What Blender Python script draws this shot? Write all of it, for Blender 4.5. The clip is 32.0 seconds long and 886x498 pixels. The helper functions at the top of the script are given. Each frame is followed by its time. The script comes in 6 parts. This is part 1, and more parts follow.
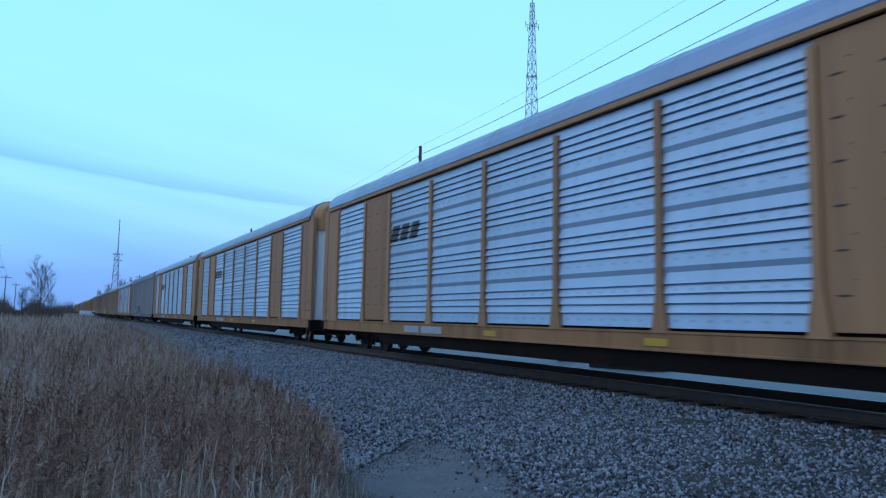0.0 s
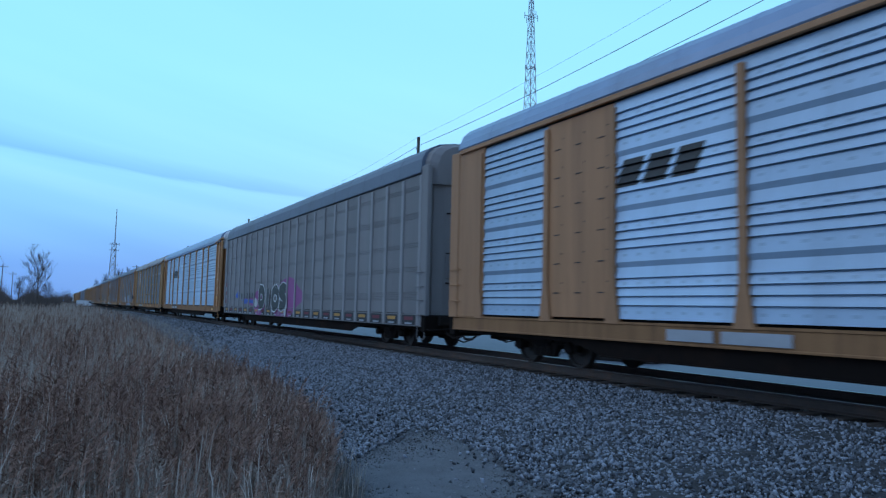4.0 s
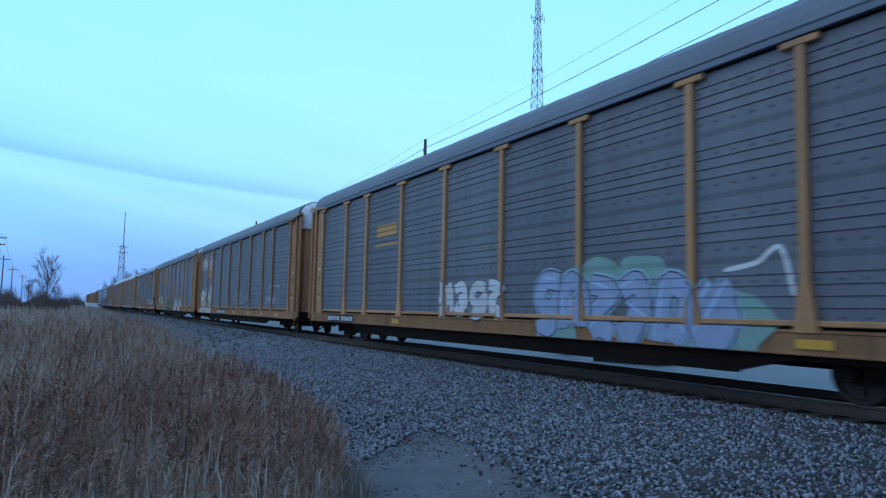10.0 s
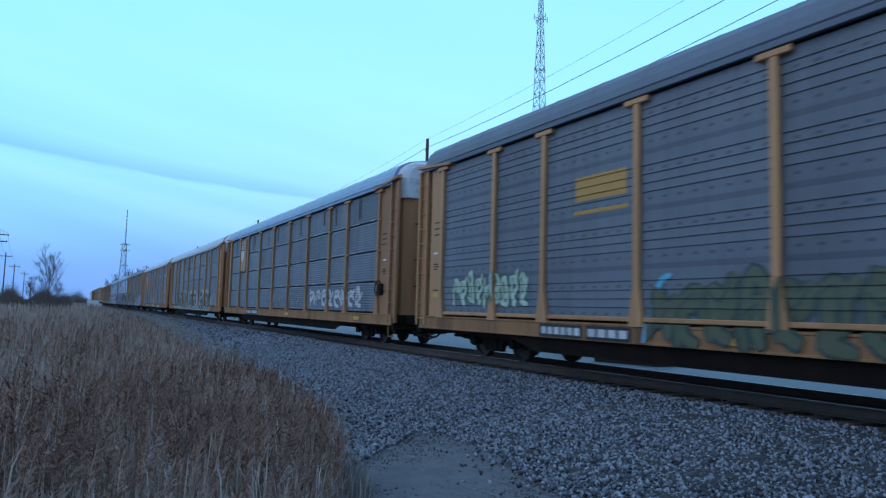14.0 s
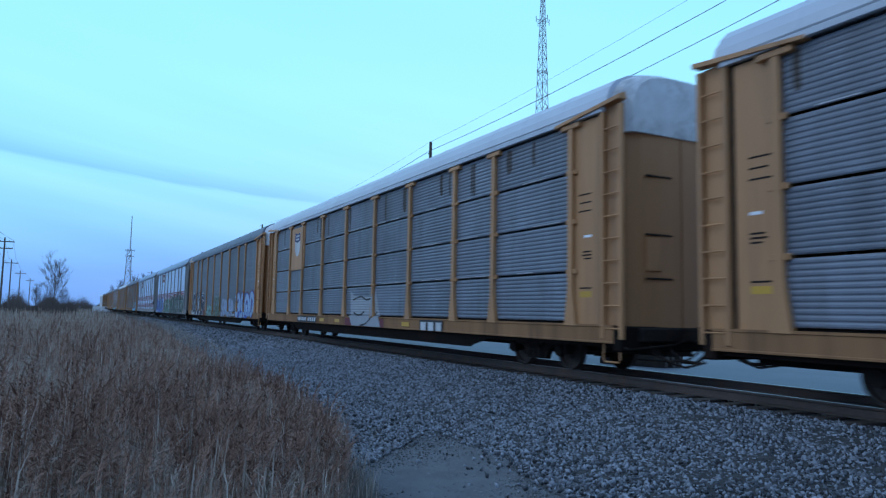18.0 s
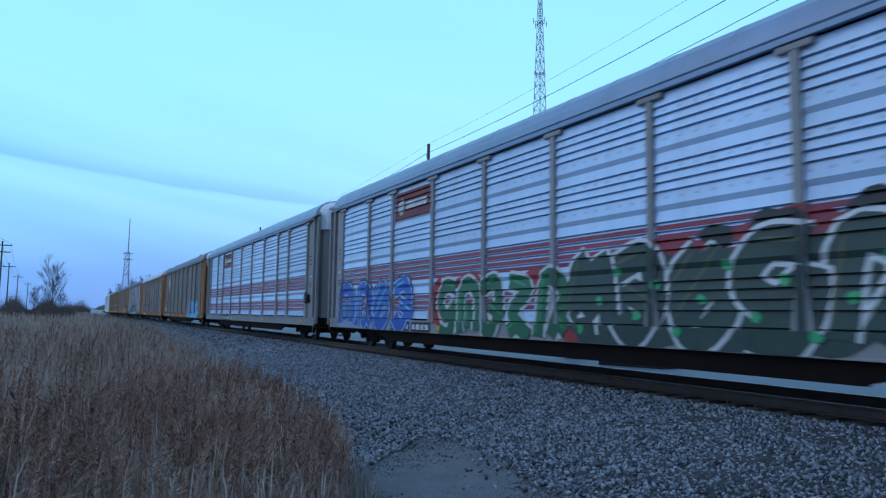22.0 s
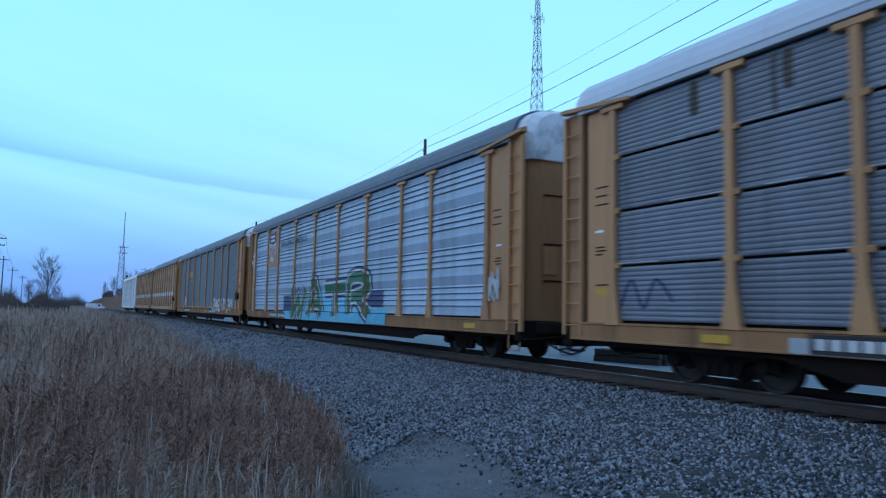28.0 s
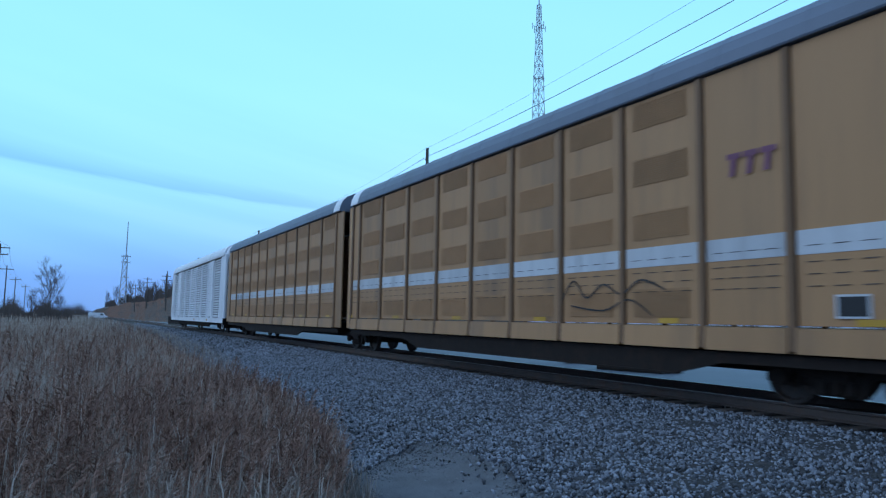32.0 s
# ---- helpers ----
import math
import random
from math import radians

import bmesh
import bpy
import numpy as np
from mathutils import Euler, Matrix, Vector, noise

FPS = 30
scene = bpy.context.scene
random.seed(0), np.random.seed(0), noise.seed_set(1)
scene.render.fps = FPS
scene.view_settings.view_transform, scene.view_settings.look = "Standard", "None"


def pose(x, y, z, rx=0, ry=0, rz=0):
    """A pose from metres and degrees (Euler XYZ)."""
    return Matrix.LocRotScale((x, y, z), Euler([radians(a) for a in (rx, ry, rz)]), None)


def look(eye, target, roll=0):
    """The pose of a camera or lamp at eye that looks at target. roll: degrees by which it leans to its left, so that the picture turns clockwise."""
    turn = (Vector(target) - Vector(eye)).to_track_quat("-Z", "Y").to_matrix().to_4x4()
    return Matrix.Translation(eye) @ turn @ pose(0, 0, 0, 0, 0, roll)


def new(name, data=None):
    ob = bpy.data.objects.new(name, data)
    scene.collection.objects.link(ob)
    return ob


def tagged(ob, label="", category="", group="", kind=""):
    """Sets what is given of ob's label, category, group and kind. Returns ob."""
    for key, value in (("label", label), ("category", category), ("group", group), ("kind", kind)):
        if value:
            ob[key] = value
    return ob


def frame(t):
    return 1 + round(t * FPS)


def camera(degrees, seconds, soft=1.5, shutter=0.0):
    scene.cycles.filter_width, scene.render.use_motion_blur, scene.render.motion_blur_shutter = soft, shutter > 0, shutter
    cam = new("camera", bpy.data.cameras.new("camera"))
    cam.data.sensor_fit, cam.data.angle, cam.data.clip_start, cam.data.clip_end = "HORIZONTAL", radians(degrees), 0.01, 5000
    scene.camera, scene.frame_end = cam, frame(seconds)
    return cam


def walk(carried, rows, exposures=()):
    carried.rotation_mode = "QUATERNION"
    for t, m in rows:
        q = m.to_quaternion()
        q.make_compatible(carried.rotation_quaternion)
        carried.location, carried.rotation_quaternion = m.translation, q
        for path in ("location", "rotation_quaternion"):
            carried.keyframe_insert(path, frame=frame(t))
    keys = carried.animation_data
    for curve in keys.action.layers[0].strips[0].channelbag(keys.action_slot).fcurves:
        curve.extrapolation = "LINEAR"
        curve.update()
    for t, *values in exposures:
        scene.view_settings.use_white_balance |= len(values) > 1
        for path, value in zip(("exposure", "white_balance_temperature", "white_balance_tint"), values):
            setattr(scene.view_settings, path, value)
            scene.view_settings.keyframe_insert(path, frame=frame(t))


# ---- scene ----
# Rails run along x, rail tops at z = 0, the track's middle at y = 10.57. The train comes from -x and goes to +x.
EYE = Vector((0.0, 0.0, 1.171))
TRACK = 10.57
SPEED = 16.876
LENS = 64.59

cam = camera(LENS, 32.0, soft=1.25, shutter=0.2)


def aim(yaw, pitch, roll):
    """The camera's pose: yaw from -x towards +y, pitch upwards, roll as look() takes it."""
    y, p = radians(yaw), radians(pitch)
    way = Vector((-math.cos(y) * math.cos(p), math.sin(y) * math.cos(p), math.sin(p)))
    return look(EYE, EYE + way, roll)


walk(cam, [
    (0, aim(28.427, 5.616, 1.062)), (0.5, aim(28.343, 5.671, 1.050)), (1, aim(28.362, 5.688, 1.090)),
    (1.5, aim(28.339, 5.635, 1.241)), (2, aim(28.348, 5.525, 1.331)), (2.5, aim(28.395, 5.371, 1.467)),
    (3, aim(28.511, 5.150, 1.402)), (3.5, aim(28.542, 4.979, 1.360)), (5.5, aim(28.928, 4.874, 1.276)),
    (6, aim(28.887, 4.900, 1.349)), (6.5, aim(28.886, 5.061, 1.415)), (7, aim(28.850, 5.254, 1.650)),
    (7.5, aim(28.784, 5.362, 1.516)), (8, aim(28.610, 5.369, 1.437)), (8.5, aim(28.410, 5.361, 1.252)),
    (9, aim(28.214, 5.272, 1.229)), (9.5, aim(28.135, 5.170, 1.165)), (10, aim(28.053, 5.066, 1.247)),
    (10.5, aim(27.923, 4.999, 1.212)), (11, aim(27.727, 4.955, 1.025)), (11.5, aim(27.549, 4.983, 1.226)),
    (12, aim(27.631, 5.004, 1.692)), (12.5, aim(27.859, 5.047, 1.784)), (13, aim(27.991, 5.055, 1.710)),
    (13.5, aim(28.004, 5.014, 1.654)), (14, aim(27.929, 5.031, 1.607)), (14.5, aim(27.879, 5.143, 1.714)),
    (16.5, aim(27.930, 5.289, 1.515)), (17, aim(27.848, 5.294, 1.373)), (17.5, aim(27.714, 5.277, 1.262)),
    (18, aim(27.587, 5.263, 1.108)), (18.5, aim(27.499, 5.152, 0.908)), (19, aim(27.449, 5.018, 0.902)),
    (19.5, aim(27.413, 4.974, 0.988)), (20, aim(27.421, 5.026, 1.112)), (20.5, aim(27.487, 5.105, 1.218)),
    (21, aim(27.606, 5.209, 1.051)), (21.5, aim(27.685, 5.288, 0.927)), (22, aim(27.722, 5.425, 0.879)),
    (22.5, aim(27.746, 5.522, 0.789)), (23, aim(27.717, 5.552, 0.879)), (23.5, aim(27.747, 5.545, 1.044)),
    (24, aim(27.845, 5.525, 1.034)), (24.5, aim(27.998, 5.537, 1.039)), (25, aim(28.099, 5.533, 0.884)),
    (25.5, aim(28.126, 5.533, 0.589)), (27.5, aim(28.048, 5.061, 1.183)), (28, aim(28.054, 5.073, 1.190)),
    (28.5, aim(28.046, 5.150, 1.210)), (29, aim(28.028, 5.278, 1.173)), (29.5, aim(28.059, 5.378, 1.261)),
    (30, aim(28.189, 5.489, 1.306)), (30.5, aim(28.216, 5.557, 1.316)), (31, aim(28.099, 5.587, 1.117)),
    (31.5, aim(27.903, 5.646, 0.982)), (32, aim(27.849, 5.753, 1.067)),
], exposures=[(0, -0.03), (1, -0.10), (2, -0.17), (3.5, -0.15), (6, 0.0), (8, -0.06), (9.5, 0.0), (20, 0.0), (22, -0.07), (23, -0.14), (24, -0.12), (25, -0.05), (28, -0.02), (29, -0.05), (32, -0.05)])


# ---- sky and sun ----
world = bpy.data.worlds.new("dusk_sky")
scene.world = world
world.use_nodes = True


def nd(tree, kind, **sets):
    n = tree.nodes.new(kind)
    for key, value in sets.items():
        if key in n.inputs:
            n.inputs[key].default_value = value
    return n


def build_sky():
    """Dusk under thin cloud: a pale cyan glow low ahead, bluer towards the far horizon, duller and warmer behind."""
    t = world.node_tree
    t.nodes.clear()
    out = t.nodes.new("ShaderNodeOutputWorld")
    bg = t.nodes.new("ShaderNodeBackground")
    air = t.nodes.new("ShaderNodeTexSky")
    air.sky_type = "NISHITA"
    air.sun_disc = False
    air.sun_elevation = radians(5)
    air.sun_rotation = radians(-60)
    co = t.nodes.new("ShaderNodeTexCoord")
    sep = t.nodes.new("ShaderNodeSeparateXYZ")
    t.links.new(co.outputs["Generated"], sep.inputs[0])

    def dot(v):
        n = t.nodes.new("ShaderNodeVectorMath")
        n.operation = "DOT_PRODUCT"
        n.inputs[1].default_value = v
        t.links.new(co.outputs["Generated"], n.inputs[0])
        return n.outputs["Value"]

    def mapped(value, a, b, c, d):
        n = t.nodes.new("ShaderNodeMapRange")
        for key, v in (("From Min", a), ("From Max", b), ("To Min", c), ("To Max", d)):
            n.inputs[key].default_value = v
        t.links.new(value, n.inputs["Value"])
        return n.outputs[0]

    def ramp(value, stops):
        n = t.nodes.new("ShaderNodeValToRGB")
        r = n.color_ramp
        r.elements[0].position, r.elements[0].color = stops[0][0], (*stops[0][1], 1)
        r.elements[1].position, r.elements[1].color = stops[-1][0], (*stops[-1][1], 1)
        for pos, col in stops[1:-1]:
            e = r.elements.new(pos)
            e.color = (*col, 1)
        t.links.new(value, n.inputs[0])
        return n.outputs[0]

    def mix(kind, f, one, two):
        n = t.nodes.new("ShaderNodeMix")
        n.data_type, n.blend_type = "RGBA", kind
        for sock, v in ((n.inputs[0], f), (n.inputs[6], one), (n.inputs[7], two)):
            if isinstance(v, (int, float)):
                sock.default_value = v
            elif isinstance(v, tuple):
                sock.default_value = (*v, 1)
            else:
                t.links.new(v, sock)
        return n.outputs[2]

    ahead = ramp(sep.outputs["Z"], ((0.0, (0.16, 0.40, 0.96)), (0.045, (0.19, 0.47, 1.08)), (0.11, (0.30, 0.72, 1.22)), (0.19, (0.37, 0.89, 1.36)), (0.30, (0.39, 0.97, 1.46)), (0.45, (0.37, 0.94, 1.44)), (1.0, (0.44, 0.76, 1.30))))
    behind = ramp(sep.outputs["Z"], ((0.0, (0.28, 0.46, 0.86)), (0.3, (0.40, 0.70, 1.18)), (1.0, (0.40, 0.73, 1.28))))
    glow = mapped(dot((-0.85, 0.52, 0.1)), 0.1, 0.75, 0.0, 1.0)
    veil = mix("MIX", glow, behind, ahead)
    # streaks of thicker cloud that sink towards the track's far side
    comb = t.nodes.new("ShaderNodeCombineXYZ")
    along = dot((0.47, 0.88, 0.0))
    t.links.new(along, comb.inputs[0])
    t.links.new(dot((-0.88, 0.47, 0.0)), comb.inputs[1])
    t.links.new(dot((1.5, 2.8, 14.0)), comb.inputs[2])
    ns = nd(t, "ShaderNodeTexNoise", Scale=0.95, Detail=5.0, Roughness=0.45, Distortion=0.5)
    t.links.new(comb.outputs[0], ns.inputs["Vector"])
    cloud = ramp(ns.outputs["Fac"], ((0.36, (0.93, 0.95, 0.98)), (0.50, (1.02, 1.02, 1.01)), (0.64, (1.12, 1.07, 1.02))))
    low = mapped(sep.outputs["Z"], 0.12, 0.32, 1.0, 0.15)
    veil = mix("MULTIPLY", low, veil, cloud)
    # one long grey bank of cloud, sharp along its foot and frayed above
    def sums(kind, p, q):
        n = t.nodes.new("ShaderNodeMath")
        n.operation = kind
        for sock, v in zip(n.inputs, (p, q)):
            if isinstance(v, (int, float)):
                sock.default_value = v
            else:
                t.links.new(v, sock)
        return n.outputs[0]

    fray = nd(t, "ShaderNodeTexNoise", Scale=2.2, Detail=6.0, Roughness=0.6)
    t.links.new(comb.outputs[0], fray.inputs["Vector"])
    foot = sums("ADD", sep.outputs["Z"], mapped(along, -0.62, -0.11, -0.010, 0.041))
    above = sums("ADD", sums("SUBTRACT", foot, 0.180), sums("MULTIPLY", sums("SUBTRACT", fray.outputs["Fac"], 0.5), 0.022))
    wide = mapped(along, -0.6, -0.15, 1.0, 2.2)
    bank = ramp(mapped(sums("MULTIPLY", above, wide), -0.05, 0.10, 0.0, 1.0), ((0.0, (1.0, 1.0, 1.0)), (0.28, (1.05, 1.04, 1.02)), (0.335, (1.0, 1.0, 1.0)), (0.38, (0.75, 0.80, 0.90)), (0.48, (0.82, 0.86, 0.94)), (0.62, (0.96, 0.97, 0.99)), (1.0, (1.0, 1.0, 1.0))))
    veil = mix("MULTIPLY", mapped(along, -0.24, -0.02, 1.0, 0.0), veil, bank)
    thin = mix("MULTIPLY", 1.0, air.outputs[0], (0.10, 0.10, 0.10))
    t.links.new(mix("MIX", 0.96, thin, veil), bg.inputs["Color"])
    bg.inputs["Strength"].default_value = 1.0
    t.links.new(bg.outputs[0], out.inputs[0])


build_sky()
sun_data = bpy.data.lights.new("sun", "SUN")
sun_data.energy, sun_data.angle, sun_data.color = 0.4, radians(40), (0.95, 0.95, 0.95)
sun = new("sun", sun_data)
sun.matrix_world = look((-18, -30, 30), (0, 0, 0))

# ---- materials ----
MATS = {}


def surface(name, colour, rough=0.6, metal=0.0, tone=0.25, scale=3.0, stain=None, stain_amount=0.4, streak=False, bump=0.15, fine=60.0, vary=0.12, island=False, spec=0.5, dots=0.0, holes=0.0):
    """A weathered surface: a base colour, broad stains, fine grain and relief, with a slight change from piece to piece."""
    m = bpy.data.materials.new(name)
    m.use_nodes = True
    t = m.node_tree
    b = t.nodes["Principled BSDF"]
    b.inputs["Roughness"].default_value = rough
    b.inputs["Metallic"].default_value = metal
    b.inputs["Specular IOR Level"].default_value = spec
    co = t.nodes.new("ShaderNodeTexCoord")
    info = t.nodes.new("ShaderNodeNewGeometry" if island else "ShaderNodeObjectInfo")
    rnd = info.outputs["Random Per Island" if island else "Random"]
    shift = t.nodes.new("ShaderNodeVectorMath")
    shift.operation = "MULTIPLY_ADD"
    comb = t.nodes.new("ShaderNodeCombineXYZ")
    for k in range(3):
        t.links.new(rnd, comb.inputs[k])
    t.links.new(comb.outputs[0], shift.inputs[0])
    shift.inputs[1].default_value = (37.0, 11.0, 5.0)
    t.links.new(co.outputs["Object"], shift.inputs[2])
    vec = shift.outputs[0]
    mp = t.nodes.new("ShaderNodeMapping")
    mp.inputs["Scale"].default_value = (1.6, 1.0, 0.12) if streak else (1, 1, 1)
    t.links.new(vec, mp.inputs[0])
    broad = nd(t, "ShaderNodeTexNoise", Scale=scale, Detail=6.0, Roughness=0.65)
    t.links.new(mp.outputs[0], broad.inputs["Vector"])
    grain = nd(t, "ShaderNodeTexNoise", Scale=fine, Detail=3.0, Roughness=0.6)
    t.links.new(vec, grain.inputs["Vector"])
    # base tone
    val = t.nodes.new("ShaderNodeMath")
    val.operation = "MULTIPLY_ADD"
    t.links.new(broad.outputs["Fac"], val.inputs[0])
    val.inputs[1].default_value, val.inputs[2].default_value = 2 * tone, 1 - tone
    val2 = t.nodes.new("ShaderNodeMath")
    val2.operation = "MULTIPLY_ADD"
    t.links.new(grain.outputs["Fac"], val2.inputs[0])
    val2.inputs[1].default_value = tone
    t.links.new(val.outputs[0], val2.inputs[2])
    val3 = t.nodes.new("ShaderNodeMath")
    val3.operation = "MULTIPLY_ADD"
    t.links.new(rnd, val3.inputs[0])
    val3.inputs[1].default_value = 2 * vary
    t.links.new(val2.outputs[0], val3.inputs[2])
    sub = t.nodes.new("ShaderNodeMath")
    sub.operation = "SUBTRACT"
    t.links.new(val3.outputs[0], sub.inputs[0])
    sub.inputs[1].default_value = vary + tone * 0.5
    col = t.nodes.new("ShaderNodeMix")
    col.data_type, col.blend_type = "RGBA", "MULTIPLY"
    col.inputs["Factor"].default_value = 1.0
    col.inputs[6].default_value = (*colour, 1)
    t.links.new(sub.outputs[0], col.inputs[7])
    last = col.outputs[2]
    if stain:
        sn = nd(t, "ShaderNodeTexNoise", Scale=scale * 0.6, Detail=8.0, Roughness=0.7)
        sh = t.nodes.new("ShaderNodeVectorMath")
        sh.operation = "ADD"
        sh.inputs[1].default_value = (9.1, 4.7, 3.3)
        t.links.new(mp.outputs[0], sh.inputs[0])
        t.links.new(sh.outputs[0], sn.inputs["Vector"])
        rp = t.nodes.new("ShaderNodeMapRange")
        rp.inputs["From Min"].default_value, rp.inputs["From Max"].default_value = 0.5, 0.72
        rp.inputs["To Max"].default_value = stain_amount
        t.links.new(sn.outputs["Fac"], rp.inputs["Value"])
        mx = t.nodes.new("ShaderNodeMix")
        mx.data_type = "RGBA"
        t.links.new(rp.outputs[0], mx.inputs["Factor"])
        t.links.new(last, mx.inputs[6])
        mx.inputs[7].default_value = (*stain, 1)
        last = mx.outputs[2]
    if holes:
        # patches of punched rows; the light they catch is painted as paler dots
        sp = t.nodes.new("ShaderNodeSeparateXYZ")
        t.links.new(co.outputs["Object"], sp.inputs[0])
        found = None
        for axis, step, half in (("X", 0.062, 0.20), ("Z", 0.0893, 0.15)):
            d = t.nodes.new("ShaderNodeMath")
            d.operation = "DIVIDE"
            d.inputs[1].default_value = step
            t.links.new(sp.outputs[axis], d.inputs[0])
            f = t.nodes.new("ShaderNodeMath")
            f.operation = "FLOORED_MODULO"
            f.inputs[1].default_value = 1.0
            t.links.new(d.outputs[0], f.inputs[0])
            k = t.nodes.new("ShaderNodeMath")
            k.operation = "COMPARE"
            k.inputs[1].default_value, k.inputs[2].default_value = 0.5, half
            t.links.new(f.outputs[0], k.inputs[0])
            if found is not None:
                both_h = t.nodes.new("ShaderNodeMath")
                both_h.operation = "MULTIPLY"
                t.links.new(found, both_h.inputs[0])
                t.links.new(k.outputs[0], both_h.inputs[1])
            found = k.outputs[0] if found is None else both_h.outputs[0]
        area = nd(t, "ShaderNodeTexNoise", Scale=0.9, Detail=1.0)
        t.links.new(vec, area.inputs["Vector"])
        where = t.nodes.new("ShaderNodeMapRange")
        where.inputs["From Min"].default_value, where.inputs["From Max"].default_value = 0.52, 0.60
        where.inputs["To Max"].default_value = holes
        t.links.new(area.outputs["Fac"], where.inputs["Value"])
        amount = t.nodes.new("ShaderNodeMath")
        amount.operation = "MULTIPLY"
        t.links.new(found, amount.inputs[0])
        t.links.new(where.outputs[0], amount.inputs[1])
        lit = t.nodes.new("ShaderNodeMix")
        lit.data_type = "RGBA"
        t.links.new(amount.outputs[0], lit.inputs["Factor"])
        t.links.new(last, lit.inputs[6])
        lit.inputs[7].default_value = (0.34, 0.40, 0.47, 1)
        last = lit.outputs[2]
    if dots:
        # rows of small vent marks on the flats of the louvred sheets
        sp = t.nodes.new("ShaderNodeSeparateXYZ")
        t.links.new(co.outputs["Object"], sp.inputs[0])
        masks = []
        for axis, shift_by, step, centre, half in (("X", 0.0, 0.34, 0.5, 0.15), ("Z", -1.07, 0.52, 0.24, 0.045)):
            a = t.nodes.new("ShaderNodeMath")
            a.operation = "ADD"
            a.inputs[1].default_value = shift_by
            t.links.new(sp.outputs[axis], a.inputs[0])
            d = t.nodes.new("ShaderNodeMath")
            d.operation = "DIVIDE"
            d.inputs[1].default_value = step
            t.links.new(a.outputs[0], d.inputs[0])
            f = t.nodes.new("ShaderNodeMath")
            f.operation = "FLOORED_MODULO"
            f.inputs[1].default_value = 1.0
            t.links.new(d.outputs[0], f.inputs[0])
            k = t.nodes.new("ShaderNodeMath")
            k.operation = "COMPARE"
            k.inputs[1].default_value, k.inputs[2].default_value = centre, half
            t.links.new(f.outputs[0], k.inputs[0])
            masks.append(k.outputs[0])
        both_m = t.nodes.new("ShaderNodeMath")
        both_m.operation = "MULTIPLY"
        t.links.new(masks[0], both_m.inputs[0])
        t.links.new(masks[1], both_m.inputs[1])
        amount = t.nodes.new("ShaderNodeMath")
        amount.operation = "MULTIPLY"
        amount.inputs[1].default_value = dots
        t.links.new(both_m.outputs[0], amount.inputs[0])
        dk = t.nodes.new("ShaderNodeMix")
        dk.data_type = "RGBA"
        t.links.new(amount.outputs[0], dk.inputs["Factor"])
        t.links.new(last, dk.inputs[6])
        dk.inputs[7].default_value = (0.02, 0.02, 0.024, 1)
        last = dk.outputs[2]
    t.links.new(last, b.inputs["Base Color"])
    if bump:
        bp = nd(t, "ShaderNodeBump", Strength=bump, Distance=0.02)
        t.links.new(grain.outputs["Fac"], bp.inputs["Height"])
        t.links.new(bp.outputs[0], b.inputs["Normal"])
    MATS[name] = m
    return m


RUST = (0.16, 0.07, 0.035)
GRIME = (0.07, 0.06, 0.055)
yellow = surface("rack_yellow", (0.47, 0.230, 0.096), 0.55, 0, 0.26, 1.6, (0.17, 0.085, 0.045), 0.6, streak=True)
yellow_door = surface("stained_door_yellow", (0.41, 0.193, 0.078), 0.6, 0, 0.35, 0.9, (0.13, 0.065, 0.035), 0.75, streak=True)
yellow_sill = surface("dirty_sill_yellow", (0.31, 0.155, 0.070), 0.75, 0, 0.35, 1.4, (0.085, 0.042, 0.026), 0.85, streak=True, spec=0.25)
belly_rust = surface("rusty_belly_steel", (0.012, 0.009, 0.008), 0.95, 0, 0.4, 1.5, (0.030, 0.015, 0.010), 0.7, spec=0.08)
yellow_old = surface("faded_rack_yellow", (0.37, 0.18, 0.082), 0.65, 0, 0.3, 1.6, RUST, 0.55, streak=True)
yellow_pale = surface("pale_rack_yellow", (0.47, 0.265, 0.115), 0.6, 0, 0.26, 1.6, RUST, 0.75, streak=True)
yellow_bright = surface("bright_reflector_yellow", (0.55, 0.30, 0.03), 0.4, 0, 0.1, 2.0)
tan = surface("tan_rack_paint", (0.43, 0.225, 0.098), 0.6, 0, 0.2, 0.9, GRIME, 0.45, streak=True)
zinc = surface("bright_zinc", (0.355, 0.485, 0.625), 0.5, 0.2, 0.2, 1.2, (0.24, 0.29, 0.36), 0.45, streak=True, dots=0.22)
silver = surface("silver_rack_paint", (0.48, 0.63, 0.83), 0.45, 0.1, 0.16, 1.2, (0.34, 0.38, 0.46), 0.45, streak=True, dots=0.25)
zinc_mid = surface("dull_zinc", (0.134, 0.150, 0.177), 0.6, 0.2, 0.3, 1.2, (0.075, 0.078, 0.085), 0.65, streak=True, dots=0.55)
zinc_worn = surface("worn_zinc", (0.34, 0.43, 0.54), 0.55, 0.2, 0.3, 1.2, (0.16, 0.18, 0.21), 0.6, streak=True, dots=0.15)
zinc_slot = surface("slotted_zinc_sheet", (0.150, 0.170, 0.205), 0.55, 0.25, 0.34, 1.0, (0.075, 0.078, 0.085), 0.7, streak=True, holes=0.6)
soot = surface("brown_soot_stain", (0.06, 0.048, 0.042), 0.8, 0, 0.4, 4.0, (0.12, 0.11, 0.11), 0.7, streak=True)
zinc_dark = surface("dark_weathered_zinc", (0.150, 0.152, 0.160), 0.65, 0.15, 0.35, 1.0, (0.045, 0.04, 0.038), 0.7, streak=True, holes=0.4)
grey_rack = surface("grey_rack_paint", (0.19, 0.18, 0.18), 0.6, 0, 0.2, 0.8, (0.11, 0.10, 0.10), 0.5, streak=True)
grey_frame = surface("light_grey_frame_paint", (0.27, 0.26, 0.26), 0.6, 0, 0.2, 1.2, GRIME, 0.45, streak=True)
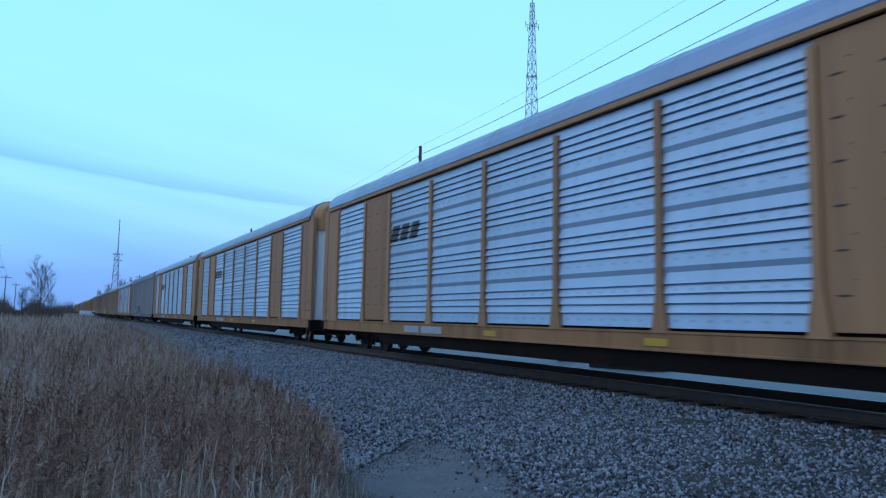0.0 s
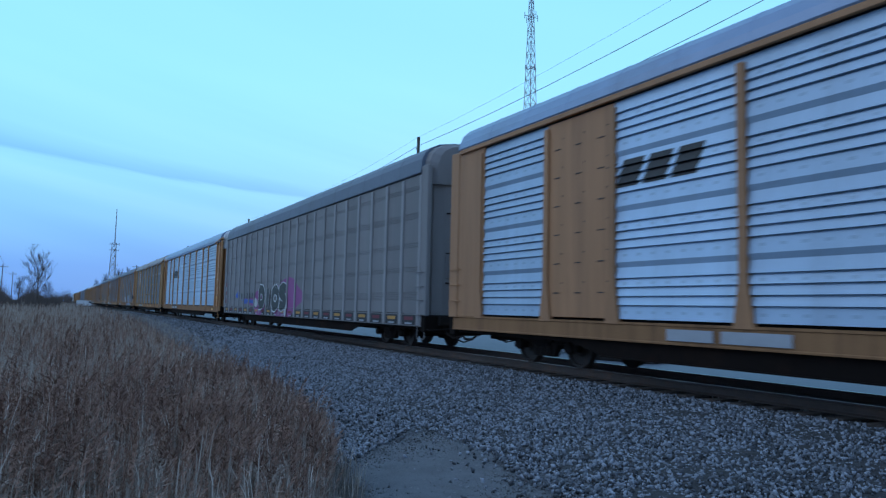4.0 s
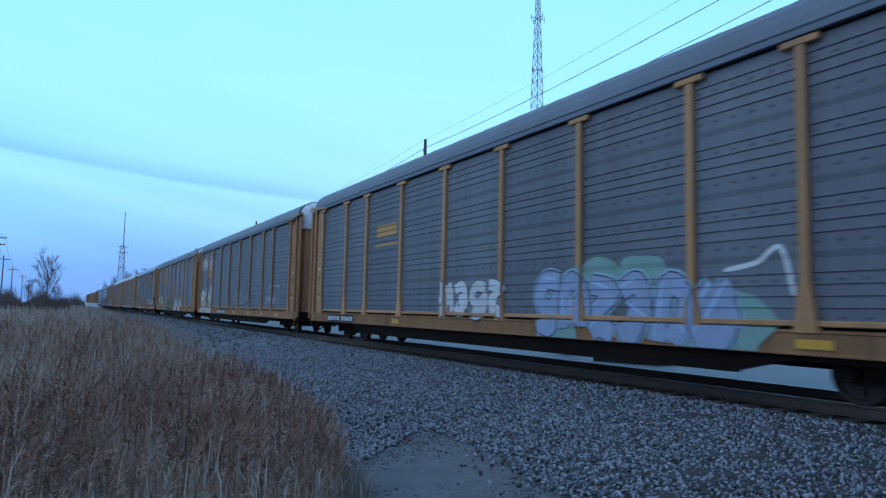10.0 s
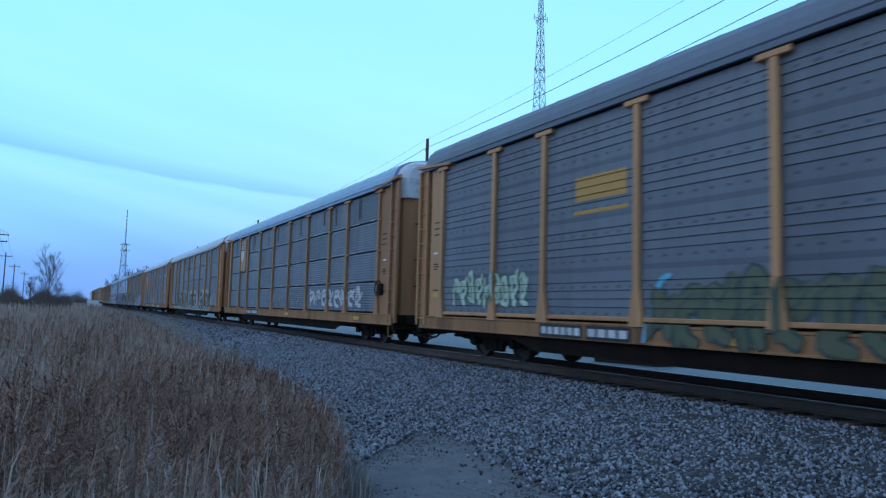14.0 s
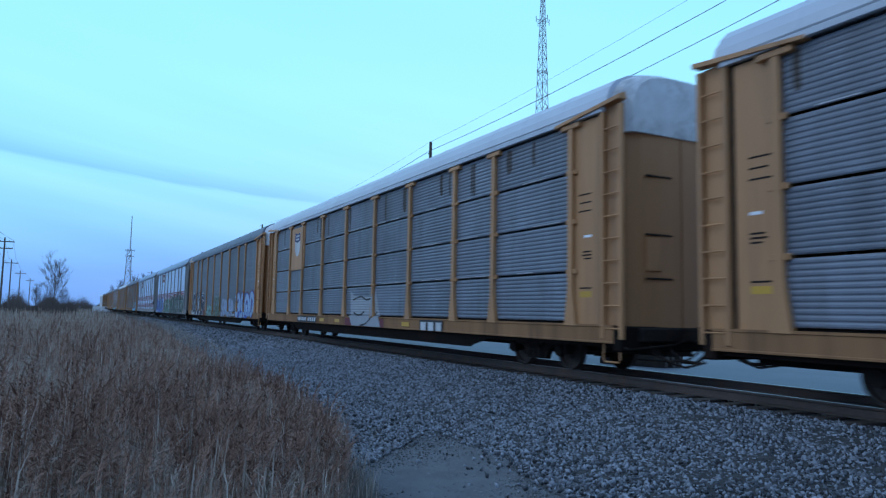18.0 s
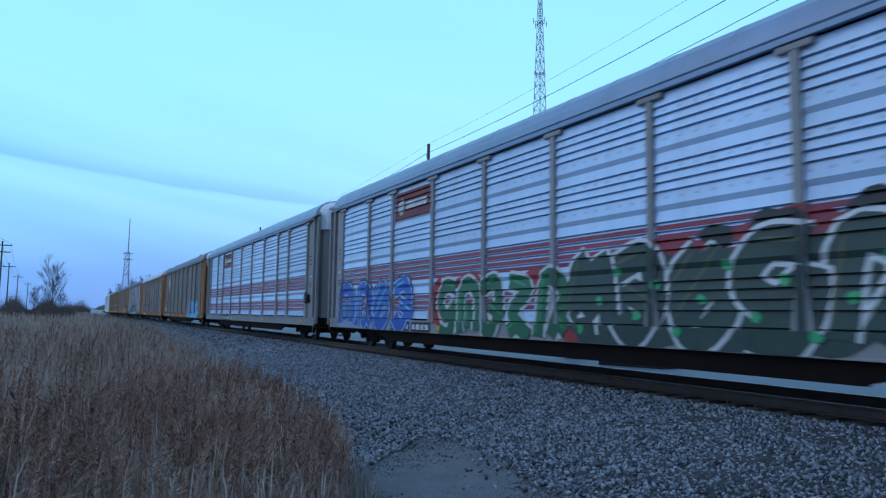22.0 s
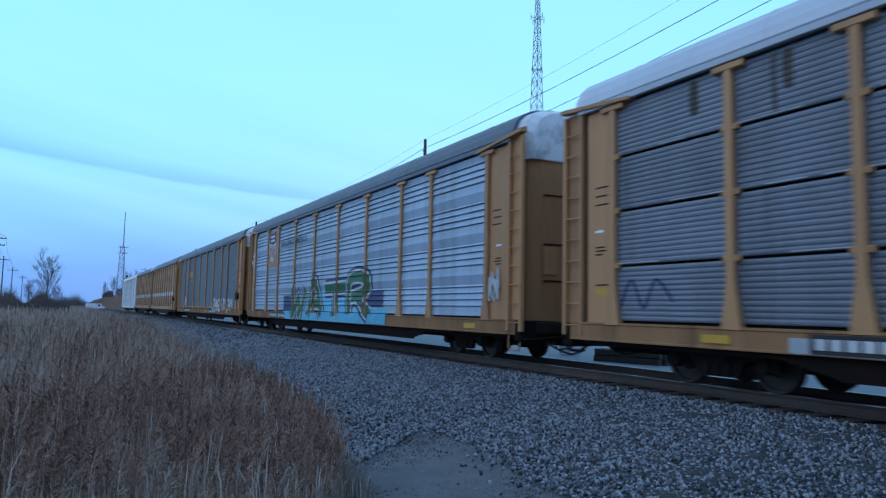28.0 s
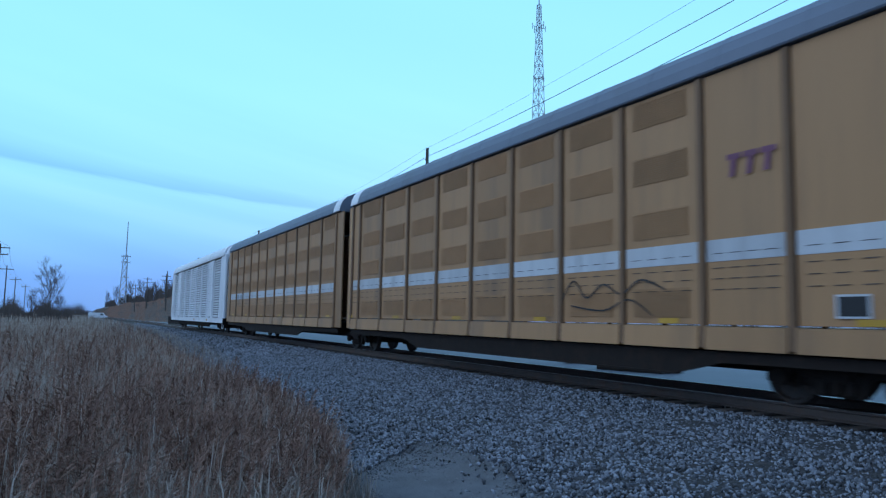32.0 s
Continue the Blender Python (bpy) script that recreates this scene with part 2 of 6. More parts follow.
white = surface("white_rack_paint", (0.78, 0.79, 0.81), 0.5, 0, 0.12, 1.0, (0.40, 0.38, 0.36), 0.35, streak=True)
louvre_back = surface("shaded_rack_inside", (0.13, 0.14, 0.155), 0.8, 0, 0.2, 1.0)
roof_grey = surface("grey_roof_steel", (0.19, 0.26, 0.38), 0.42, 0.35, 0.2, 0.7, (0.13, 0.13, 0.14), 0.4)
roof_dark = surface("dark_roof_steel", (0.118, 0.145, 0.19), 0.6, 0.1, 0.22, 0.7, (0.08, 0.08, 0.08), 0.4)
roof_white = surface("white_roof_paint", (0.46, 0.50, 0.56), 0.5, 0.05, 0.12, 0.6, (0.36, 0.37, 0.38), 0.3)
roof_rust = surface("rusting_roof_steel", (0.27, 0.27, 0.27), 0.65, 0.1, 0.3, 1.1, (0.20, 0.10, 0.055), 0.95)
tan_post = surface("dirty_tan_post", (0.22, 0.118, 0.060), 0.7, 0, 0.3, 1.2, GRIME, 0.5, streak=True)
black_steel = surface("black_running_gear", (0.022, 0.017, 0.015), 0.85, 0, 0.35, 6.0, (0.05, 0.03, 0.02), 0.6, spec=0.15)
wheel_steel = surface("wheel_steel", (0.05, 0.04, 0.035), 0.6, 0.4, 0.3, 6.0, RUST, 0.4)
rail_steel = surface("brown_rail_steel", (0.080, 0.060, 0.052), 0.8, 0.0, 0.3, 3.0, RUST, 0.5)
rail_top = surface("polished_rail_top", (0.40, 0.40, 0.42), 0.3, 0.9, 0.1, 3.0)
tie_wood = surface("creosoted_tie_wood", (0.045, 0.035, 0.03), 0.85, 0, 0.4, 5.0, (0.09, 0.07, 0.06), 0.5, bump=0.4)
paint_white = surface("white_paint", (0.55, 0.56, 0.57), 0.6, 0, 0.2, 1.5, (0.30, 0.30, 0.31), 0.6, streak=True)
paint_black = surface("black_paint", (0.018, 0.018, 0.02), 0.6, 0, 0.2, 3.0)
paint_ink = surface("blue_black_paint", (0.014, 0.018, 0.036), 0.6, 0, 0.3, 2.0, (0.05, 0.06, 0.09), 0.5)
paint_coal = surface("charcoal_paint", (0.035, 0.040, 0.038), 0.6, 0, 0.3, 2.0, (0.08, 0.085, 0.08), 0.5)
paint_steel = surface("faded_blue_grey_paint", (0.26, 0.33, 0.48), 0.6, 0, 0.25, 2.0, (0.20, 0.22, 0.26), 0.6)
paint_mint = surface("mint_paint", (0.20, 0.36, 0.32), 0.6, 0, 0.25, 2.0, (0.25, 0.30, 0.30), 0.5)
paint_sky = surface("sky_blue_paint", (0.32, 0.46, 0.64), 0.6, 0, 0.2, 2.0, (0.30, 0.36, 0.46), 0.5)
paint_grey = surface("grey_paint", (0.35, 0.37, 0.40), 0.6, 0, 0.2, 3.0)
paint_red = surface("red_paint", (0.36, 0.035, 0.04), 0.6, 0, 0.15, 3.0)
paint_crimson = surface("crimson_stripe_paint", (0.23, 0.026, 0.05), 0.6, 0, 0.15, 3.0)
paint_maroon = surface("maroon_paint", (0.16, 0.02, 0.03), 0.6, 0, 0.15, 3.0)
paint_blue = surface("blue_paint", (0.03, 0.10, 0.42), 0.6, 0, 0.2, 3.0)
paint_navy = surface("navy_paint", (0.02, 0.03, 0.12), 0.6, 0, 0.2, 3.0)
paint_cyan = surface("light_blue_paint", (0.10, 0.45, 0.62), 0.6, 0, 0.2, 3.0, (0.5, 0.7, 0.75), 0.5)
paint_forest = surface("dark_green_paint", (0.028, 0.052, 0.046), 0.6, 0, 0.3, 2.0, (0.03, 0.09, 0.06), 0.6)
paint_leaf = surface("leaf_green_paint", (0.03, 0.30, 0.12), 0.6, 0, 0.2, 2.0)
paint_olive = surface("olive_paint", (0.085, 0.095, 0.055), 0.6, 0, 0.3, 2.0, (0.05, 0.09, 0.05), 0.6)
paint_haze = surface("thin_grey_overspray", (0.21, 0.23, 0.27), 0.6, 0, 0.3, 2.0, (0.12, 0.13, 0.15), 0.7)
paint_ice = surface("ice_blue_paint", (0.30, 0.50, 0.60), 0.6, 0, 0.2, 2.0, (0.5, 0.6, 0.62), 0.5)
hood_white = surface("peeling_white_hood", (0.62, 0.64, 0.67), 0.6, 0, 0.25, 2.5, (0.17, 0.165, 0.16), 0.8)
paint_pink = surface("magenta_paint", (0.27, 0.06, 0.21), 0.6, 0, 0.2, 2.0, (0.25, 0.06, 0.25), 0.4)
paint_green = surface("green_paint", (0.018, 0.115, 0.055), 0.6, 0, 0.25, 3.0, (0.03, 0.07, 0.05), 0.5)
paint_pale = surface("pale_green_paint", (0.42, 0.50, 0.40), 0.6, 0, 0.2, 2.0, (0.3, 0.5, 0.4), 0.4)
paint_putty = surface("putty_paint", (0.34, 0.345, 0.31), 0.6, 0, 0.3, 2.0, (0.20, 0.215, 0.22), 0.7)
paint_cream = surface("cream_paint", (0.60, 0.57, 0.46), 0.6, 0, 0.2, 2.0)
paint_purple = surface("purple_paint", (0.19, 0.065, 0.11), 0.6, 0, 0.2, 2.0)
paint_gold = surface("gold_paint", (0.45, 0.23, 0.05), 0.6, 0, 0.15, 2.0)
ballast_mat = surface("ballast_stone", (0.148, 0.160, 0.184), 0.85, 0, 0.3, 8.0, None, island=True, vary=0.92, bump=0.0)
# bed colour taken near black to stand for shade in the stone gaps
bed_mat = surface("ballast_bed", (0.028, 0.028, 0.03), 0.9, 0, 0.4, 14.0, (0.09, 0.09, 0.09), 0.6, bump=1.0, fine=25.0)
gravel_mat = surface("fine_gravel", (0.112, 0.117, 0.128), 0.9, 0, 0.5, 3.0, (0.10, 0.10, 0.10), 0.6, bump=0.9, fine=70.0)
soil_mat = surface("dry_grass_ground", (0.20, 0.155, 0.115), 0.95, 0, 0.4, 0.6, (0.05, 0.04, 0.03), 0.6, bump=0.6, fine=20.0)
road_mat = surface("pale_wet_concrete", (0.088, 0.098, 0.122), 0.7, 0, 0.25, 0.4, (0.07, 0.075, 0.09), 0.5, bump=0.1)
wood_pole = surface("weathered_pole_wood", (0.09, 0.075, 0.065), 0.9, 0, 0.3, 4.0)
galv = surface("galvanised_lattice", (0.36, 0.38, 0.42), 0.5, 0.3, 0.2, 2.0)
wire_mat = surface("wire_aluminium", (0.07, 0.08, 0.10), 0.5, 0.4, 0.1, 2.0)
reed_stem = surface("dry_reed_stem", (0.465, 0.39, 0.33), 0.9, 0, 0.15, 3.0, None, island=True, vary=0.14, bump=0)
reed_plume_dark = surface("dark_reed_plume", (0.17, 0.092, 0.066), 0.95, 0, 0.2, 5.0, None, island=True, vary=0.15, bump=0)
reed_plume = surface("brown_reed_plume", (0.305, 0.180, 0.130), 0.95, 0, 0.2, 5.0, None, island=True, vary=0.15, bump=0)
reed_plume_old = surface("grey_reed_plume", (0.34, 0.27, 0.225), 0.95, 0, 0.2, 5.0, None, island=True, vary=0.15, bump=0)
grass_mat = surface("pale_dry_grass", (0.28, 0.235, 0.19), 0.95, 0, 0.2, 3.0, None, island=True, vary=0.35, bump=0)
pebble_mat = surface("small_pebbles", (0.145, 0.148, 0.155), 0.9, 0, 0.2, 8.0, None, island=True, vary=0.45, bump=0)
bark = surface("dark_bare_twigs", (0.085, 0.07, 0.062), 0.9, 0, 0.2, 3.0)
brush = surface("bare_brushwood", (0.08, 0.064, 0.058), 0.95, 0, 0.3, 1.0, None, island=True, vary=0.4, bump=0)
mound_mat = surface("mown_dry_grass", (0.075, 0.05, 0.036), 0.95, 0, 0.4, 0.12, (0.045, 0.035, 0.026), 0.7, bump=0.8, fine=3.0)


# ---- mesh tools ----
class Geo:
    """Collects vertices and faces of one mesh."""

    def __init__(self):
        self.v, self.f = [], []

    def add(self, verts, faces):
        n = len(self.v)
        self.v += [tuple(p) for p in verts]
        self.f += [tuple(n + i for i in f) for f in faces]
        return self

    def box(self, x0, x1, y0, y1, z0, z1, c=0.0):
        if c <= 0:
            return self.add([(x, y, z) for x in (x0, x1) for y in (y0, y1) for z in (z0, z1)],
                            [(0, 1, 3, 2), (4, 6, 7, 5), (0, 4, 5, 1), (2, 3, 7, 6), (0, 2, 6, 4), (1, 5, 7, 3)])
        lo, hi = (x0, y0, z0), (x1, y1, z1)
        idx, verts = {}, []
        for sx in (0, 1):
            for sy in (0, 1):
                for sz in (0, 1):
                    s = (sx, sy, sz)
                    for ax in range(3):
                        p = []
                        for k in range(3):
                            e = hi[k] if s[k] else lo[k]
                            p.append(e if k == ax else e + (-c if s[k] else c))
                        idx[(s, ax)] = len(verts)
                        verts.append(p)
        faces = []
        for ax in range(3):
            a, b = [k for k in range(3) if k != ax]
            for side in (0, 1):
                ring = []
                for u, w in ((0, 0), (1, 0), (1, 1), (0, 1)):
                    s = [0, 0, 0]
                    s[ax], s[a], s[b] = side, u, w
                    ring.append(idx[(tuple(s), ax)])
                faces.append(ring if (side == 1) == (ax != 1) else ring[::-1])
        for ax in range(3):
            a, b = [k for k in range(3) if k != ax]
            for u in (0, 1):
                for w in (0, 1):
                    s0, s1 = [0, 0, 0], [0, 0, 0]
                    s0[a], s0[b], s1[a], s1[b] = u, w, u, w
                    s1[ax] = 1
                    s0, s1 = tuple(s0), tuple(s1)
                    faces.append((idx[(s0, a)], idx[(s1, a)], idx[(s1, b)], idx[(s0, b)]))
        for sx in (0, 1):
            for sy in (0, 1):
                for sz in (0, 1):
                    faces.append(tuple(idx[((sx, sy, sz), k)] for k in range(3)))
        return self.add(verts, faces)

    def tube(self, points, r, n=6, r_end=None):
        pts = [Vector(p) for p in points]
        rings = []
        for i, p in enumerate(pts):
            d = (pts[min(i + 1, len(pts) - 1)] - pts[max(i - 1, 0)]).normalized()
            a = d.orthogonal().normalized()
            b = d.cross(a)
            rr = r if r_end is None else r + (r_end - r) * i / (len(pts) - 1)
            rings.append([p + (a * math.cos(2 * math.pi * k / n) + b * math.sin(2 * math.pi * k / n)) * rr for k in range(n)])
        verts = [q for ring in rings for q in ring]
        faces = [(i * n + k, i * n + (k + 1) % n, (i + 1) * n + (k + 1) % n, (i + 1) * n + k) for i in range(len(pts) - 1) for k in range(n)]
        faces += [tuple(range(n))[::-1], tuple((len(pts) - 1) * n + k for k in range(n))]
        return self.add(verts, faces)

    def lathe(self, profile, centre, axis="y", n=20):
        """profile: (along, radius) pairs round the axis."""
        verts = []
        for a, r in profile:
            for k in range(n):
                c, s = math.cos(2 * math.pi * k / n) * r, math.sin(2 * math.pi * k / n) * r
                p = (c, a, s) if axis == "y" else ((a, c, s) if axis == "x" else (c, s, a))
                verts.append((p[0] + centre[0], p[1] + centre[1], p[2] + centre[2]))
        m = len(profile)
        faces = [(i * n + k, i * n + (k + 1) % n, (i + 1) * n + (k + 1) % n, (i + 1) * n + k) for i in range(m - 1) for k in range(n)]
        faces += [tuple(range(n))[::-1], tuple((m - 1) * n + k for k in range(n))]
        return self.add(verts, faces)

    def extrude(self, ring, axis, a0, a1):
        """A closed ring of 2D points pushed along an axis. x: ring is (y, z); y: (x, z); z: (x, y)."""
        def at(p, a):
            return (a, p[0], p[1]) if axis == "x" else ((p[0], a, p[1]) if axis == "y" else (p[0], p[1], a))
        n = len(ring)
        verts = [at(p, a0) for p in ring] + [at(p, a1) for p in ring]
        faces = [(k, (k + 1) % n, n + (k + 1) % n, n + k) for k in range(n)] + [tuple(range(n))[::-1], tuple(range(n, 2 * n))]
        return self.add(verts, faces)

    def mesh(self, name, smooth=False):
        me = bpy.data.meshes.new(name)
        me.from_pydata(self.v, [], self.f)
        bm = bmesh.new()
        bm.from_mesh(me)
        bmesh.ops.recalc_face_normals(bm, faces=bm.faces)
        bm.to_mesh(me)
        bm.free()
        me.materials.append(None)
        if smooth:
            me.polygons.foreach_set("use_smooth", [True] * len(me.polygons))
        return me


def part(name, me, material, parent, label="", at=None):
    """Links a mesh as one object under a thing or part, with a material of its own."""
    ob = new(name, me if isinstance(me, bpy.types.Mesh) else me.mesh(name))
    ob.material_slots[0].link = "OBJECT"
    ob.material_slots[0].material = material
    if parent is not None:
        ob.parent = parent
    if at is not None:
        ob.matrix_basis = at if isinstance(at, Matrix) else Matrix.Translation(at)
    if label:
        ob["label"] = label
    return ob


def thing(name, label, category, group="", kind="", at=(0, 0, 0)):
    e = new(name)
    e.location = at
    return tagged(e, label, category, group, kind)


CACHE = {}


def cached(key, make):
    if key not in CACHE:
        CACHE[key] = make()
    return CACHE[key]

# ---- the train ----
BODY = 27.13
POSTS = (1.55, 4.6, 6.62, 9.5, 12.38, 15.25, 18.1, 20.95, 22.98, 25.65)
Z0, Z1 = 1.07, 5.15          # foot and top of the side panels
OUT = 1.50                   # half width at the back of the panels


TIER = 1.04                  # height of one tier of a louvred side


def rib_levels(joint=0.10):
    """(z, depth) down a louvred side: four tiers, each with four open laps below a flat that ends in a turned-out joint."""
    pts = []
    for tier in range(4):
        b = Z0 + tier * TIER
        for k in range(4):
            z = b + 0.225 + k * 0.163
            pts += [(z, 0.014), (z + 0.003, -0.024), (z + 0.024, -0.024), (z + 0.032, 0.052)]
        pts += [(b + TIER - joint, 0.010), (b + TIER - 0.004, 0.050)]
    return [(Z0, 0.04)] + [q for q in pts if q[0] < Z1 - 0.01] + [(Z1, 0.03)]


def fine_levels():
    """Four rows of finely corrugated sheet with an open slot between."""
    rows, h = [], (Z1 - Z0 - 3 * 0.05) / 4
    for r in range(4):
        a = Z0 + r * (h + 0.05)
        pts = []
        n = 11
        for k in range(n):
            z = a + h * k / n
            pts += [(z, 0.004), (z + h / n * 0.25, 0.014), (z + h / n * 0.6, 0.014), (z + h / n * 0.88, 0.004)]
        rows.append(pts + [(a + h, 0.0)])
    return rows


RIBS, WORN, FINE = rib_levels(), rib_levels(0.25), fine_levels()
SOFT = [(z, 0.012 + 0.30 * max(d, -0.010)) for z, d in RIBS]
TABLES = {"rib": RIBS, "worn": WORN, "soft": SOFT, "fine": [q for row in FINE for q in row]}


def depth_at(style, z):
    if style == "flat":
        return 0.05
    table = TABLES[style]
    for (za, da), (zb, db) in zip(table, table[1:]):
        if za <= z <= zb:
            return da + (db - da) * (z - za) / max(zb - za, 1e-6)
    return 0.0


def sheet(levels, w):
    """A formed sheet w wide, from x = -w to 0, facing -y, with a back of its own."""
    g = Geo()
    ring = [(-OUT - d, z) for z, d in levels] + [(-OUT + 0.03, levels[-1][0]), (-OUT + 0.03, levels[0][0])]
    return g.extrude(ring, "x", -w, 0.0)


def louvre_mesh(w):
    """Open slats that run the length of a bay, in four tiers."""
    def make():
        g = Geo()
        p = (Z1 - Z0) / 4
        for band in range(4):
            b = Z0 + band * p
            g.box(-w, 0, -1.55, -1.51, b, b + 0.13)
            for k in range(5):
                z = b + 0.20 + k * 0.162
                g.extrude([(-1.555, z), (-1.555, z + 0.055), (-1.515, z + 0.10), (-1.515, z + 0.045)], "x", -w, 0.0)
        return g.mesh("slats")
    return cached(("louvre", round(w, 3)), make)


def panel_mesh(style, w, row=0):
    key = (style, round(w, 3), row)
    return cached(key, lambda: sheet(FINE[row] if style == "fine" else TABLES[style], w).mesh("panel"))


def flat_mesh(w, z0, z1, y=1.545, c=0.008, t=0.05):
    return cached(("flat", round(w, 3), round(z0, 3), round(z1, 3), y), lambda: Geo().box(-w, 0, -y, -y + t, z0, z1, c).mesh("panel"))


def post_mesh(tee=True, clips=False):
    def make():
        g = Geo()
        # front outline of a post: flared foot, straight shaft, crossbar at the top
        ring = [(-0.18, 0.98), (0.18, 0.98), (0.15, 1.2), (0.072, 1.72), (0.072, 5.05), (0.0, 5.07), (-0.072, 5.05), (-0.072, 1.72), (-0.15, 1.2)]
        g.extrude(ring, "y", -1.60, -1.49)
        if tee:
            g.box(-0.30, 0.30, -1.612, -1.48, 5.06, 5.165, 0.012)
        if clips:
            # lugs that hold the sheets where their rows meet
            for a in FINE[1:]:
                for x in (-0.11, 0.11):
                    g.box(x - 0.05, x + 0.05, -1.575, -1.50, a[0][0] - 0.075, a[0][0] + 0.025, 0.01)
        return g.mesh("post")
    return cached(("post", tee, clips), make)


def roof_mesh(length, foot=5.30):
    """One pressed roof skin with a raised seam at every sheet."""
    def make():
        half = [(-1.60, foot), (-1.615, foot + 0.03), (-1.57, 5.50), (-1.47, 5.70), (-1.30, 5.86), (-1.02, 5.99), (-0.5, 6.08)]
        prof = half + [(-y, z) for y, z in half[::-1]]
        n, m = int(length / 1.43), len(prof)
        stations = [(0.0, 0)]
        for k in range(1, n):
            x = -length * k / n
            stations += [(x + 0.03, 0), (x + 0.02, 1), (x - 0.02, 1), (x - 0.03, 0)]
        stations.append((-length, 0))
        g = Geo()
        verts, faces = [], []
        for x, up in stations:
            verts += [(x, y * (1.003 if up else 1), z + (0.006 if up and 0 < i < m - 1 else 0)) for i, (y, z) in enumerate(prof)]
        for i in range(len(stations) - 1):
            faces += [(i * m + k, i * m + (k + 1) % m, (i + 1) * m + (k + 1) % m, (i + 1) * m + k) for k in range(m)]
        faces += [tuple(range(m)), tuple((len(stations) - 1) * m + k for k in range(m))]
        return g.add(verts, faces).mesh("roof")
    return cached(("roof", round(length, 2), foot), make)


def roof_end_mesh():
    """The hood over the end doors, falling away towards the coupler."""
    def make():
        g = Geo()
        prof = [(-1.55, 4.74), (-1.55, 5.44), (-1.45, 5.68), (-1.28, 5.84), (-0.98, 5.97), (-0.4, 6.04), (0.4, 6.04), (0.98, 5.97), (1.28, 5.84), (1.45, 5.68), (1.55, 5.44), (1.55, 4.74)]
        a = [(0.0, y * 0.95, z) for y, z in prof]
        m = [(0.22, y * 0.92, z if z < 5 else z - 0.02) for y, z in prof]
        b = [(0.40, y * 0.80, z if z < 5 else z - 0.11) for y, z in prof]
        n = len(prof)
        g.add(a + m + b, [(o + k, o + (k + 1) % n, o + n + (k + 1) % n, o + n + k) for o in (0, n) for k in range(n)] + [tuple(range(n))[::-1], tuple(range(2 * n, 3 * n))])
        return g.mesh("roof_end")
    return cached(("roof_end",), make)


def end_door_mesh():
    """Curved end doors between the corner posts: a bowed plan with seams."""
    def make():
        g = Geo()
        plan = [(-0.25, -1.46), (0.02, -1.42), (0.20, -1.28), (0.32, -1.0), (0.36, -0.6), (0.37, -0.02), (0.35, -0.02), (0.35, 0.02), (0.37, 0.02), (0.36, 0.6), (0.32, 1.0), (0.20, 1.28), (0.02, 1.42), (-0.25, 1.46)]
        g.extrude(plan, "z", 0.98, 4.75)
        return g.mesh("end_door")
    return cached(("end_door",), make)


def gutter_mesh():
    """A sloped ledge that rises over the ladder towards the car's end."""
    def make():
        g = Geo()
        a = [(-2.0, y, z) for y, z in ((-1.66, 5.15), (-1.66, 5.21), (-1.50, 5.25), (-1.46, 5.15))]
        b = [(0.02, y, z + 0.17) for y, z in ((-1.66, 5.15), (-1.66, 5.23), (-1.50, 5.29), (-1.46, 5.15))]
        g.add(a + b, [(0, 1, 2, 3), (4, 7, 6, 5)] + [(k, 4 + k, 4 + (k + 1) % 4, (k + 1) % 4) for k in range(4)])
        return g.mesh("gutter")
    return cached(("gutter",), make)


def ladder_meshes():
    def stile():
        return Geo().box(-0.045, 0.045, -1.60, -1.50, 0.75, 5.24, 0.012).mesh("ladder_stile")
    def rung():
        return Geo().tube([(-0.56, -1.575, 0), (0.0, -1.575, 0)], 0.016, 6).mesh("ladder_rung")
    return cached(("stile",), stile), cached(("rung",), rung)


def sill_mesh(length, z0=0.67, z1=1.02):
    def make():
        g = Geo()
        ring = [(-1.585, z0), (-1.585, z0 + 0.03), (-1.575, z0 + 0.04), (-1.575, z1 - 0.05), (-1.59, z1 - 0.04), (-1.59, z1), (-1.40, z1), (-1.40, z0)]
        g.extrude(ring, "x", -length + 0.25, -0.25)
        return g.mesh("side_sill")
    return cached(("sill", round(length, 2), z0, z1), make)


def under_mesh(length):
    def make():
        g = Geo()
        g.box(-length + 0.1, -0.1, -0.34, 0.34, 0.42, 0.98, 0.02)
        g.box(-length + 0.3, -0.3, -1.42, 1.42, 0.98, 1.05, 0.01)
        n = 9
        for k in range(n):
            x = -length * (k + 0.5) / n
            g.box(x - 0.09, x + 0.09, -1.40, 1.40, 0.62, 0.98, 0.01)
        return g.mesh("underframe")
    return cached(("under", round(length, 2)), make)


def belly_mesh(length):
    """Deep middle part of the side sill, dark with dirt, and the brake gear hung under it."""
    def make():
        g = Geo()
        a, b = 4.9, length - 4.9
        for y in (-1.50, 1.44):
            g.extrude([(-0.4, 0.60), (-a, 0.58), (-a - 0.9, 0.37), (-b + 0.9, 0.37), (-b, 0.58), (-length + 0.4, 0.60), (-length + 0.4, 0.75), (-0.4, 0.75)], "y", y, y + 0.06)
            g.box(-b + 0.9, -a - 0.9, y - 0.03, y + 0.09, 0.345, 0.37)
        m = -length / 2
        g.box(m - 1.1, m - 0.3, -1.15, -0.55, 0.32, 0.62, 0.03)
        g.lathe([(-0.45, 0.02), (-0.42, 0.19), (0.42, 0.19), (0.45, 0.02)], (m + 1.2, -0.85, 0.52), "x", 12)
        g.tube([(m + 3.8, -1.1, 0.50), (m - 4.0, -1.1, 0.47)], 0.025, 5)
        return g.mesh("brake_gear")
    return cached(("belly", round(length, 2)), make)


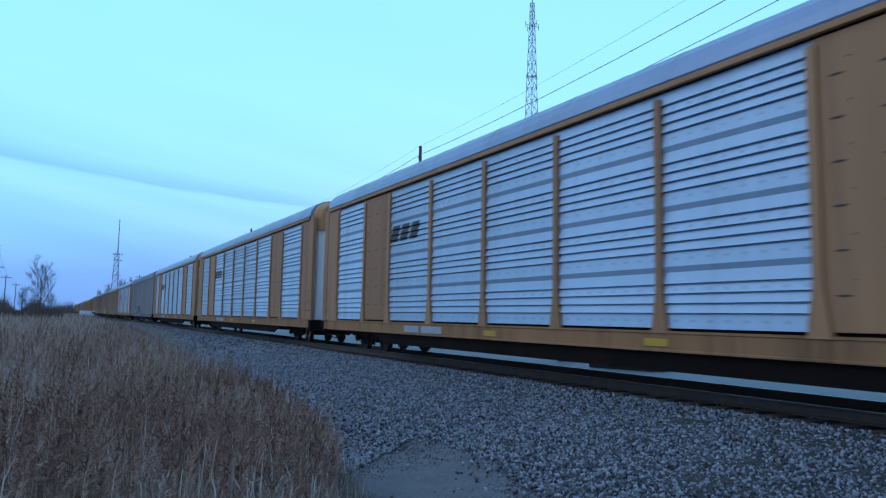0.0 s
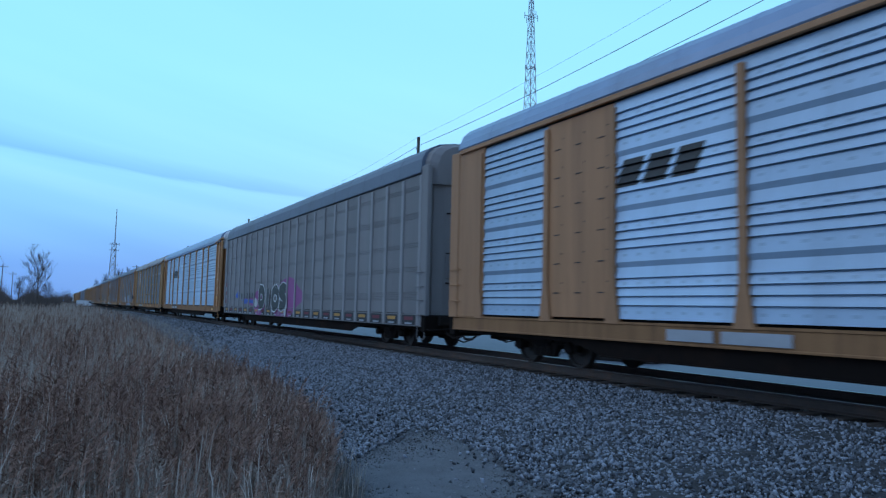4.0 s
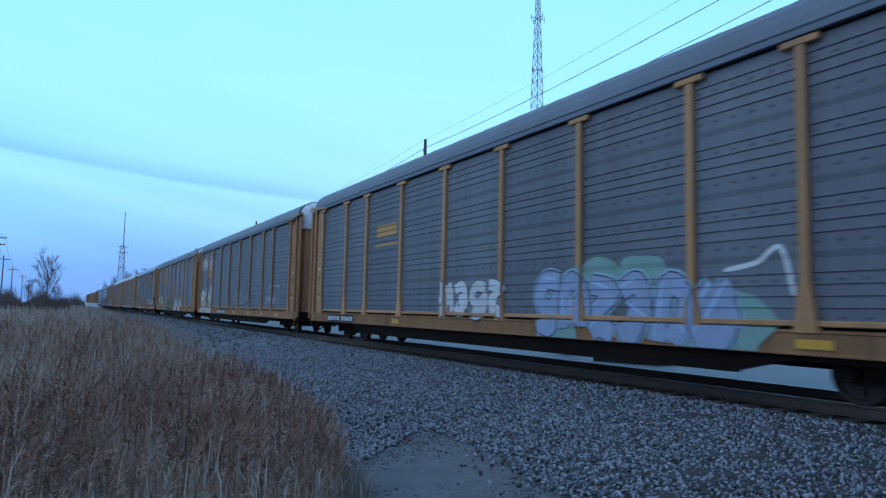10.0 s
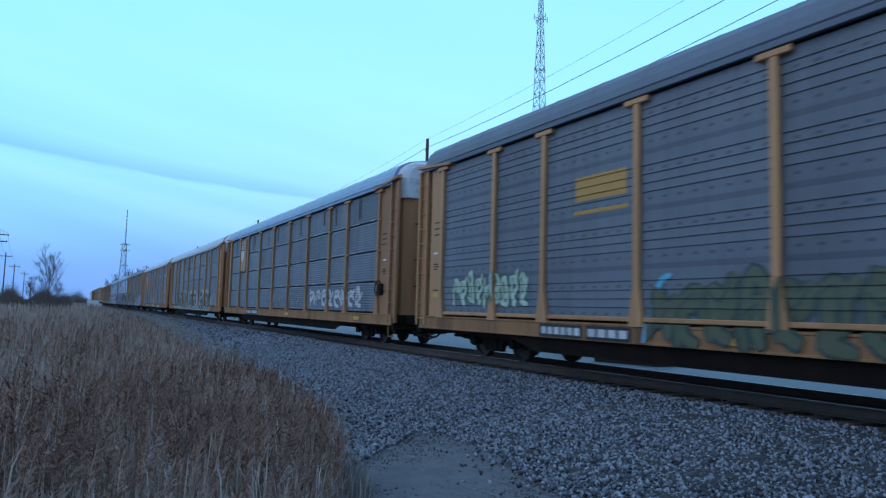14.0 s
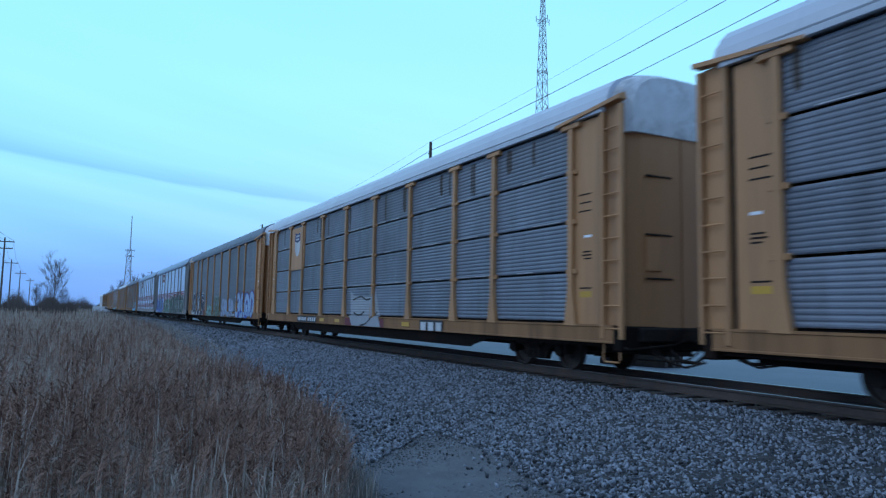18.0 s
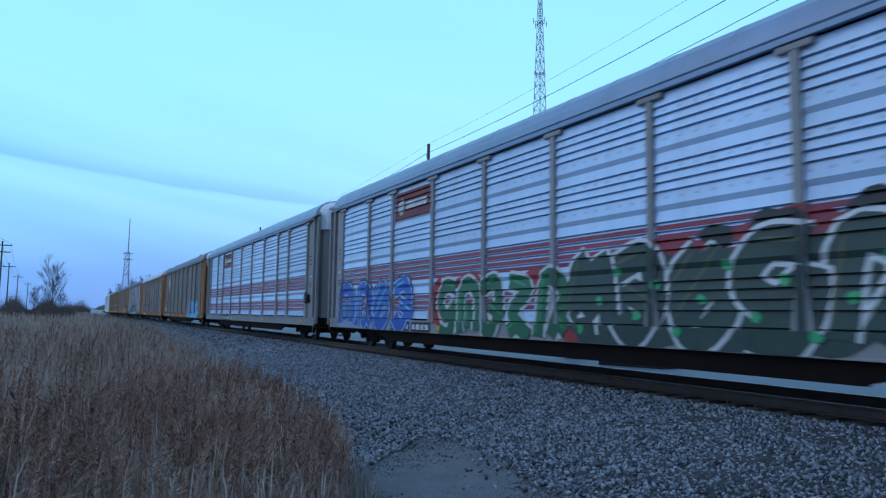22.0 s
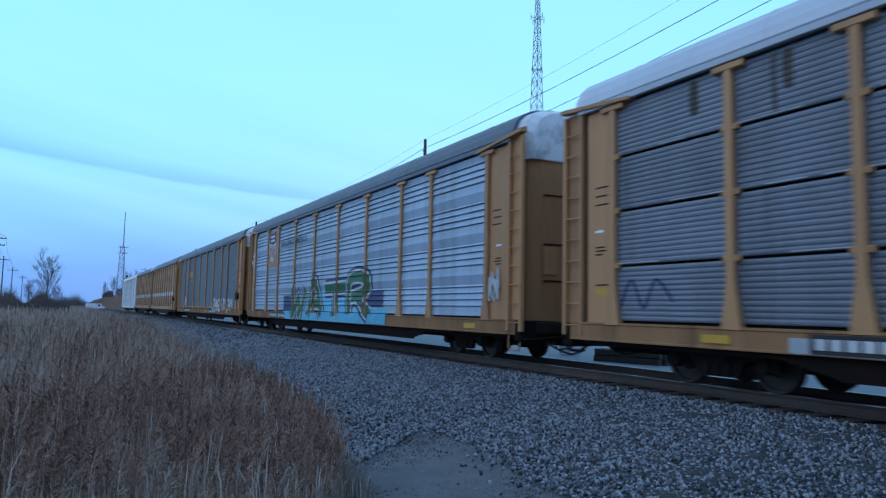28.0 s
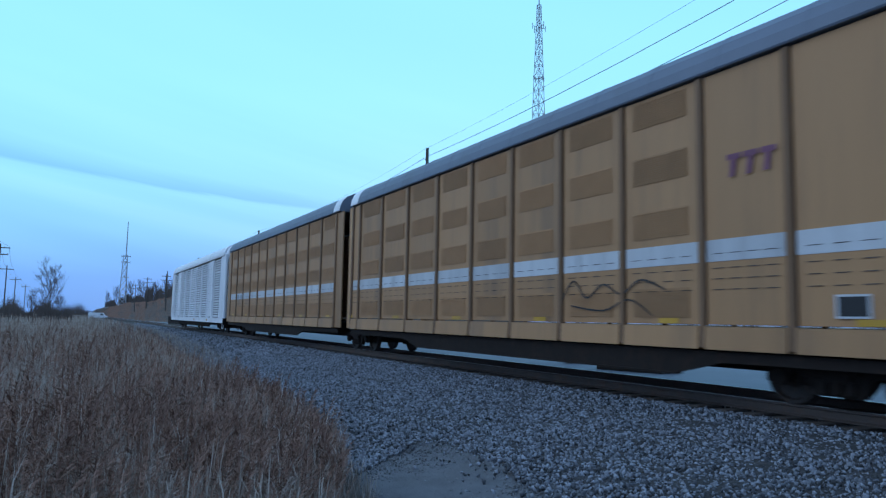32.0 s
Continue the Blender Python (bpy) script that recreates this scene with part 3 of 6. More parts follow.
def coupler_mesh():
    def make():
        g = Geo()
        g.box(-0.6, 0.55, -0.11, 0.11, 0.72, 0.98, 0.03)
        g.box(0.42, 0.80, -0.20, 0.16, 0.68, 1.02, 0.05)
        g.box(-0.1, 0.06, -1.15, 1.15, 0.70, 0.98, 0.03)
        return g.mesh("coupler")
    return cached(("coupler",), make)


def hose_mesh():
    def make():
        g = Geo()
        pts = [(0.0, -0.45, 0.72), (0.15, -0.48, 0.52), (0.4, -0.50, 0.36), (0.7, -0.46, 0.36), (0.85, -0.38, 0.5)]
        g.tube(pts, 0.034, 6)
        g.tube([(-0.2, -1.45, 0.66), (0.05, -1.5, 0.58), (0.10, -1.2, 0.60), (0.12, -0.4, 0.66), (0.2, 0.0, 0.80)], 0.018, 6)
        g.tube([(-0.1, -0.7, 0.60), (0.25, -0.74, 0.36), (0.7, -0.72, 0.28), (1.1, -0.66, 0.40)], 0.022, 6)
        g.tube([(0.0, -0.95, 0.78), (0.2, -1.0, 0.50), (0.6, -1.0, 0.38), (1.0, -0.98, 0.44), (1.25, -0.95, 0.62)], 0.02, 6)
        return g.mesh("brake_hose")
    return cached(("hose",), make)


def bolster_mesh():
    def make():
        g = Geo()
        g.box(-0.22, 0.22, -1.15, 1.15, 0.38, 0.62, 0.03)
        g.lathe([(0.60, 0.24), (0.72, 0.24)], (0, 0, 0), "z", 14)
        for x in (-0.62, 0.62):
            g.box(x - 0.06, x + 0.06, -0.9, 0.9, 0.30, 0.42, 0.02)
        return g.mesh("truck")
    return cached(("bolster",), make)


def sideframe_mesh():
    def make():
        g = Geo()
        ring = [(-1.13, 0.34), (-1.13, 0.58), (-0.98, 0.64), (-0.70, 0.62), (-0.42, 0.72), (0.42, 0.72), (0.70, 0.62), (0.98, 0.64), (1.13, 0.58), (1.13, 0.34), (0.78, 0.34), (0.74, 0.50), (0.50, 0.46), (0.36, 0.20), (-0.36, 0.20), (-0.50, 0.46), (-0.74, 0.50), (-0.78, 0.34)]
        g.extrude(ring, "y", -1.07, -0.93)
        for x in (-0.89, 0.89):
            g.lathe([(-1.14, 0.05), (-1.13, 0.12), (-1.02, 0.13)], (x, 0, 0.42), "y", 12)
        for x in (-0.2, 0.0, 0.2):
            g.lathe([(0.24, 0.075), (0.42, 0.075)], (x, -1.09, 0.0), "z", 8)
        g.box(-0.34, 0.34, -1.13, -1.04, 0.50, 0.66, 0.02)
        return g.mesh("side_frame")
    return cached(("sideframe",), make)


def wheelset_mesh():
    def make():
        g = Geo()
        for s in (-1, 1):
            prof = [(s * 0.66, 0.10), (s * 0.67, 0.36), (s * 0.68, 0.445), (s * 0.705, 0.445), (s * 0.72, 0.425), (s * 0.81, 0.418), (s * 0.81, 0.36), (s * 0.76, 0.34), (s * 0.75, 0.18), (s * 0.79, 0.10)]
            g.lathe(prof, (0, 0, 0), "y", 24)
        g.lathe([(-1.08, 0.06), (-0.85, 0.085), (0.85, 0.085), (1.08, 0.06)], (0, 0, 0), "y", 12)
        # balance weight cast on the plate, off the centre
        for s in (-1, 1):
            g.box(0.20, 0.30, s * 0.77 - 0.02, s * 0.77 + 0.02, -0.06, 0.06, 0.01)
        return g.mesh("wheelset")
    return cached(("wheelset",), make)


WHEELSETS = []


def add_truck(root, s):
    tr = part("truck", bolster_mesh(), black_steel, root, at=(-s, 0, 0))
    part("side_frame", sideframe_mesh(), black_steel, tr)
    part("side_frame", sideframe_mesh(), black_steel, tr, at=pose(0, 0, 0, 0, 0, 180))
    for x in (-0.89, 0.89):
        w = part("wheelset", wheelset_mesh(), wheel_steel, tr, at=(x, 0, 0.418))
        WHEELSETS.append(w)


# paint that follows the formed sides
def conform(bm, style):
    levels = [1.03, 1.048, 1.066]
    if style != "flat":
        levels += sorted({z for z, d in TABLES[style]})
    zs = [v.co.z for v in bm.verts]
    lo, hi = min(zs), max(zs)
    for z in levels:
        if lo < z < hi:
            bmesh.ops.bisect_plane(bm, geom=bm.verts[:] + bm.edges[:] + bm.faces[:], plane_co=(0, 0, z), plane_no=(0, 0, 1))
    for v in bm.verts:
        v.co.y += -(OUT + depth_at(style, v.co.z)) if v.co.z > 1.06 else -1.592 if v.co.z < 1.04 else -1.48


def on_posts(bm, lift):
    """The same paint where it runs across the posts, a mesh for each post."""
    out = []
    xs = [v.co.x for v in bm.verts]
    for s in POSTS:
        if min(xs) < -s < max(xs):
            c = bm.copy()
            for x, n in ((-s - 0.072, (-1, 0, 0)), (-s + 0.072, (1, 0, 0))):
                bmesh.ops.bisect_plane(c, geom=c.verts[:] + c.edges[:] + c.faces[:], plane_co=(x, 0, 0), plane_no=n, clear_outer=True)
            bmesh.ops.bisect_plane(c, geom=c.verts[:] + c.edges[:] + c.faces[:], plane_co=(0, 0, 1.0), plane_no=(0, 0, -1), clear_outer=True)
            if c.faces:
                for v in c.verts:
                    v.co.y = -1.602 - lift
                me = bpy.data.meshes.new("graffiti")
                c.to_mesh(me)
                me.materials.append(None)
                out.append(me)
            c.free()
    return out


def laid(bm, root, mat, style, lift, name, label, posts):
    # paint ends at the foot of the sill
    bmesh.ops.bisect_plane(bm, geom=bm.verts[:] + bm.edges[:] + bm.faces[:], plane_co=(0, 0, 0.685), plane_no=(0, 0, -1), clear_outer=True)
    if not bm.faces:
        bm.free()
        return None
    if posts and style != "flat":
        over = on_posts(bm, lift)
        conform(bm, style)
        for me in over:
            bm.from_mesh(me)
            bpy.data.meshes.remove(me)
    else:
        conform(bm, style)
    me = bpy.data.meshes.new(name)
    bm.to_mesh(me)
    bm.free()
    me.materials.append(None)
    ob = part(name, me, mat, root, label)
    return tagged(ob, label, kind="stuff") if name == "graffiti" else ob


def paint(root, shapes, mat, style, lift=0.004, name="graffiti", label="", posts=None):
    """Flat shapes, each a ring of (s, z) on the car's near side, laid on the formed sheet."""
    bm = bmesh.new()
    for ring in shapes:
        f = [bm.verts.new((-s, -lift, z)) for s, z in ring]
        bm.faces.new(f)
    bmesh.ops.remove_doubles(bm, verts=bm.verts[:], dist=1e-5)
    bmesh.ops.triangulate(bm, faces=bm.faces[:])
    return laid(bm, root, mat, style, lift, name, label, name == "graffiti" if posts is None else posts)


def lettering(root, word, mat, style, s_left, z0, width, height, fat=0.0, lift=0.006, name="graffiti", label="", lean=0.0):
    """A sprayed word from s_left towards the front of the car, in the built-in font."""
    cu = bpy.data.curves.new("word", "FONT")
    cu.body, cu.offset, cu.resolution_u, cu.shear = word, fat, 3, lean
    ob = bpy.data.objects.new("word", cu)
    me = bpy.data.meshes.new_from_object(ob)
    bpy.data.objects.remove(ob)
    xs = [v.co.x for v in me.vertices]
    ys = [v.co.y for v in me.vertices]
    kx, ky = width / (max(xs) - min(xs)), height / (max(ys) - min(ys))
    for v in me.vertices:
        v.co = ((v.co.x - min(xs)) * kx - s_left, -lift, (v.co.y - min(ys)) * ky + z0)
    bm = bmesh.new()
    bm.from_mesh(me)
    bpy.data.meshes.remove(me)
    return laid(bm, root, mat, style, lift, name, label, True)


def rect(s0, s1, z0, z1, slant=0.0):
    return [(s0 + slant, z0), (s1 + slant, z0), (s1, z1), (s0, z1)]


def blob(s, z, rs, rz, seed, n=18, rough=0.25):
    r = random.Random(seed)
    ph = [r.uniform(0, 6.28) for _ in range(3)]
    out = []
    for k in range(n):
        a = 2 * math.pi * k / n
        q = 1 + rough * (math.sin(2 * a + ph[0]) * 0.5 + math.sin(3 * a + ph[1]) * 0.4 + math.sin(5 * a + ph[2]) * 0.3)
        out.append((s + rs * q * math.cos(a), z + rz * q * math.sin(a)))
    return out


def smooth_line(pts, n=5):
    """Points along a soft curve through pts."""
    out = []
    for i in range(len(pts) - 1):
        p0, p1, p2, p3 = pts[max(i - 1, 0)], pts[i], pts[i + 1], pts[min(i + 2, len(pts) - 1)]
        for k in range(n):
            t = k / n
            out.append(tuple(0.5 * (2 * p1[c] + (p2[c] - p0[c]) * t + (2 * p0[c] - 5 * p1[c] + 4 * p2[c] - p3[c]) * t * t + (3 * p1[c] - p0[c] - 3 * p2[c] + p3[c]) * t ** 3) for c in (0, 1)))
    out.append(pts[-1])
    return out


def stroke(points, w, taper=True):
    """A brush stroke along (s, z) points as a strip of quads that share their edges."""
    pts = smooth_line(points)
    left, right = [], []
    for i, p in enumerate(pts):
        a, b = pts[max(i - 1, 0)], pts[min(i + 1, len(pts) - 1)]
        dx, dz = b[0] - a[0], b[1] - a[1]
        n = math.hypot(dx, dz) or 1
        end = min(i, len(pts) - 1 - i)
        k = w / 2 * (0.55 if end == 0 else 0.88 if end == 1 else 1.0) if taper else w / 2
        left.append((p[0] - dz / n * k, p[1] + dx / n * k))
        right.append((p[0] + dz / n * k, p[1] - dx / n * k))
    return [[left[i], right[i], right[i + 1], left[i + 1]] for i in range(len(pts) - 1)]


SWASHES = (
    ((0.1, 0.15), (0.3, 0.9), (0.6, 0.5), (0.95, 0.85)),
    ((0.12, 0.92), (0.3, 0.3), (0.75, 0.62), (0.88, 0.05)),
    ((0.95, 0.95), (0.5, 0.62), (0.15, 0.75), (0.3, 0.22), (0.8, 0.08)),
    ((0.05, 0.5), (0.4, 0.95), (0.85, 0.62), (0.45, 0.38), (0.7, 0.02)),
    ((0.2, 0.02), (0.12, 0.55), (0.6, 0.8), (0.95, 0.35)),
    ((0.05, 0.8), (0.5, 0.95), (0.6, 0.45), (0.2, 0.2), (0.9, 0.1)),
)


def wild(root, s0, s1, z0, z1, fill, edge, style, seed, letters=4, back=None, bold=1.0):
    """Unreadable sprayed swashes that overlap: a soft cloud behind, dark outlines, paler fills, thin glints."""
    r = random.Random(seed)
    letters = max(2, round(letters * 1.35))
    w = (s1 - s0) / letters
    if back:
        for k in range(letters):
            paint(root, [blob(s0 + w * (k + 0.5), (z0 + z1) / 2, w * 0.72, (z1 - z0) * 0.5, seed * 31 + k, 26, 0.4)], back, style, 0.0030 + 0.0005 * k)
    rims, fills, cuts = [], [], []
    for k in range(letters):
        c = s1 - w * (k + 0.5)
        for again in (0, 1):
            form = SWASHES[(seed + k * 3 + again * 2 + r.randrange(2)) % len(SWASHES)]
            sx, sz = w * r.uniform(0.8, 1.1), (z1 - z0) * r.uniform(0.72, 0.98)
            zb = z0 + r.uniform(0, 0.12) * (z1 - z0)
            lean = r.uniform(-0.15, 0.15) * w
            pts = [(c - (q[0] - 0.5) * sx + lean * (q[1] - 0.5), zb + q[1] * sz) for q in form]
            th = min(w * 0.30, (z1 - z0) * 0.19) * bold
            rims.append(stroke(pts, th * 1.55))
            fills.append(stroke(pts, th))
            if again:
                cuts.append(stroke([(p[0] + th * 0.25, p[1] - th * 0.2) for p in pts[:3]], th * 0.22))
    # alternate layers, so that strokes cross over and under
    for group, mat, up in ((rims, edge, 0.008), (fills, fill, 0.016), (cuts, edge, 0.022)):
        for par in (0, 1, 2, 3):
            quads = [q for i, st in enumerate(group) if i % 4 == par for q in st]
            if quads:
                paint(root, quads, mat, style, up + 0.0013 * par)


# the letters that can be read, and loose sprayed forms for those that cannot
FORMS = {
    "W": (((0.0, 0.9), (0.1, 0.0), (0.45, 0.6), (0.6, 0.0), (1.0, 0.8)),),
    "A": (((0.0, 0.0), (0.4, 1.0), (0.95, 0.0)), ((0.2, 0.35), (0.8, 0.35))),
    "T": (((0.5, 0.0), (0.45, 0.8)), ((-0.1, 0.75), (1.05, 0.78))),
    "R": (((0.1, 0.0), (0.12, 0.85), (0.85, 0.9), (0.95, 0.6), (0.2, 0.42)), ((0.45, 0.45), (1.05, 0.0))),
    "D": (((0.12, 0.0), (0.12, 1.0)), ((0.12, 0.98), (0.7, 0.9), (0.95, 0.5), (0.7, 0.08), (0.12, 0.02))),
    "I": (((0.45, 0.0), (0.5, 1.0)),),
    "O": (((0.5, 1.0), (0.1, 0.75), (0.08, 0.25), (0.5, 0.0), (0.92, 0.25), (0.9, 0.75), (0.5, 1.0)),),
    "S": (((0.9, 0.88), (0.5, 1.0), (0.1, 0.75), (0.85, 0.35), (0.55, 0.0), (0.05, 0.12)),),
    "a": (((0.1, 0.0), (0.05, 0.7), (0.4, 1.0), (0.9, 0.75), (0.95, 0.05)), ((0.5, 0.1), (0.45, 0.6))),
    "b": (((0.0, 0.85), (0.6, 1.0), (0.8, 0.5), (0.4, 0.0), (0.05, 0.25)), ((0.3, 0.55), (1.0, 0.3))),
    "c": (((0.95, 0.95), (0.35, 1.0), (0.05, 0.6), (0.5, 0.35), (0.95, 0.6), (0.7, 0.0), (0.1, 0.05)),),
    "d": (((0.05, 1.0), (0.85, 0.85), (0.15, 0.4), (0.95, 0.0)), ((0.1, 0.05), (0.45, 0.2))),
    "e": (((0.1, 0.0), (0.3, 1.0), (0.95, 0.75), (0.55, 0.0)), ((0.75, 0.35), (1.05, 0.1))),
    "f": (((0.5, 1.0), (0.08, 0.6), (0.4, 0.0), (0.92, 0.4), (0.5, 1.0)), ((0.1, 0.15), (0.9, 1.0))),
    "g": (((0.0, 0.3), (0.3, 1.0), (0.5, 0.3), (0.8, 1.0), (1.0, 0.0)), ((0.2, 0.0), (0.6, 0.05))),
}


def throwup(root, word, s_left, s_right, z0, z1, fill, rim, style, fat=0.26, edge=0.07, halo=None, glint=None, slope=0.0, lift=0.008):
    """Sprayed letters built of fat strokes from s_left forward to s_right: a halo, a rim, the fill and thin glints; neighbours overlap."""
    n, h = len(word), z1 - z0
    step = (s_left - s_right) / n
    w = fat * min(h, step * 1.5)
    layers = {}
    for i, letter in enumerate(word):
        r = random.Random(n * 17 + i * 7 + len(style))
        grow, drop = r.uniform(0.94, 1.06), r.uniform(-0.04, 0.04) * h
        for line in FORMS[letter]:
            pts = [(s_left - step * (i + 0.08 + 0.84 * x * grow), z0 + w * 0.4 + drop + slope * i * step + y * (h - w * 0.8)) for x, y in line]
            for kind, mat, wide in (("halo", halo, w + 4.5 * edge), ("rim", rim, w + 2 * edge), ("fill", fill, w)):
                if mat:
                    layers.setdefault((kind, i % 2), []).extend(stroke(pts, wide, taper=False))
            if glint:
                layers.setdefault(("glint", 0), []).extend(stroke([(a + w * 0.2, b + w * 0.18) for a, b in pts[:2]], w * 0.16))
    mats = {"halo": halo, "rim": rim, "fill": fill, "glint": glint}
    for up, key in enumerate((("halo", 0), ("halo", 1), ("rim", 0), ("fill", 0), ("rim", 1), ("fill", 1), ("glint", 0))):
        if key in layers:
            paint(root, layers[key], mats[key[0]], style, lift + 0.0028 * up)


def emblem_board(root, s0, s1, z0, z1, mat, label):
    """A flat sheet fixed over the ribs to carry an emblem."""
    b = part("emblem_board", Geo().box(-s1, -s0, -1.562, -1.49, z0, z1, 0.004), mat, root, label)
    return b


def bars(root, s0, z0, n, w, h, gap, mat, style, board=None):
    """Unreadable lettering as plain bars of its size, on a dark board if it has one."""
    total = n * w + (n - 1) * gap
    if board:
        paint(root, [rect(s0 - 0.08, s0 + total + 0.08, z0 - 0.06, z0 + h + 0.06)], board, style, 0.004, "stencil_board")
    for k in range(n):
        a = s0 + k * (w + gap)
        paint(root, [rect(a, a + w, z0, z0 + h)], mat, style, 0.008, "stencil_bar")


def shield(root, s, z, w, h, style, striped=False):
    """A plain shield: blue head over a white or striped field."""
    half = w / 2
    out = [(s - half * 0.9, z + h * 0.46), (s, z + h * 0.40), (s + half * 0.9, z + h * 0.46), (s + half, z + h * 0.12), (s + half * 0.92, z - h * 0.25), (s + half * 0.5, z - h * 0.45), (s, z - h * 0.52), (s - half * 0.5, z - h * 0.45), (s - half * 0.92, z - h * 0.25), (s - half, z + h * 0.12)]
    style = "flat"
    paint(root, [out], paint_white, style, 0.016, "emblem", "white shield emblem with a blue head")
    head = [(s - half * 0.9, z + h * 0.46), (s, z + h * 0.40), (s + half * 0.9, z + h * 0.46), (s + half, z + h * 0.12), (s, z + h * 0.05), (s - half, z + h * 0.12)]
    paint(root, [head], paint_navy, style, 0.020, "emblem")
    paint(root, [rect(s - half * 0.6, s + half * 0.6, z + h * 0.28, z + h * 0.35), rect(s - half * 0.6, s + half * 0.6, z + h * 0.15, z + h * 0.22)], paint_white, style, 0.024, "emblem")
    if striped:
        for k in range(5):
            a = s - half * 0.78 + k * half * 0.35
            paint(root, [rect(a, a + half * 0.16, z - h * 0.38, z + h * 0.02)], paint_red, style, 0.020, "emblem")


def add_ends(root, length, frame, top, door, ladders=True, strip=1.62):
    stile, rung = ladder_meshes()
    for end in (0, 1):
        m = pose(0, 0, 0) if end == 0 else pose(-length, 0, 0, 0, 0, 180)
        base = m @ pose(-0.42, 0, 0)
        d = part("end_door", end_door_mesh(), door, root, at=base)
        for z in (1.9, 2.75, 3.9):
            part("door_batten", cached(("batten",), lambda: Geo().box(0.33, 0.385, -0.92, -0.25, 0, 0.035, 0.006).mesh("door_batten")), black_steel, d, at=(0, 0, z))
        part("door_hatch", cached(("hatch",), lambda: Geo().box(0.31, 0.385, -0.9, -0.55, 2.05, 2.72, 0.02).mesh("door_hatch")), door, d)
        part("roof_end", roof_end_mesh(), top, root, "white hood above the end doors", at=m @ pose(-0.42, 0, 0))
        part("coupler", coupler_mesh(), black_steel, root, at=m)
        part("brake_hose", hose_mesh(), black_steel, root, at=m)
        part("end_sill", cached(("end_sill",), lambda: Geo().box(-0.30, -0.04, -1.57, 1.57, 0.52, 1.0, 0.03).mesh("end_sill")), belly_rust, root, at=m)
        part("stirrup", cached(("stirrup",), lambda: Geo().tube([(-0.12, -1.52, 0.70), (-0.12, -1.53, 0.36), (-0.16, -1.53, 0.32), (-0.54, -1.53, 0.32), (-0.58, -1.53, 0.36), (-0.58, -1.52, 0.66)], 0.018, 6).mesh("stirrup")), frame, root, at=m)
        for side in (0, 1):
            near = side == end
            q = m if side == 0 else m @ Matrix.Diagonal((1, -1, 1, 1))
            # recessed corner panel, its gutter and its ladder
            part("corner_panel", cached(("corner",), lambda: Geo().box(-1.48, -0.70, -1.52, -1.44, 1.0, 5.17, 0.012).mesh("corner_panel")), frame, root, at=q)
            if not ladders:
                part("corner_strip", cached(("strip", strip), lambda: Geo().box(-strip, -0.42, -1.56, -1.505, 1.0, 5.28, 0.012).mesh("corner_strip")), frame, root, at=q)
                part("corner_post", cached(("cpost",), lambda: Geo().box(-0.42, 0.0, -1.58, -1.44, 0.98, 5.28, 0.02).mesh("corner_post")), frame, root, at=q)
                if near:
                    for k in range(4):
                        part("ladder_rung", cached(("grab",), lambda: Geo().tube([(-0.46, -1.57, 0), (-0.46, -1.64, 0), (-0.04, -1.64, 0), (-0.04, -1.57, 0)], 0.014, 6).mesh("ladder_rung")), frame, root, at=q @ pose(-0.1, 0, 1.0 + 0.4 * k))
                continue
            part("gutter", gutter_mesh(), frame, root, at=q)
            part("ladder_plate", cached(("plate",), lambda: Geo().box(-0.60, -0.06, -1.50, -1.48, 0.98, 5.28, 0.006).mesh("ladder_plate")), frame, root, at=q)
            # black strip filling the gap beside the ladder, in place of its shade
            part("corner_web", cached(("web",), lambda: Geo().box(-0.71, -0.61, -1.50, -1.30, 0.98, 5.22, 0.01).mesh("corner_web")), black_steel, root, at=q)
            if near:
                for x in (-0.05, -0.56):
                    part("ladder_stile", stile, frame, root, at=q @ pose(x, 0, 0))
                for k in range(10):
                    part("ladder_rung", rung, frame, root, at=q @ pose(-0.035, 0, 0.95 + 0.43 * k))
                # small unreadable stencils on the corner panel
                for z, wide, tall in ((3.62, 0.40, 0.03), (3.45, 0.34, 0.03), (3.28, 0.40, 0.03), (2.75, 0.22, 0.05), (2.45, 0.26, 0.03), (2.38, 0.30, 0.03), (2.31, 0.22, 0.03), (1.72, 0.36, 0.03)):
                    part("stencil_bar", cached(("mini", wide, tall), lambda: Geo().box(-wide, 0, -1.5235, -1.518, 0, tall).mesh("stencil_bar")), white if tall > 0.04 else black_steel, root, at=q @ pose(-0.95, 0, z))
                part("reflector", cached(("ref",), lambda: Geo().box(-0.36, 0, -1.5235, -1.518, 0, 0.12).mesh("reflector")), yellow_bright, root, "yellow reflective patch", at=q @ pose(-0.95, 0, 1.55))
    for s in (3.45, length - 3.45):
        add_truck(root, s)


def frame_common(root, length, frame, roof, sill=None, eave=None, foot=5.30):
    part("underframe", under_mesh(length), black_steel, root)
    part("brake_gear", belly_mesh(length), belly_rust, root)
    sm = sill_mesh(length)
    part("side_sill", sm, sill or frame, root)
    part("side_sill", sm, sill or frame, root, at=pose(-length, 0, 0, 0, 0, 180))
    part("roof", roof_mesh(length - 0.84, foot), roof, root, at=(-0.42, 0, 0))
    if eave:
        # the rail that carries the roof, proud of the sheets, with a thin shadow joint above and a gap below
        rail_me = cached(("eave", round(length, 2)), lambda: Geo().box(-length + 0.5, -0.5, -1.622, -1.53, 5.185, 5.291, 0.01).mesh("eave_rail"))
        part("eave_rail", rail_me, eave, root)
        part("eave_rail", rail_me, eave, root, at=pose(-length, 0, 0, 0, 0, 180))


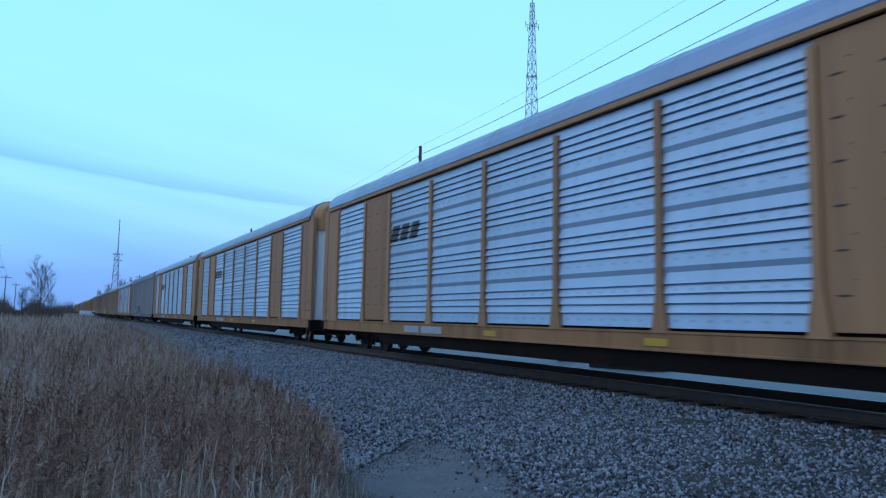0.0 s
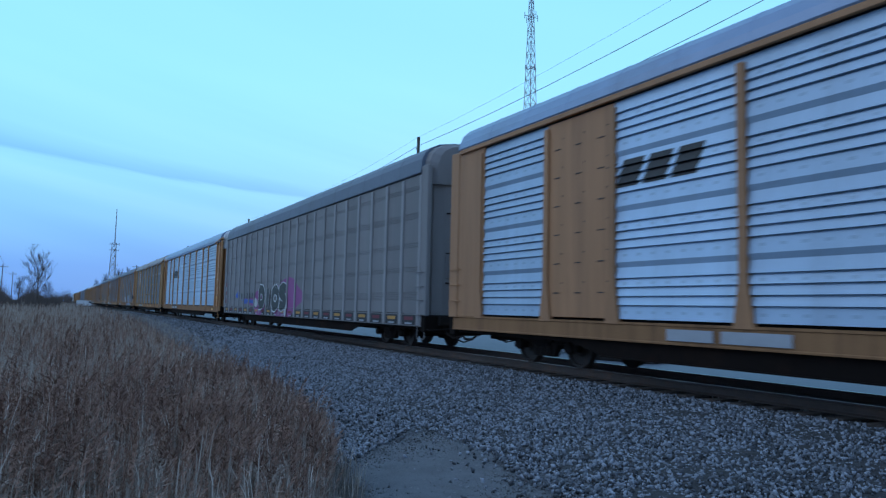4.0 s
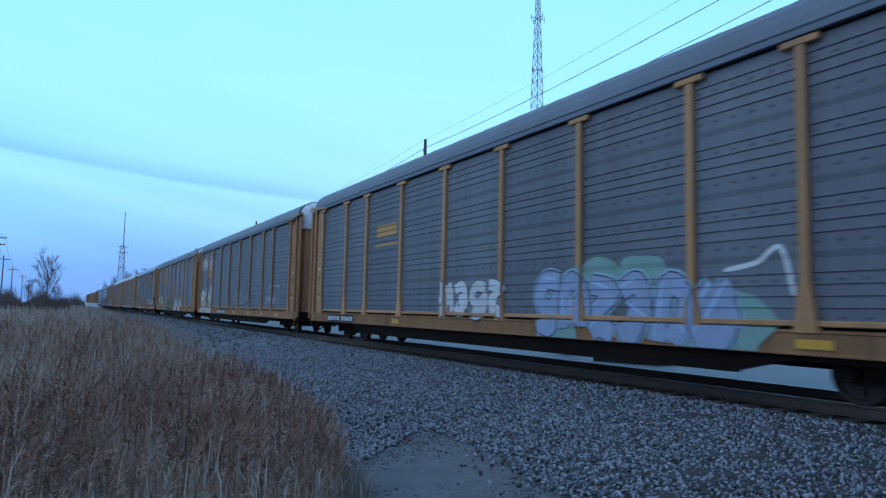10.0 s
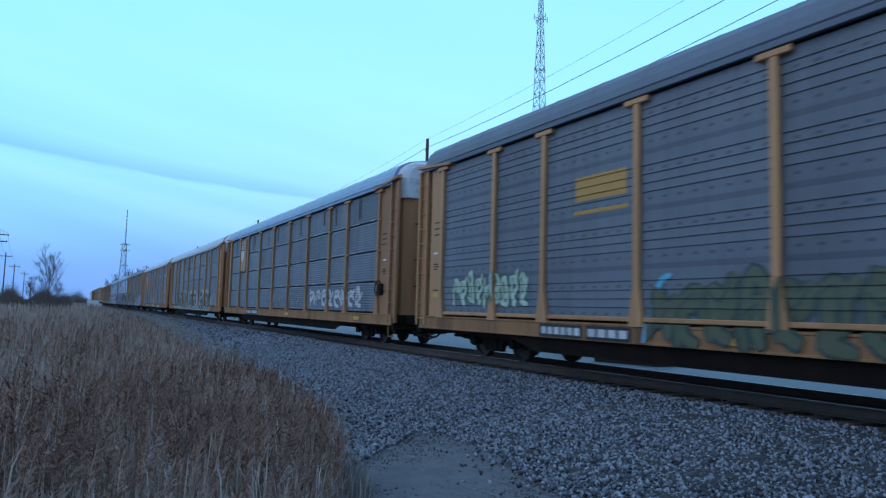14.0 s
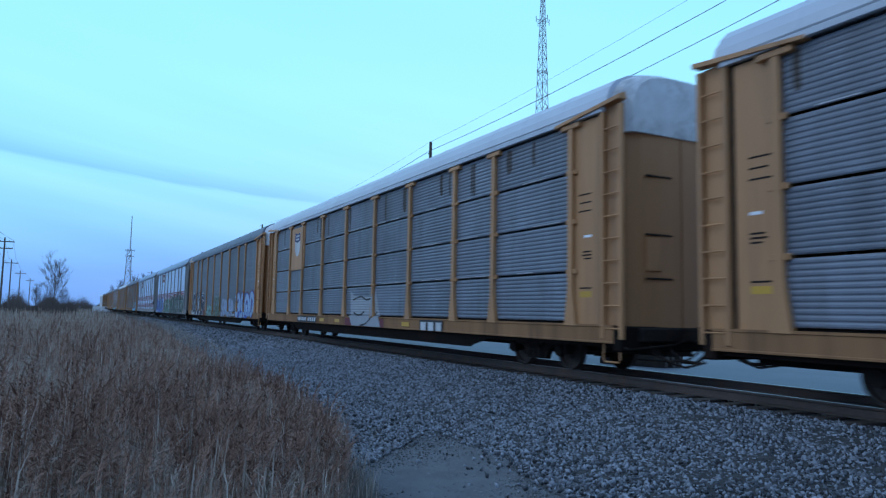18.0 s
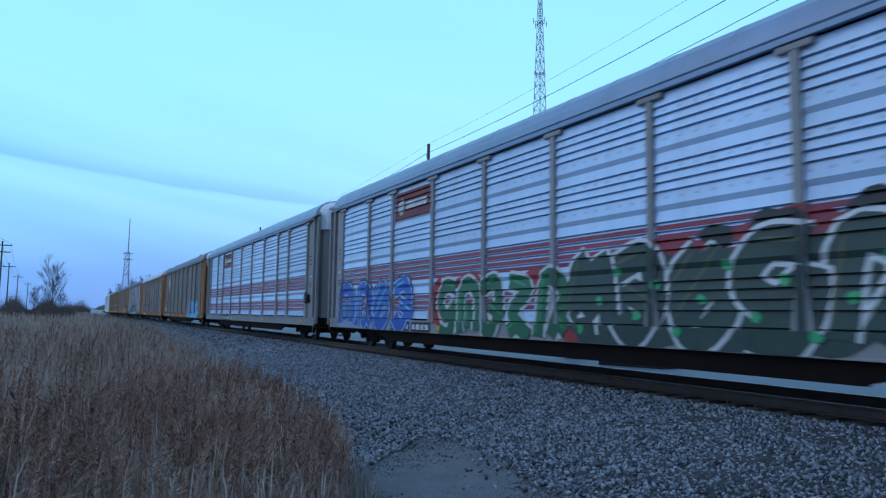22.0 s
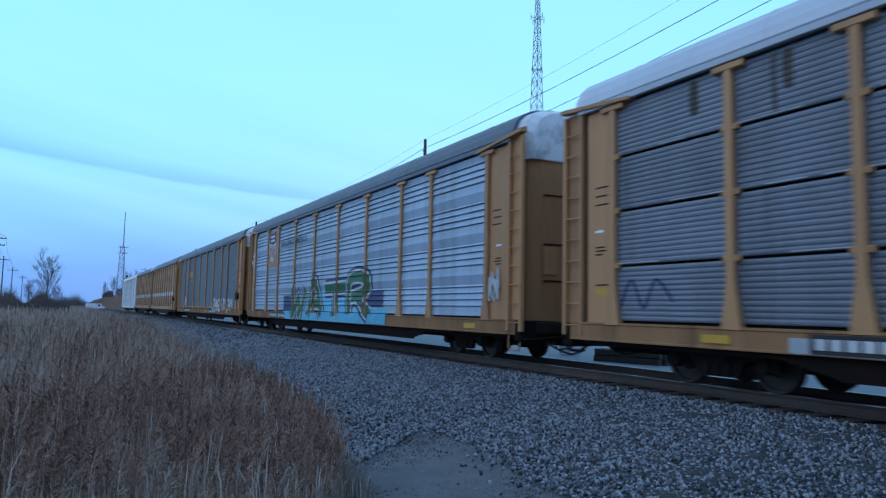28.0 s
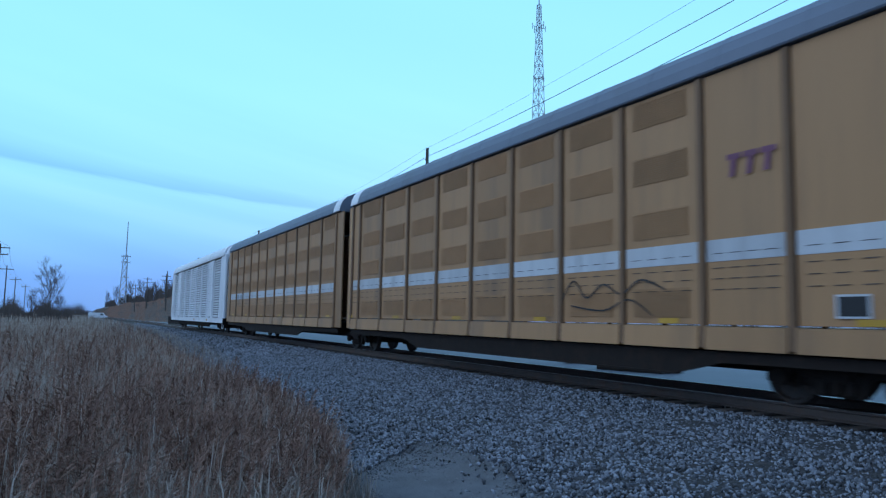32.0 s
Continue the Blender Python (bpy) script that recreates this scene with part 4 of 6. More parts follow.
def sill_marks(root, marks, style, boards=()):
    for s in marks:
        paint(root, [rect(s, s + 0.55, 0.76, 0.89)], yellow_bright, style, 0.003, "reflector", "yellow reflective patch")
    for s in boards:
        bars(root, s, 0.75, 4, 0.22, 0.15, 0.07, paint_white, style, paint_black)
        bars(root, s + 1.35, 0.75, 6, 0.16, 0.15, 0.06, paint_white, style, paint_black)


def rack_car(k, label, panel, frame, roof, style="rib", solid=(), top=None, ladders=True, sill=None, door=None, tee=True, kick=False):
    """A covered vehicle carrier: sill, posts, formed panels bay by bay, roof, ends, trucks."""
    root = thing("autorack_car", label, "railcar", "cars of the freight train")
    frame_common(root, BODY, frame, roof, sill or (yellow_sill if frame in (yellow, yellow_old, yellow_pale) else frame), roof if tee else frame)
    add_ends(root, BODY, frame, top or hood_white, door or (yellow_door if frame in (yellow, yellow_old, yellow_pale) else frame), ladders)
    for side in (0, 1):
        m = Matrix() if side == 0 else pose(-BODY, 0, 0, 0, 0, 180)
        for i, s in enumerate(POSTS):
            part("post", post_mesh(tee, tee and style == "fine"), frame, root, at=m @ pose(-s, 0, 0))
        for i, (a, b) in enumerate(zip(POSTS, POSTS[1:])):
            w = b - a
            if kick and side == 0:
                part("kick_strip", cached(("kick", round(w, 3)), lambda: Geo().box(-w + 0.14, -0.14, -1.562, -1.50, 1.065, 1.15, 0.012).mesh("kick_strip")), frame, root, at=(-a, 0, 0))
            if i in solid:
                part("panel", flat_mesh(w, Z0, Z1), frame, root, "solid painted bay", at=m @ pose(-a, 0, 0))
                if side == 0 and not ladders:
                    tagged(part("bracket_row", bracket_mesh(w), soot, root, at=(-a, 0, 0)), "rows of small dark brackets", kind="stuff")
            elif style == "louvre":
                # backing sheet coloured dark, in place of the shade inside the open louvres
                part("panel", flat_mesh(w, Z0, Z1, 1.44), louvre_back, root, "dark backing coloured as the shaded inside behind the slats", at=m @ pose(-a, 0, 0))
                part("slats", louvre_mesh(w), panel, root, at=m @ pose(-a, 0, 0))
            elif style != "fine":
                part("panel", panel_mesh(style, w), panel, root, at=m @ pose(-a, 0, 0))
            else:
                for row in range(4):
                    part("panel", panel_mesh("fine", w, row), panel, root, at=m @ pose(-a, 0, 0))
    return root


def sooty(root, seed, bays=(0, 1, 2, 3, 4, 5, 6, 7, 8)):
    """Brown stains that ran down from the roof seam, and scuffed bright edges on the rows of a slotted side."""
    r = random.Random(seed)
    for i in bays:
        a, b = POSTS[i], POSTS[i + 1]
        for _ in range(r.choice((1, 2, 2))):
            s = r.uniform(a + 0.3, b - 0.3)
            paint(root, stroke([(s, 5.1), (s + 0.02, 4.85), (s, r.uniform(4.2, 4.6))], r.uniform(0.08, 0.26)), soot, "fine", 0.003, "stain", "brown stain below the roof seam")
        for z in [row[0][0] for row in FINE[1:]]:
            for _ in range(2):
                if r.random() < 0.6:
                    s = r.uniform(a + 0.1, b - 0.8)
                    paint(root, [rect(s, min(b - 0.12, s + r.uniform(0.4, 1.6)), z + 0.012, z + 0.03)], paint_white, "fine", 0.004, "worn_edge", "bright worn edge of a sheet")


def bracket_mesh(w):
    """Small ledges and bolts in rows on a solid bay."""
    def make():
        g = Geo()
        for z in (1.55, 2.15, 2.75, 3.35, 3.95, 4.55):
            for k in range(3):
                x = -w * (k + 0.5) / 3
                g.box(x - 0.09, x + 0.09, -1.556, -1.543, z, z + 0.022)
                g.box(x + 0.16, x + 0.19, -1.552, -1.543, z + 0.2, z + 0.23)
        return g.mesh("bracket_row")
    return cached(("brackets", round(w, 3)), make)


def brake_stand(root, s):
    """Dark hand brake wheel with its gear box on the corner panel."""
    b = part("hand_brake", cached(("brake",), lambda: Geo().box(-0.16, 0.16, -1.60, -1.48, 1.62, 2.0, 0.03).mesh("hand_brake")), black_steel, root, "black hand brake gear", at=(-s, 0, 0))
    def wheel():
        g = Geo()
        ring = [(math.cos(a) * 0.24, -1.66, 1.85 + math.sin(a) * 0.24) for a in [2 * math.pi * k / 20 for k in range(21)]]
        g.tube(ring, 0.02, 6)
        for k in range(3):
            a = 2.1 * k
            g.tube([(0, -1.66, 1.85), (math.cos(a) * 0.24, -1.66, 1.85 + math.sin(a) * 0.24)], 0.014, 5)
        return g.mesh("brake_wheel")
    part("brake_wheel", cached(("bwheel",), wheel), black_steel, b)

CARS = {}
SIL = "covered vehicle carrier with bright corrugated zinc sides in a yellow frame"
DARK = "weathered vehicle carrier with dull grey corrugated sides and yellow posts"
SLOT = "weathered vehicle carrier with slotted grey sides and yellow posts"


def slanted_mark(root, s, z, w, h, style):
    """Dark slanted emblem bars on the side."""
    shapes = []
    for k in range(3):
        a = s - w / 2 + k * w / 3
        shapes.append(rect(a, a + w / 3 * 0.8, z - h / 2, z + h / 2, slant=0.22))
    for k in range(4):
        zz = z - h / 2 + (k + 0.5) * h / 4
        shapes.append(rect(s + w / 2, s + w / 2 + 0.25, zz - 0.025, zz + 0.025, 0.1))
    paint(root, shapes, paint_black, style, 0.008, "emblem", "black slanted emblem")


# three sisters: bright ribbed bays between solid yellow ones
for k in (0, 1, 2):
    c = rack_car(k, "vehicle carrier with bright zinc louvre sides and solid yellow bays", zinc, yellow_old, roof_grey, solid=(1, 7), top=yellow, ladders=False, door=white, tee=False)
    slanted_mark(c, 19.8, 3.75, 2.0, 0.5, "rib")
    sill_marks(c, (9.3, 14.6), "rib")
    paint(c, [rect(17.3, 18.5, 0.74, 0.93), rect(18.65, 19.6, 0.74, 0.93)], paint_grey, "rib", 0.006, "stencil_board", "framed data plate")
    CARS[k] = c


# grey steel carrier with narrow posts and louvre slots
def grey_car():
    root = thing("autorack_car", "grey steel vehicle carrier with narrow posts, louvre slots and sprayed lettering", "railcar", "cars of the freight train")
    frame_common(root, BODY, grey_rack, roof_dark, sill=grey_rack, foot=5.08)
    add_ends(root, BODY, grey_rack, grey_rack, grey_rack, ladders=False, strip=0.5)
    n = 22
    w = (BODY - 0.9) / n
    post = cached(("slim",), lambda: Geo().box(-0.085, 0.085, -1.60, -1.50, 0.70, 5.02, 0.02).mesh("post"))
    def bay():
        g = Geo()
        zs = [1.04]
        for c, m in ((4.62, 3), (3.78, 4), (2.95, 3), (2.25, 3), (1.42, 5)):
            for q in range(m):
                zs.append(c + 0.055 * q)
        zs = sorted(zs)
        y = -1.55
        levels = []
        for z in zs[1:]:
            levels += [(z, 0.05), (z + 0.006, 0.036), (z + 0.018, 0.036), (z + 0.022, 0.05)]
        ring = [(1.04, 0.05)] + levels + [(5.06, 0.05)]
        return sheet(ring, w - 0.0).mesh("panel")
    me = cached(("greybay",), bay)
    for side in (0, 1):
        m = Matrix() if side == 0 else pose(-BODY, 0, 0, 0, 0, 180)
        for i in range(n + 1):
            part("post", post, grey_frame, root, at=m @ pose(-0.45 - i * w, 0, 0))
        for i in range(n):
            part("panel", me, grey_rack, root, at=m @ pose(-0.45 - i * w, 0, 0))
    st = "flat"
    for i in range(n):
        a = 0.45 + i * w
        mat = paint_gold if i % 2 else paint_maroon
        # flat black patch paints the shade of a recess in the sill
        paint(root, [rect(a + 0.16, a + 1.02, 0.70, 0.99)], paint_black, st, 0.002, "sill_pocket", "black patch painted as a shaded sill pocket")
        paint(root, [rect(a + 0.28, a + 0.86, 0.84, 0.94)], mat, st, 0.005, "reflector", "small reflective plate")
        paint(root, [rect(a + 0.36, a + 0.80, 0.72, 0.77)], paint_grey, st, 0.005, "data_strip")
    for q in range(6):
        paint(root, [rect(26.24, 26.36, 1.0 + q * 0.24, 1.24 + q * 0.24)], paint_red if q % 2 else paint_white, st, 0.058, "marker_stripe", "red and white marker strip")
    # sprayed word on a magenta cloud
    paint(root, [blob(13.6, 1.5, 2.2, 0.85, 5, 26), blob(18.4, 1.25, 1.2, 0.6, 6, 22)], paint_pink, st, 0.004)
    paint(root, [[(18.6, 1.0), (22.2, 1.35), (22.0, 1.5), (18.6, 1.6)]], paint_pink, st, 0.005)
    paint(root, stroke([(19.2, 1.30), (20.6, 1.38), (22.3, 1.42)], 0.18) + stroke([(21.1, 1.28), (22.2, 1.30)], 0.12), paint_blue, st, 0.007)
    paint(root, [blob(23.4, 1.72, 0.5, 0.2, 9)], paint_blue, st, 0.007)
    throwup(root, "DIOS", 18.5, 13.5, 0.98, 2.16, paint_coal, paint_white, st, 0.36, 0.06, None, None, 0.0, 0.050)
    paint(root, [blob(19.0, 1.28, 0.30, 0.26, 21), blob(13.6, 1.2, 0.22, 0.5, 22)], paint_white, st, 0.052)
    # plain bars for the owner's lettering
    for q in range(6):
        a = 19.5 + q * 0.56 - (0.15 if q < 4 else 0)
        paint(root, [rect(a, a + 0.24, 1.50, 1.80)], paint_black, st, 0.006, "stencil_bar")
    return root


CARS[3] = grey_car()

c = CARS[4] = rack_car(4, SIL, zinc, yellow, roof_grey)
slanted_mark(c, 19.6, 3.7, 2.0, 0.6, "rib")
sill_marks(c, (1.9, 20.6), "rib", (17.8,))

c = CARS[5] = rack_car(5, "dark soot-streaked vehicle carrier with slotted sides and a rusting roof", zinc_dark, yellow_pale, roof_rust, style="fine")
emblem_board(c, 20.72, 22.55, 3.1, 5.0, yellow_pale, "yellow board behind the emblem")
shield(c, 21.6, 4.1, 1.25, 1.7, "fine")
paint(c, stroke([(21.95, 5.0), (21.98, 3.1)], 0.12) + stroke([(21.1, 5.0), (21.1, 4.2)], 0.08), soot, "flat", 0.028, "rust_streak")
paint(c, [rect(17.3, 21.3, 0.71, 0.96)], paint_black, "fine", 0.002, "stencil_board")
sill_marks(c, (16.6, 11.0, 8.5, 21.6), "fine", (17.8,))

c = CARS[6] = rack_car(6, DARK, zinc_mid, yellow, roof_dark, style="soft", kick=True)
paint(c, [rect(18.5, 20.1, 3.55, 3.95), rect(18.4, 20.2, 3.25, 3.33)], paint_gold, "soft", 0.008, "emblem", "gold emblem bars")
paint(c, [rect(12.25, 15.5, 1.05, 1.95)], paint_haze, "soft", 0.003)
throwup(c, "gbcd", 15.5, 12.2, 1.05, 1.95, paint_white, paint_coal, "soft", 0.30, 0.025)
paint(c, [blob(9.2, 1.95, 0.8, 0.3, 63, 22, 0.3), blob(7.9, 1.95, 0.7, 0.3, 64, 22, 0.3), blob(6.0, 1.0, 0.9, 0.5, 65, 24, 0.3), blob(10.2, 0.95, 0.6, 0.4, 66, 22, 0.3)], paint_mint, "soft", 0.003)
throwup(c, "cadbef", 10.95, 5.75, 0.72, 1.98, paint_steel, paint_ink, "soft", 0.30, 0.030, paint_ice, paint_sky, -0.03)
paint(c, stroke([(4.8, 1.5), (5.0, 2.2), (5.4, 2.0), (6.0, 1.9)], 0.08), paint_white, "soft", 0.01)
sill_marks(c, (4.2, 8.2, 18.0), "soft", (22.0,))

c = CARS[7] = rack_car(7, DARK, zinc_mid, yellow_old, roof_dark, style="soft", kick=True)
emblem_board(c, 20.9, 22.9, 3.2, 5.0, yellow_old, "faded board behind the emblem")
shield(c, 21.9, 4.35, 1.2, 1.2, "soft", True)
wild(c, 21.3, 25.8, 0.6, 2.3, paint_cream, paint_black, "soft", 71, 4, paint_white)
wild(c, 23.3, 25.5, 3.75, 4.7, paint_white, paint_grey, "soft", 72, 4)
wild(c, 9.2, 14.0, 1.2, 2.0, paint_haze, zinc_dark, "soft", 73, 5)
paint(c, stroke([(5.6, 1.5), (5.4, 2.1), (4.6, 2.25), (3.2, 2.2)], 0.03) + stroke([(4.9, 1.2), (4.5, 1.6), (4.3, 1.3), (4.0, 1.8), (3.8, 1.4)], 0.05), paint_white, "soft", 0.012)
wild(c, 3.9, 5.9, 1.3, 1.8, paint_grey, paint_navy, "soft", 74, 3)
sill_marks(c, (3.2, 6.1, 9.2, 13.0, 24.0), "soft", (16.0,))

c = CARS[8] = rack_car(8, DARK, zinc_mid, yellow, roof_dark, style="soft", kick=True)
paint(c, [rect(18.4, 19.9, 3.45, 3.95), rect(18.35, 19.95, 3.18, 3.26)], paint_gold, "soft", 0.008, "emblem", "gold emblem bars")
wild(c, 8.0, 12.2, 0.55, 1.75, paint_white, paint_grey, "soft", 81, 4)
wild(c, 21.5, 25.0, 1.25, 2.15, paint_pale, paint_green, "soft", 82, 7)
wild(c, 13.4, 17.8, 0.6, 1.9, paint_olive, paint_forest, "soft", 83, 5)
paint(c, stroke([(17.9, 0.7), (17.6, 1.7), (17.3, 1.9)], 0.10), paint_cyan, "soft", 0.010)
sill_marks(c, (2.0, 5.0, 15.5), "soft", (18.3,))

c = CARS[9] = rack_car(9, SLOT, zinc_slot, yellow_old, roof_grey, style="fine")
emblem_board(c, 21.6, 23.4, 3.2, 4.98, yellow_pale, "yellow board behind the emblem")
shield(c, 22.5, 4.3, 0.8, 1.1, "fine")
wild(c, 2.9, 9.0, 1.15, 1.95, paint_white, zinc_dark, "fine", 91, 6)
wild(c, 10.5, 16.0, 1.15, 1.8, paint_haze, zinc_dark, "fine", 92, 5)
sill_marks(c, (3.0, 12.0), "fine", (18.0,))

c = CARS[10] = rack_car(10, "slotted grey vehicle carrier with white roof and pale sprayed letters", zinc_slot, yellow, roof_white, style="fine")
paint(c, [rect(3.9, 21.9, 0.69, 1.04)], paint_putty, "fine", 0.003)
paint(c, [blob(20.2 - 1.3 * q, 1.5, 1.1, 0.75, 104 + q, 22, 0.35) for q in range(5)], paint_putty, "fine", 0.002, posts=False)
throwup(c, "fcabeg", 21.7, 15.4, 0.85, 2.20, paint_ink, paint_putty, "fine", 0.16, 0.08)
paint(c, [blob(13.6, 1.45, 1.3, 0.75, 110, 24, 0.25), blob(11.4, 1.45, 1.3, 0.75, 111, 24, 0.25)], paint_putty, "fine", 0.004)
throwup(c, "eacb", 14.6, 10.6, 0.95, 2.0, paint_ink, paint_putty, "fine", 0.20, 0.09)
paint(c, [[(10.9, 0.69), (8.9, 0.69), (9.3, 1.25), (10.2, 1.8), (10.9, 1.8)]], paint_grey, "fine", 0.005)
paint(c, [blob(7.9, 1.45, 1.4, 0.85, 112, 24, 0.25), blob(5.6, 1.45, 1.5, 0.85, 113, 24, 0.25)], paint_putty, "fine", 0.004)
throwup(c, "cfad", 8.9, 4.2, 0.85, 2.05, paint_ink, paint_putty, "fine", 0.22, 0.10)
for q in range(14):
    paint(c, stroke([(17.5 - 0.95 * q, 0.72), (17.3 - 0.95 * q, 0.86), (16.9 - 0.95 * q, 0.98)], 0.14), paint_coal, "fine", 0.007)
paint(c, stroke([(18.5, 3.9), (19.4, 3.7)], 0.2) + stroke([(18.6, 3.3), (19.4, 3.5)], 0.15), zinc_dark, "fine", 0.01)
sill_marks(c, (9.2, 13.5, 16.5), "fine", (20.2,))

c = CARS[11] = rack_car(11, "slotted grey vehicle carrier with white roof and yellow emblem board", zinc_slot, yellow, roof_white, style="fine")
emblem_board(c, 20.75, 22.75, 3.05, 5.0, yellow, "yellow board behind the emblem")
shield(c, 21.8, 4.25, 0.85, 1.15, "fine")
paint(c, [[(11.5, 0.6), (14.2, 0.6), (14.6, 1.1), (14.65, 1.95), (14.3, 1.75), (12.4, 1.7), (12.2, 1.95), (12.0, 1.4)]], paint_grey, "fine", 0.006, label="white sprayed shape with dark outlines")
paint(c, stroke([(14.4, 1.6), (13.6, 1.72), (13.0, 1.6), (12.4, 1.7)], 0.06) + stroke([(14.3, 1.15), (13.7, 1.05), (13.2, 1.2)], 0.07) + stroke([(12.0, 1.2), (12.8, 0.8), (13.4, 0.7)], 0.06), paint_black, "fine", 0.012)
paint(c, [rect(11.3, 15.0, 0.58, 0.95)], paint_maroon, "fine", 0.002)
bars(c, 7.2, 0.68, 3, 0.34, 0.24, 0.14, paint_white, "fine", paint_black)
sill_marks(c, (9.3, 15.6, 17.5), "fine", (18.6,))

c = CARS[12] = rack_car(12, "grey corrugated vehicle carrier with a row of sprayed lettering", zinc_mid, yellow, roof_dark, style="soft")
paint(c, [blob(20.3, 1.9, 0.7, 0.45, 121, 20, 0.3), blob(24.9, 1.6, 0.45, 0.5, 122, 20, 0.3), blob(21.6, 2.25, 0.5, 0.3, 123, 20, 0.3), blob(19.2, 0.95, 0.5, 0.4, 126, 20, 0.3)], paint_maroon, "soft", 0.002)
paint(c, [blob(24.6, 1.0, 0.7, 0.35, 127, 22, 0.2), blob(23.2, 1.3, 1.4, 0.95, 128, 26, 0.25), blob(21.4, 1.4, 1.2, 0.9, 129, 26, 0.25), blob(19.8, 1.05, 0.8, 0.45, 130, 22, 0.2)], paint_white, "soft", 0.005)
throwup(c, "efbc", 25.1, 19.3, 0.66, 2.35, paint_ink, paint_white, "soft", 0.27, 0.06, None, paint_sky, 0.0, 0.012)
paint(c, stroke([(25.2, 1.15), (24.6, 1.5), (24.5, 2.0), (23.6, 2.2), (22.6, 2.45), (21.9, 2.1)], 0.20) + stroke([(21.2, 2.1), (20.5, 2.42), (20.2, 1.65), (19.3, 1.35), (19.2, 0.75)], 0.24), paint_ink, "soft", 0.034)
throwup(c, "gad", 17.8, 15.0, 0.55, 1.45, paint_mint, paint_forest, "soft", 0.24, 0.05)
throwup(c, "bcea", 14.7, 12.1, 0.60, 2.05, paint_olive, paint_mint, "soft", 0.26, 0.05)
paint(c, [blob(10.6, 1.25, 1.3, 0.6, 131, 24, 0.25), blob(8.8, 1.25, 1.2, 0.6, 132, 24, 0.25)], paint_haze, "soft", 0.003)
throwup(c, "cfabg", 11.7, 7.8, 0.70, 1.85, paint_steel, paint_haze, "soft", 0.22, 0.06)
paint(c, [blob(4.3, 1.35, 2.1, 0.75, 133, 26, 0.2)], paint_blue, "soft", 0.004)
throwup(c, "bcae", 6.75, 1.9, 0.66, 2.15, paint_sky, paint_blue, "soft", 0.24, 0.06, paint_maroon)
paint(c, [blob(1.9, 1.9, 0.5, 0.4, 125)], paint_maroon, "soft", 0.002)
sill_marks(c, (5.5, 9.0, 14.0), "soft", (7.0,))


def striped(root):
    """Red paint on the ribs of the two lower bands."""
    for tier, count in ((0, 3), (1, 4)):
        for k in range(count):
            z = Z0 + tier * TIER + 0.225 + (k - (1 if tier else 0)) * 0.163 + 0.042
            for a, e in zip(POSTS, POSTS[1:]):
                paint(root, [rect(a + 0.1, e - 0.1, z, z + 0.095)], paint_crimson, "rib", 0.003, "red_stripe")


for k, lab in ((13, "silver-grey vehicle carrier with red stripes under large sprayed lettering"), (14, "clean silver-grey vehicle carrier with red stripes along its ribs")):
    c = CARS[k] = rack_car(k, lab, silver, grey_frame, roof_grey, sill=grey_frame, door=grey_frame)
    striped(c)
    paint(c, [rect(18.3, 20.8, 4.15, 5.02)], paint_maroon, "rib", 0.006, "emblem_board", "dark red board with white bars")
    paint(c, [rect(18.55, 20.0, 4.45, 4.68), blob(20.35, 4.55, 0.2, 0.28, 7)], paint_white, "rib", 0.012, "emblem")
    sill_marks(c, (1.9, 17.2, 9.0), "rib", (18.2,))
c = CARS[13]
paint(c, [rect(19.2, 25.8, 0.69, 1.0)], paint_steel, "rib", 0.003)
throwup(c, "aefb", 25.9, 19.2, 0.66, 2.28, paint_blue, paint_sky, "rib", 0.26, 0.06, paint_navy, paint_cyan)
paint(c, [blob(12.9, 1.95, 0.9, 0.3, 136, 22, 0.3), blob(15.9, 2.0, 0.8, 0.3, 137, 22, 0.3), blob(17.7, 1.5, 0.35, 0.8, 138, 22, 0.3), blob(11.7, 1.1, 0.4, 0.6, 139, 22, 0.3)], paint_red, "rib", 0.001)
throwup(c, "cabde", 17.7, 11.9, 0.60, 2.15, paint_green, paint_white, "rib", 0.24, 0.075, None, paint_leaf)
paint(c, [blob(10.6, 1.9, 0.7, 0.35, 145, 20, 0.2), blob(9.0, 2.3, 0.8, 0.3, 146, 20, 0.2), blob(6.9, 2.45, 0.9, 0.35, 147, 20, 0.2), blob(4.6, 2.5, 1.0, 0.35, 148, 20, 0.2), blob(11.5, 1.2, 0.35, 0.7, 134, 20, 0.2)], paint_red, "rib", 0.0015)
paint(c, [blob(10.9, 1.85, 0.32, 0.26, 151), blob(9.7, 2.35, 0.40, 0.22, 152), blob(8.1, 2.5, 0.35, 0.2, 153), blob(7.0, 2.6, 0.42, 0.26, 154), blob(5.6, 2.65, 0.45, 0.24, 155)], paint_black, "rib", 0.004)
paint(c, [blob(10.9 - 1.55 * q, 1.35 + 0.06 * q, 1.05, 0.85, 160 + q, 24, 0.2) for q in range(6)], paint_forest, "rib", 0.005, posts=False)
throwup(c, "gbfceda", 11.9, 2.2, 0.66, 2.45, paint_forest, paint_white, "rib", 0.30, 0.085, None, paint_olive)
paint(c, [blob(11.4 - 0.5 * q, 0.95 + (q * 7 % 5) * 0.27, 0.10, 0.09, 170 + q, 10) for q in range(17)], paint_leaf, "rib", 0.036)

